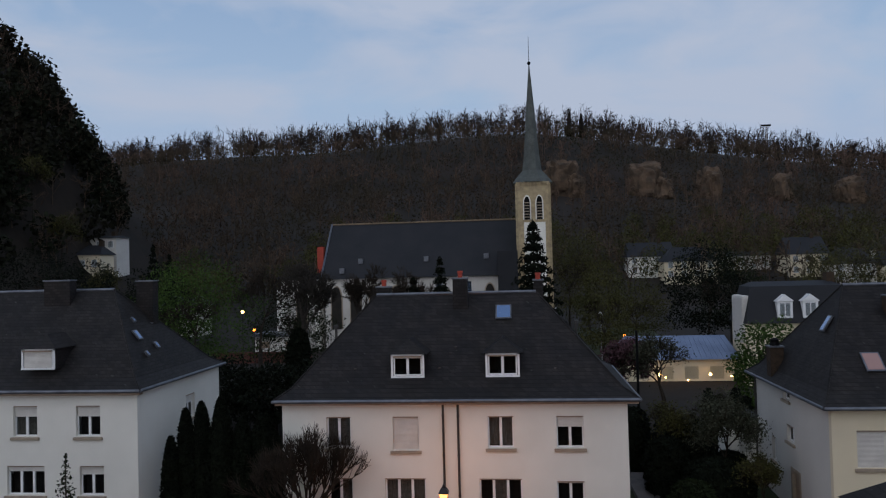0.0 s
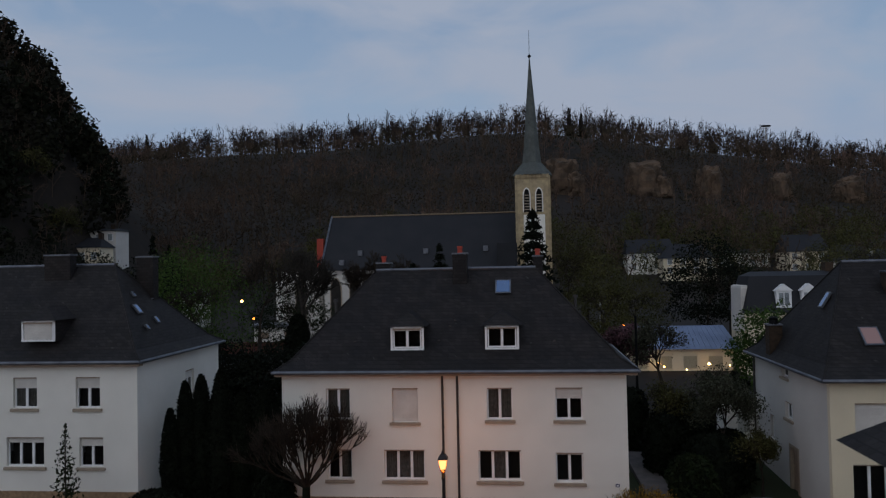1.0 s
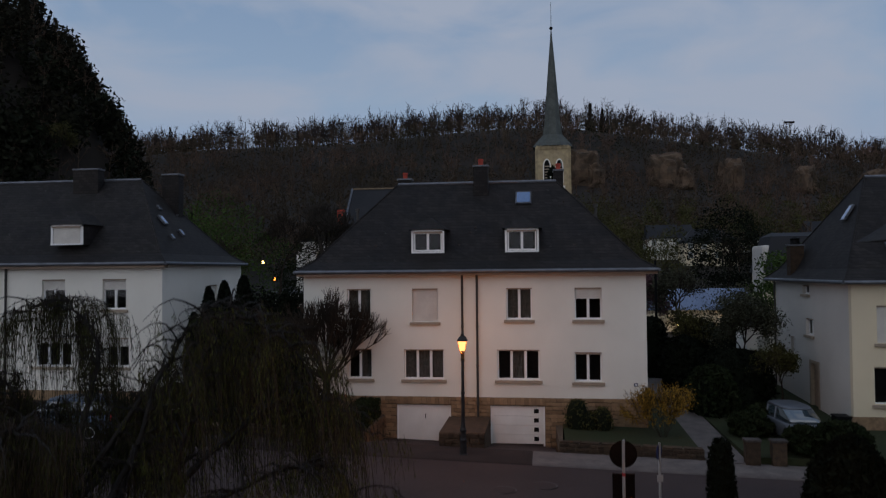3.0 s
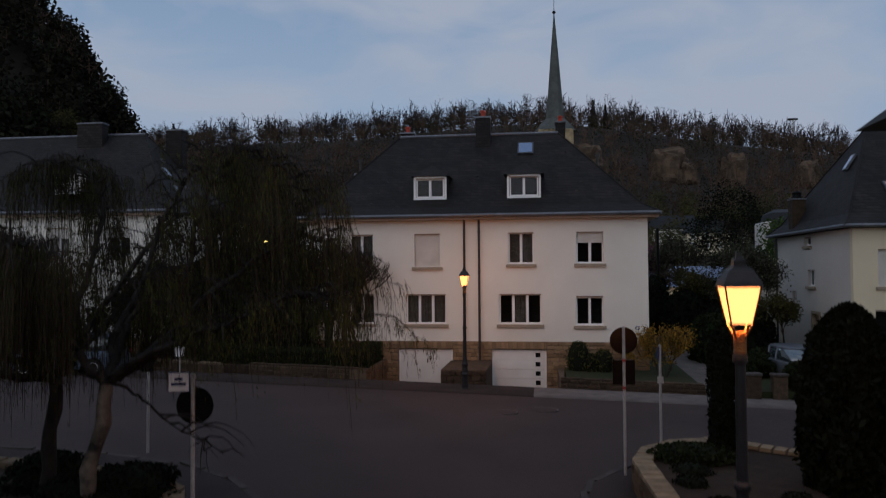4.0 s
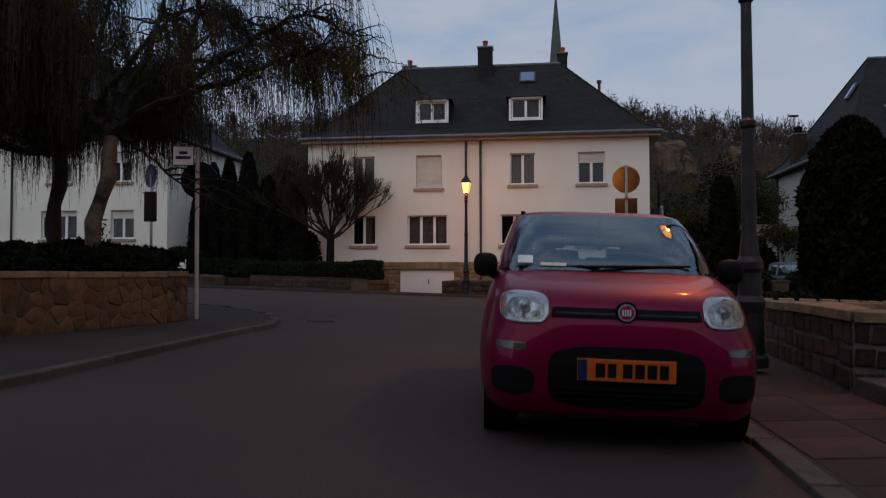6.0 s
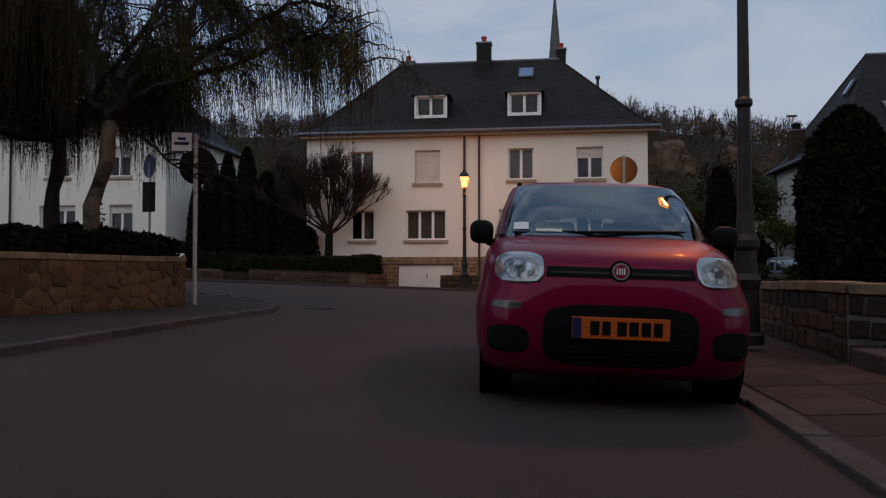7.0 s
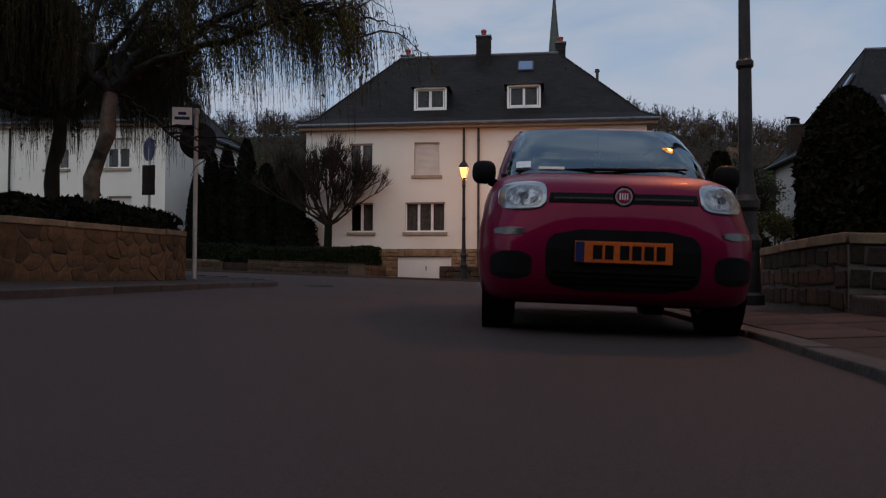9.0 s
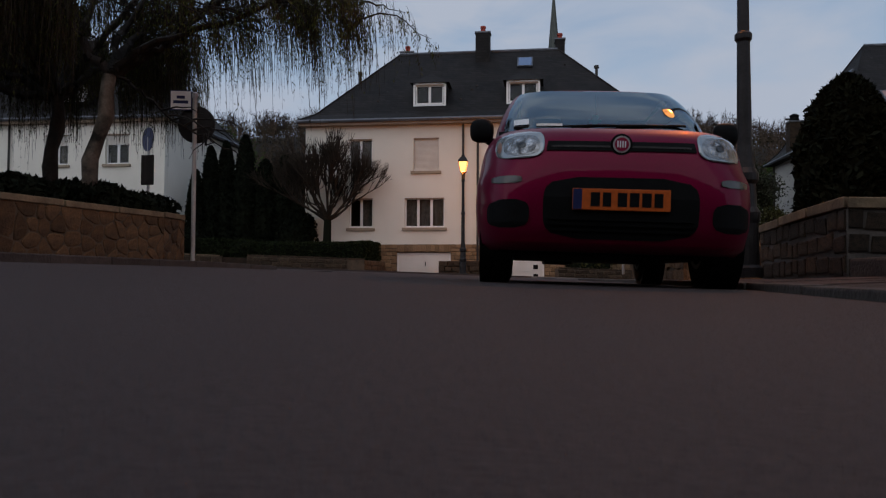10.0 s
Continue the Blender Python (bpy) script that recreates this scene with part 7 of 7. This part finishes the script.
# ---- wooded slopes ----
def wood(name, X, Y, H, mat, label, limbs=9, twigs=70, fine=0.07, bare=0.36):
    """Many bare trees as one stretch of wood: trunks, limbs to a domed crown, and sprays of fine twigs."""
    n = len(X)
    base = np.stack([X, Y, land(X, Y) - 0.5], 1)
    up = np.array([0, 0, 1.0])
    top = base + up * (H * 0.82)[:, None] + RNG.normal(0, 0.35, (n, 3)) * np.array([1, 1, 0])
    M_ = [sticks(base, top, H * 0.013, H * 0.004)]
    wide = H * RNG.uniform(0.26, 0.42, n)
    d = unit(RNG.normal(size=(n, limbs, 3)) + up * 0.35)
    size = np.stack([wide, wide, H * (0.5 - bare / 2)], 1)
    mid = base + up * (H * (0.5 + bare / 2))[:, None]
    e = mid[:, None] + d * size[:, None] * RNG.uniform(0.7, 0.95, (n, limbs))[..., None]
    s = base[:, None] + (top - base)[:, None] * RNG.uniform(bare * 0.8, 0.85, (n, limbs))[..., None]
    s[..., 2] = np.minimum(s[..., 2], e[..., 2] - 0.04 * H[:, None])
    M_.append(sticks(s.reshape(-1, 3), e.reshape(-1, 3), fine * 1.1, fine * 0.5))
    k = RNG.integers(0, limbs, (n, twigs))
    i = np.arange(n)[:, None]
    f = RNG.uniform(0.35, 1.0, (n, twigs))[..., None]
    p = s[i, k] + (e[i, k] - s[i, k]) * f
    d = unit(unit(e[i, k] - s[i, k]) * 0.6 + RNG.normal(size=(n, twigs, 3)) * 0.7 + up * 0.25)
    q = p + d * (H[:, None] * RNG.uniform(0.06, 0.16, (n, twigs)))[..., None]
    w = unit(np.cross(d, RNG.normal(size=d.shape))) * fine
    v = np.stack([p - w, p + w, q + w * 0.3, q - w * 0.3], 2).reshape(-1, 3)
    M_.append((v, np.arange(len(v)).reshape(-1, 4)))
    v, f = merge(*M_)
    tagged(np_mesh(name, v, f, mat), label, "wood", kind="stuff")


def scatter(n, x0, x1, y0, y1):
    return RNG.uniform(x0, x1, n), RNG.uniform(y0, y1, n)


OUTCROPS = ((16, 300, 13, 17), (49, 304, 14, 16), (74, 304, 9, 14), (101, 306, 7, 12), (126, 306, 10, 12), (21, 297, 7, 11), (55, 300, 7, 10))


def clear(X, Y):
    """Ground that no outcrop takes up and that the spur leaves free."""
    ok = (X > edge(Y) + 3) | (Y > 300)
    for x, y, w, h in OUTCROPS:
        ok &= ~((np.abs(X * y / Y - x) < w * 0.42) & (Y > y - 34) & (Y < y + 6))
    return ok


X, Y = scatter(900, -340, 340, 418, 450)
wood("wood_crest", X, Y, RNG.uniform(11.0, 21.0, 900), TWIG3, "leafless beech wood along the skyline", 10, 90, 0.11, 0.2)
X, Y = scatter(2900, -300, 300, 172, 428)
keep = clear(X, Y)
X, Y = X[keep], Y[keep]
wood("wood_slope", X, Y, RNG.uniform(8, 12.5, len(X)), TWIG2, "brown leafless wood on the valley side", 6, 56, 0.10, 0.2)
X, Y = scatter(900, -240, -84, 105, 260)
keep = X < edge(Y) - 2
X, Y = X[keep], Y[keep]
wood("wood_spur", X, Y, RNG.uniform(7, 11, len(X)), TWIG2, "dark bare wood on the steep spur", 7, 55, 0.06, 0.15)
# evergreens and scrub in the wood
c = []
for x, y, h in zip(RNG.uniform(-190, -84, 560), RNG.uniform(112, 225, 560), RNG.uniform(6.0, 11.5, 560)):
    if x > edge(y) - 3:
        continue
    m_ = 210
    d = unit(RNG.normal(size=(m_, 3)))
    rr = RNG.uniform(0.55, 1.0, m_) * (1 + 0.22 * np.sin(d[:, 0] * 5 + x) * np.sin(d[:, 2] * 6 + y))
    c.append(np.array([x, y, float(land(x, y)) + h * 0.52]) + d * rr[:, None] * np.array([h * 0.40, h * 0.40, h * 0.48]))
c = np.concatenate(c)
v, f = leaf_cloud(c, 0.55, 0.6)
tagged(np_mesh("evergreen_wood", v, f, LEAF_S), "dark evergreens covering the steep spur", "wood", kind="stuff")
X, Y = scatter(10500, -300, 300, 168, 448)
keep = clear(X, Y)
X, Y = X[keep], Y[keep]
n = len(X)
c = np.stack([X, Y, land(X, Y)], 1)
c = np.repeat(c, 12, 0) + RNG.normal(0, 1.0, (n * 12, 3)) * np.array([1.8, 1.8, 1.6]) + np.array([0, 0, 2.2])
v, f = leaf_cloud(c, 0.45, 0.5)
tagged(np_mesh("scrub", v, f, LEAF_R), "brown undergrowth and saplings on the slope", "undergrowth", kind="stuff")
X, Y = scatter(170, -60, 150, 168, 240)
X[:14], Y[:14] = RNG.uniform(-92, -66, 14), RNG.uniform(150, 172, 14)
c = np.repeat(np.stack([X, Y, land(X, Y)], 1), 300, 0)
d = unit(RNG.normal(size=c.shape))
c = c + d * RNG.uniform(0.5, 1, (len(c), 1)) * np.array([3.0, 3.0, 4.0]) + np.array([0, 0, 5.5])
v, f = leaf_cloud(c, 0.28, 0.5)
tagged(np_mesh("budding_trees", v, f, LEAF_O), "olive-green budding trees at the foot of the slope", "wood", kind="stuff")
for x, y, h, r in ((29, 446, 20, 3.6), (36, 446, 18, 3.6), (-238, 440, 17, 5), (-230, 442, 20, 4.5), (-222, 444, 14, 4), (-216, 444, 12, 4), (146, 446, 15, 4), (92, 446, 13, 4), (110, 446, 12, 4), (205, 446, 13, 5), (212, 444, 12, 5), (168, 446, 12, 4)):
    conifer("pine", x, y, vz(x, y), h, r, "dark pine on the skyline", 700, None, 1.1)
for x, y, h, r in ((-54, 106, 17, 2.3), (-51.5, 106, 15.5, 2.0)):
    conifer("spruce", x, y, vz(x, y), h, r, "dark spruce among the valley gardens", 1500, None, 0.5)
# limestone outcrops
for x, y, w, h in OUTCROPS:
    bm = bmesh.new()
    bmesh.ops.create_icosphere(bm, subdivisions=4, radius=1.0)
    for v_ in bm.verts:
        q = v_.co.copy()
        k = 1 + 0.35 * noise.noise(q * 1.3 + Vector((x, y, 0))) + 0.22 * noise.noise(q * 4 + Vector((y, x, 0))) + 0.10 * noise.noise(Vector((q.x * 9, q.y * 9, q.z * 3 + x)))
        v_.co = Vector((math.copysign(abs(q.x) ** 0.7, q.x) * w / 2 * k, q.y * 7 * k, math.copysign(abs(q.z) ** 0.6, q.z) * h / 2 * k))
    th = part("rock_outcrop", bm, ROCK)
    th.location = (x, y, vz(x, y) + h * 0.25)
    tagged(th, "pale limestone outcrop in the wooded slope", "rock", "limestone outcrops")
th = thing("floodlight_mast", 142, 452, 73.5, "tall floodlight mast above the trees", "mast")
part("pole", tube((0, 0, 0), (0, 0, 17), 0.35, 0.25, 6), GALV, th)
part("head", box(-2.6, 2.6, -0.4, 0.4, 16.6, 17.6, 0.1), DARK, th)

# ---- single stones of the walls ----
def rubble_face(own, p0, p1, base, height, mat, size=0.24, gap=0.016, proud=0.02, seed=3):
    """Random rubble: irregular many-sided stones that fill the face from p0 to p1."""
    rng = np.random.default_rng(seed)
    (x0, y0), (x1, y1) = p0, p1
    n = math.hypot(x1 - x0, y1 - y0)
    a = math.atan2(y1 - y0, x1 - x0)
    nx, nz = max(1, round(n / size)), max(1, round(height / (size * 0.8)))
    seeds = []
    for i in range(nx):
        for j in range(nz):
            if rng.uniform() < 0.16:
                continue
            seeds.append(((i + 0.5 + 0.5 * (j % 2) - 0.25 + rng.uniform(-0.42, 0.42)) * n / nx, (j + 0.5 + rng.uniform(-0.38, 0.38)) * height / nz))
    for k, (cx, cz) in enumerate(seeds):
        poly = [(0.0, 0.0), (n, 0.0), (n, height), (0.0, height)]
        for m, (ox, oz) in enumerate(seeds):
            dx, dz = ox - cx, oz - cz
            dd = math.hypot(dx, dz)
            if m == k or dd > size * 4 or dd < 1e-6:
                continue
            ux, uz = dx / dd, dz / dd
            lim = dd / 2 - gap / 2
            out = []
            for (ax, az), (bx, bz) in zip(poly, poly[1:] + poly[:1]):
                da, db = (ax - cx) * ux + (az - cz) * uz - lim, (bx - cx) * ux + (bz - cz) * uz - lim
                if da <= 0:
                    out.append((ax, az))
                if da * db < 0:
                    t = da / (da - db)
                    out.append((ax + (bx - ax) * t, az + (bz - az) * t))
            poly = out
        if len(poly) < 3:
            continue
        mx, mz = sum(p[0] for p in poly) / len(poly), sum(p[1] for p in poly) / len(poly)
        # worn corners: each corner is cut once
        worn = []
        for (ax, az), (bx, bz) in zip(poly, poly[1:] + poly[:1]):
            worn += [(ax + (bx - ax) * 0.2, az + (bz - az) * 0.2), (ax + (bx - ax) * 0.8, az + (bz - az) * 0.8)]
        out = proud * rng.uniform(0.3, 1.2)
        bm = bmesh.new()
        back = [bm.verts.new((px - mx, 0.02, pz - mz)) for px, pz in worn]
        mid = [bm.verts.new((px - mx, -out * 0.35, pz - mz)) for px, pz in worn]
        top = [bm.verts.new(((px - mx) * 0.86, -out, (pz - mz) * 0.86)) for px, pz in worn]
        for lo, hi in ((back, mid), (mid, top)):
            for i in range(len(worn)):
                j = (i + 1) % len(worn)
                bm.faces.new((lo[i], lo[j], hi[j], hi[i]))
        bm.faces.new(top)
        st = part("stone", bm, mat, own)
        wx, wy = x0 + math.cos(a) * mx, y0 + math.sin(a) * mx
        st.matrix_world = pose(wx, wy, float(base(wx, wy)) + mz, 0, 0, math.degrees(a))


rubble_face(WEST_WALL, LW[0], LW[1], wall_foot, 0.72, STONE_B, 0.27, seed=11)
for k in range(1, 6):
    rubble_face(WEST_WALL, LW[k], LW[k + 1], wall_foot, 0.72, STONE_B, 0.23, seed=20 + k)
# worn slabs of the east pavement, the lamp's red light partly in their colour
slab_kinds = []
for k in range(4):
    slab_kinds.append(mesh_of("paving_slab", box(-0.2475, 0.2475, -0.2475, 0.2475, -0.04, 0.0, 0.004), PAVER))
for i in range(2):
    for j in range(15):
        px, py = 2.06 + 0.5 * i, 0.6 + 0.5 * j
        if py > 5.7 and px > 2.4:
            continue
        ob = new("paving_slab", slab_kinds[(i * 3 + j) % 4])
        ob.parent = pav_r
        ob.matrix_world = pose(px - 0.02 * (py - 4), py, float(g(px, py)) + 0.052 + 0.07 * (px - 1.95) + random.uniform(-0.003, 0.003), 0, -2.5, 1.2)
for a, b in zip(RW[:7], RW[1:8]):
    lay_stones(EAST_WALL, a, b, pave, 0.56, ST_B, 0.185, 0.36, 0.22, limit=60)
for a, b in zip(NW, NW[1:]):
    lay_stones(NEAR_WALL, a, b, near_foot, 0.54, ST_N, 0.18, 0.30, 0.28, limit=80, deep=0.035, joint=0.03)
lay_stones(GW_W, GW[0], GW[1], lambda x, y: g(x, 30) - 0.05, 0.52, ST_G, 0.17, 0.32, 0.3)
lay_stones(GW_W, GW[2], GW[3], lambda x, y: g(x, 30) - 0.5, 0.98, ST_B, 0.19, 0.34, 0.25)
lay_stones(GW_E, GE[1], GE[2], lambda x, y: g(x, 30) - 0.05, 0.45, ST_G, 0.17, 0.36, 0.3)
lay_stones(GW_N, (-18, 30.2), GL[1], lambda x, y: g(x, 30) - 0.05, 0.48, ST_G, 0.2, 0.4, 0.3)
for a, b, z0, z1 in ((HX0, gar[0][0], -0.4, STONE_TOP), (gar[0][1], gar[1][0], -0.9, STONE_TOP), (gar[1][1], HX1, -0.8, STONE_TOP), (gar[0][0], gar[0][1], 1.20, STONE_TOP), (gar[1][0], gar[1][1], 1.20, STONE_TOP)):
    lay_stones(house, (a, HY), (b, HY), lambda x, y, z0=z0: z0, z1 - z0, ST_T, 0.18 if z1 - z0 > 1 else 0.36, 0.30 if z1 - z0 > 1 else 0.2, 0.15, deep=0.06, joint=0.016)
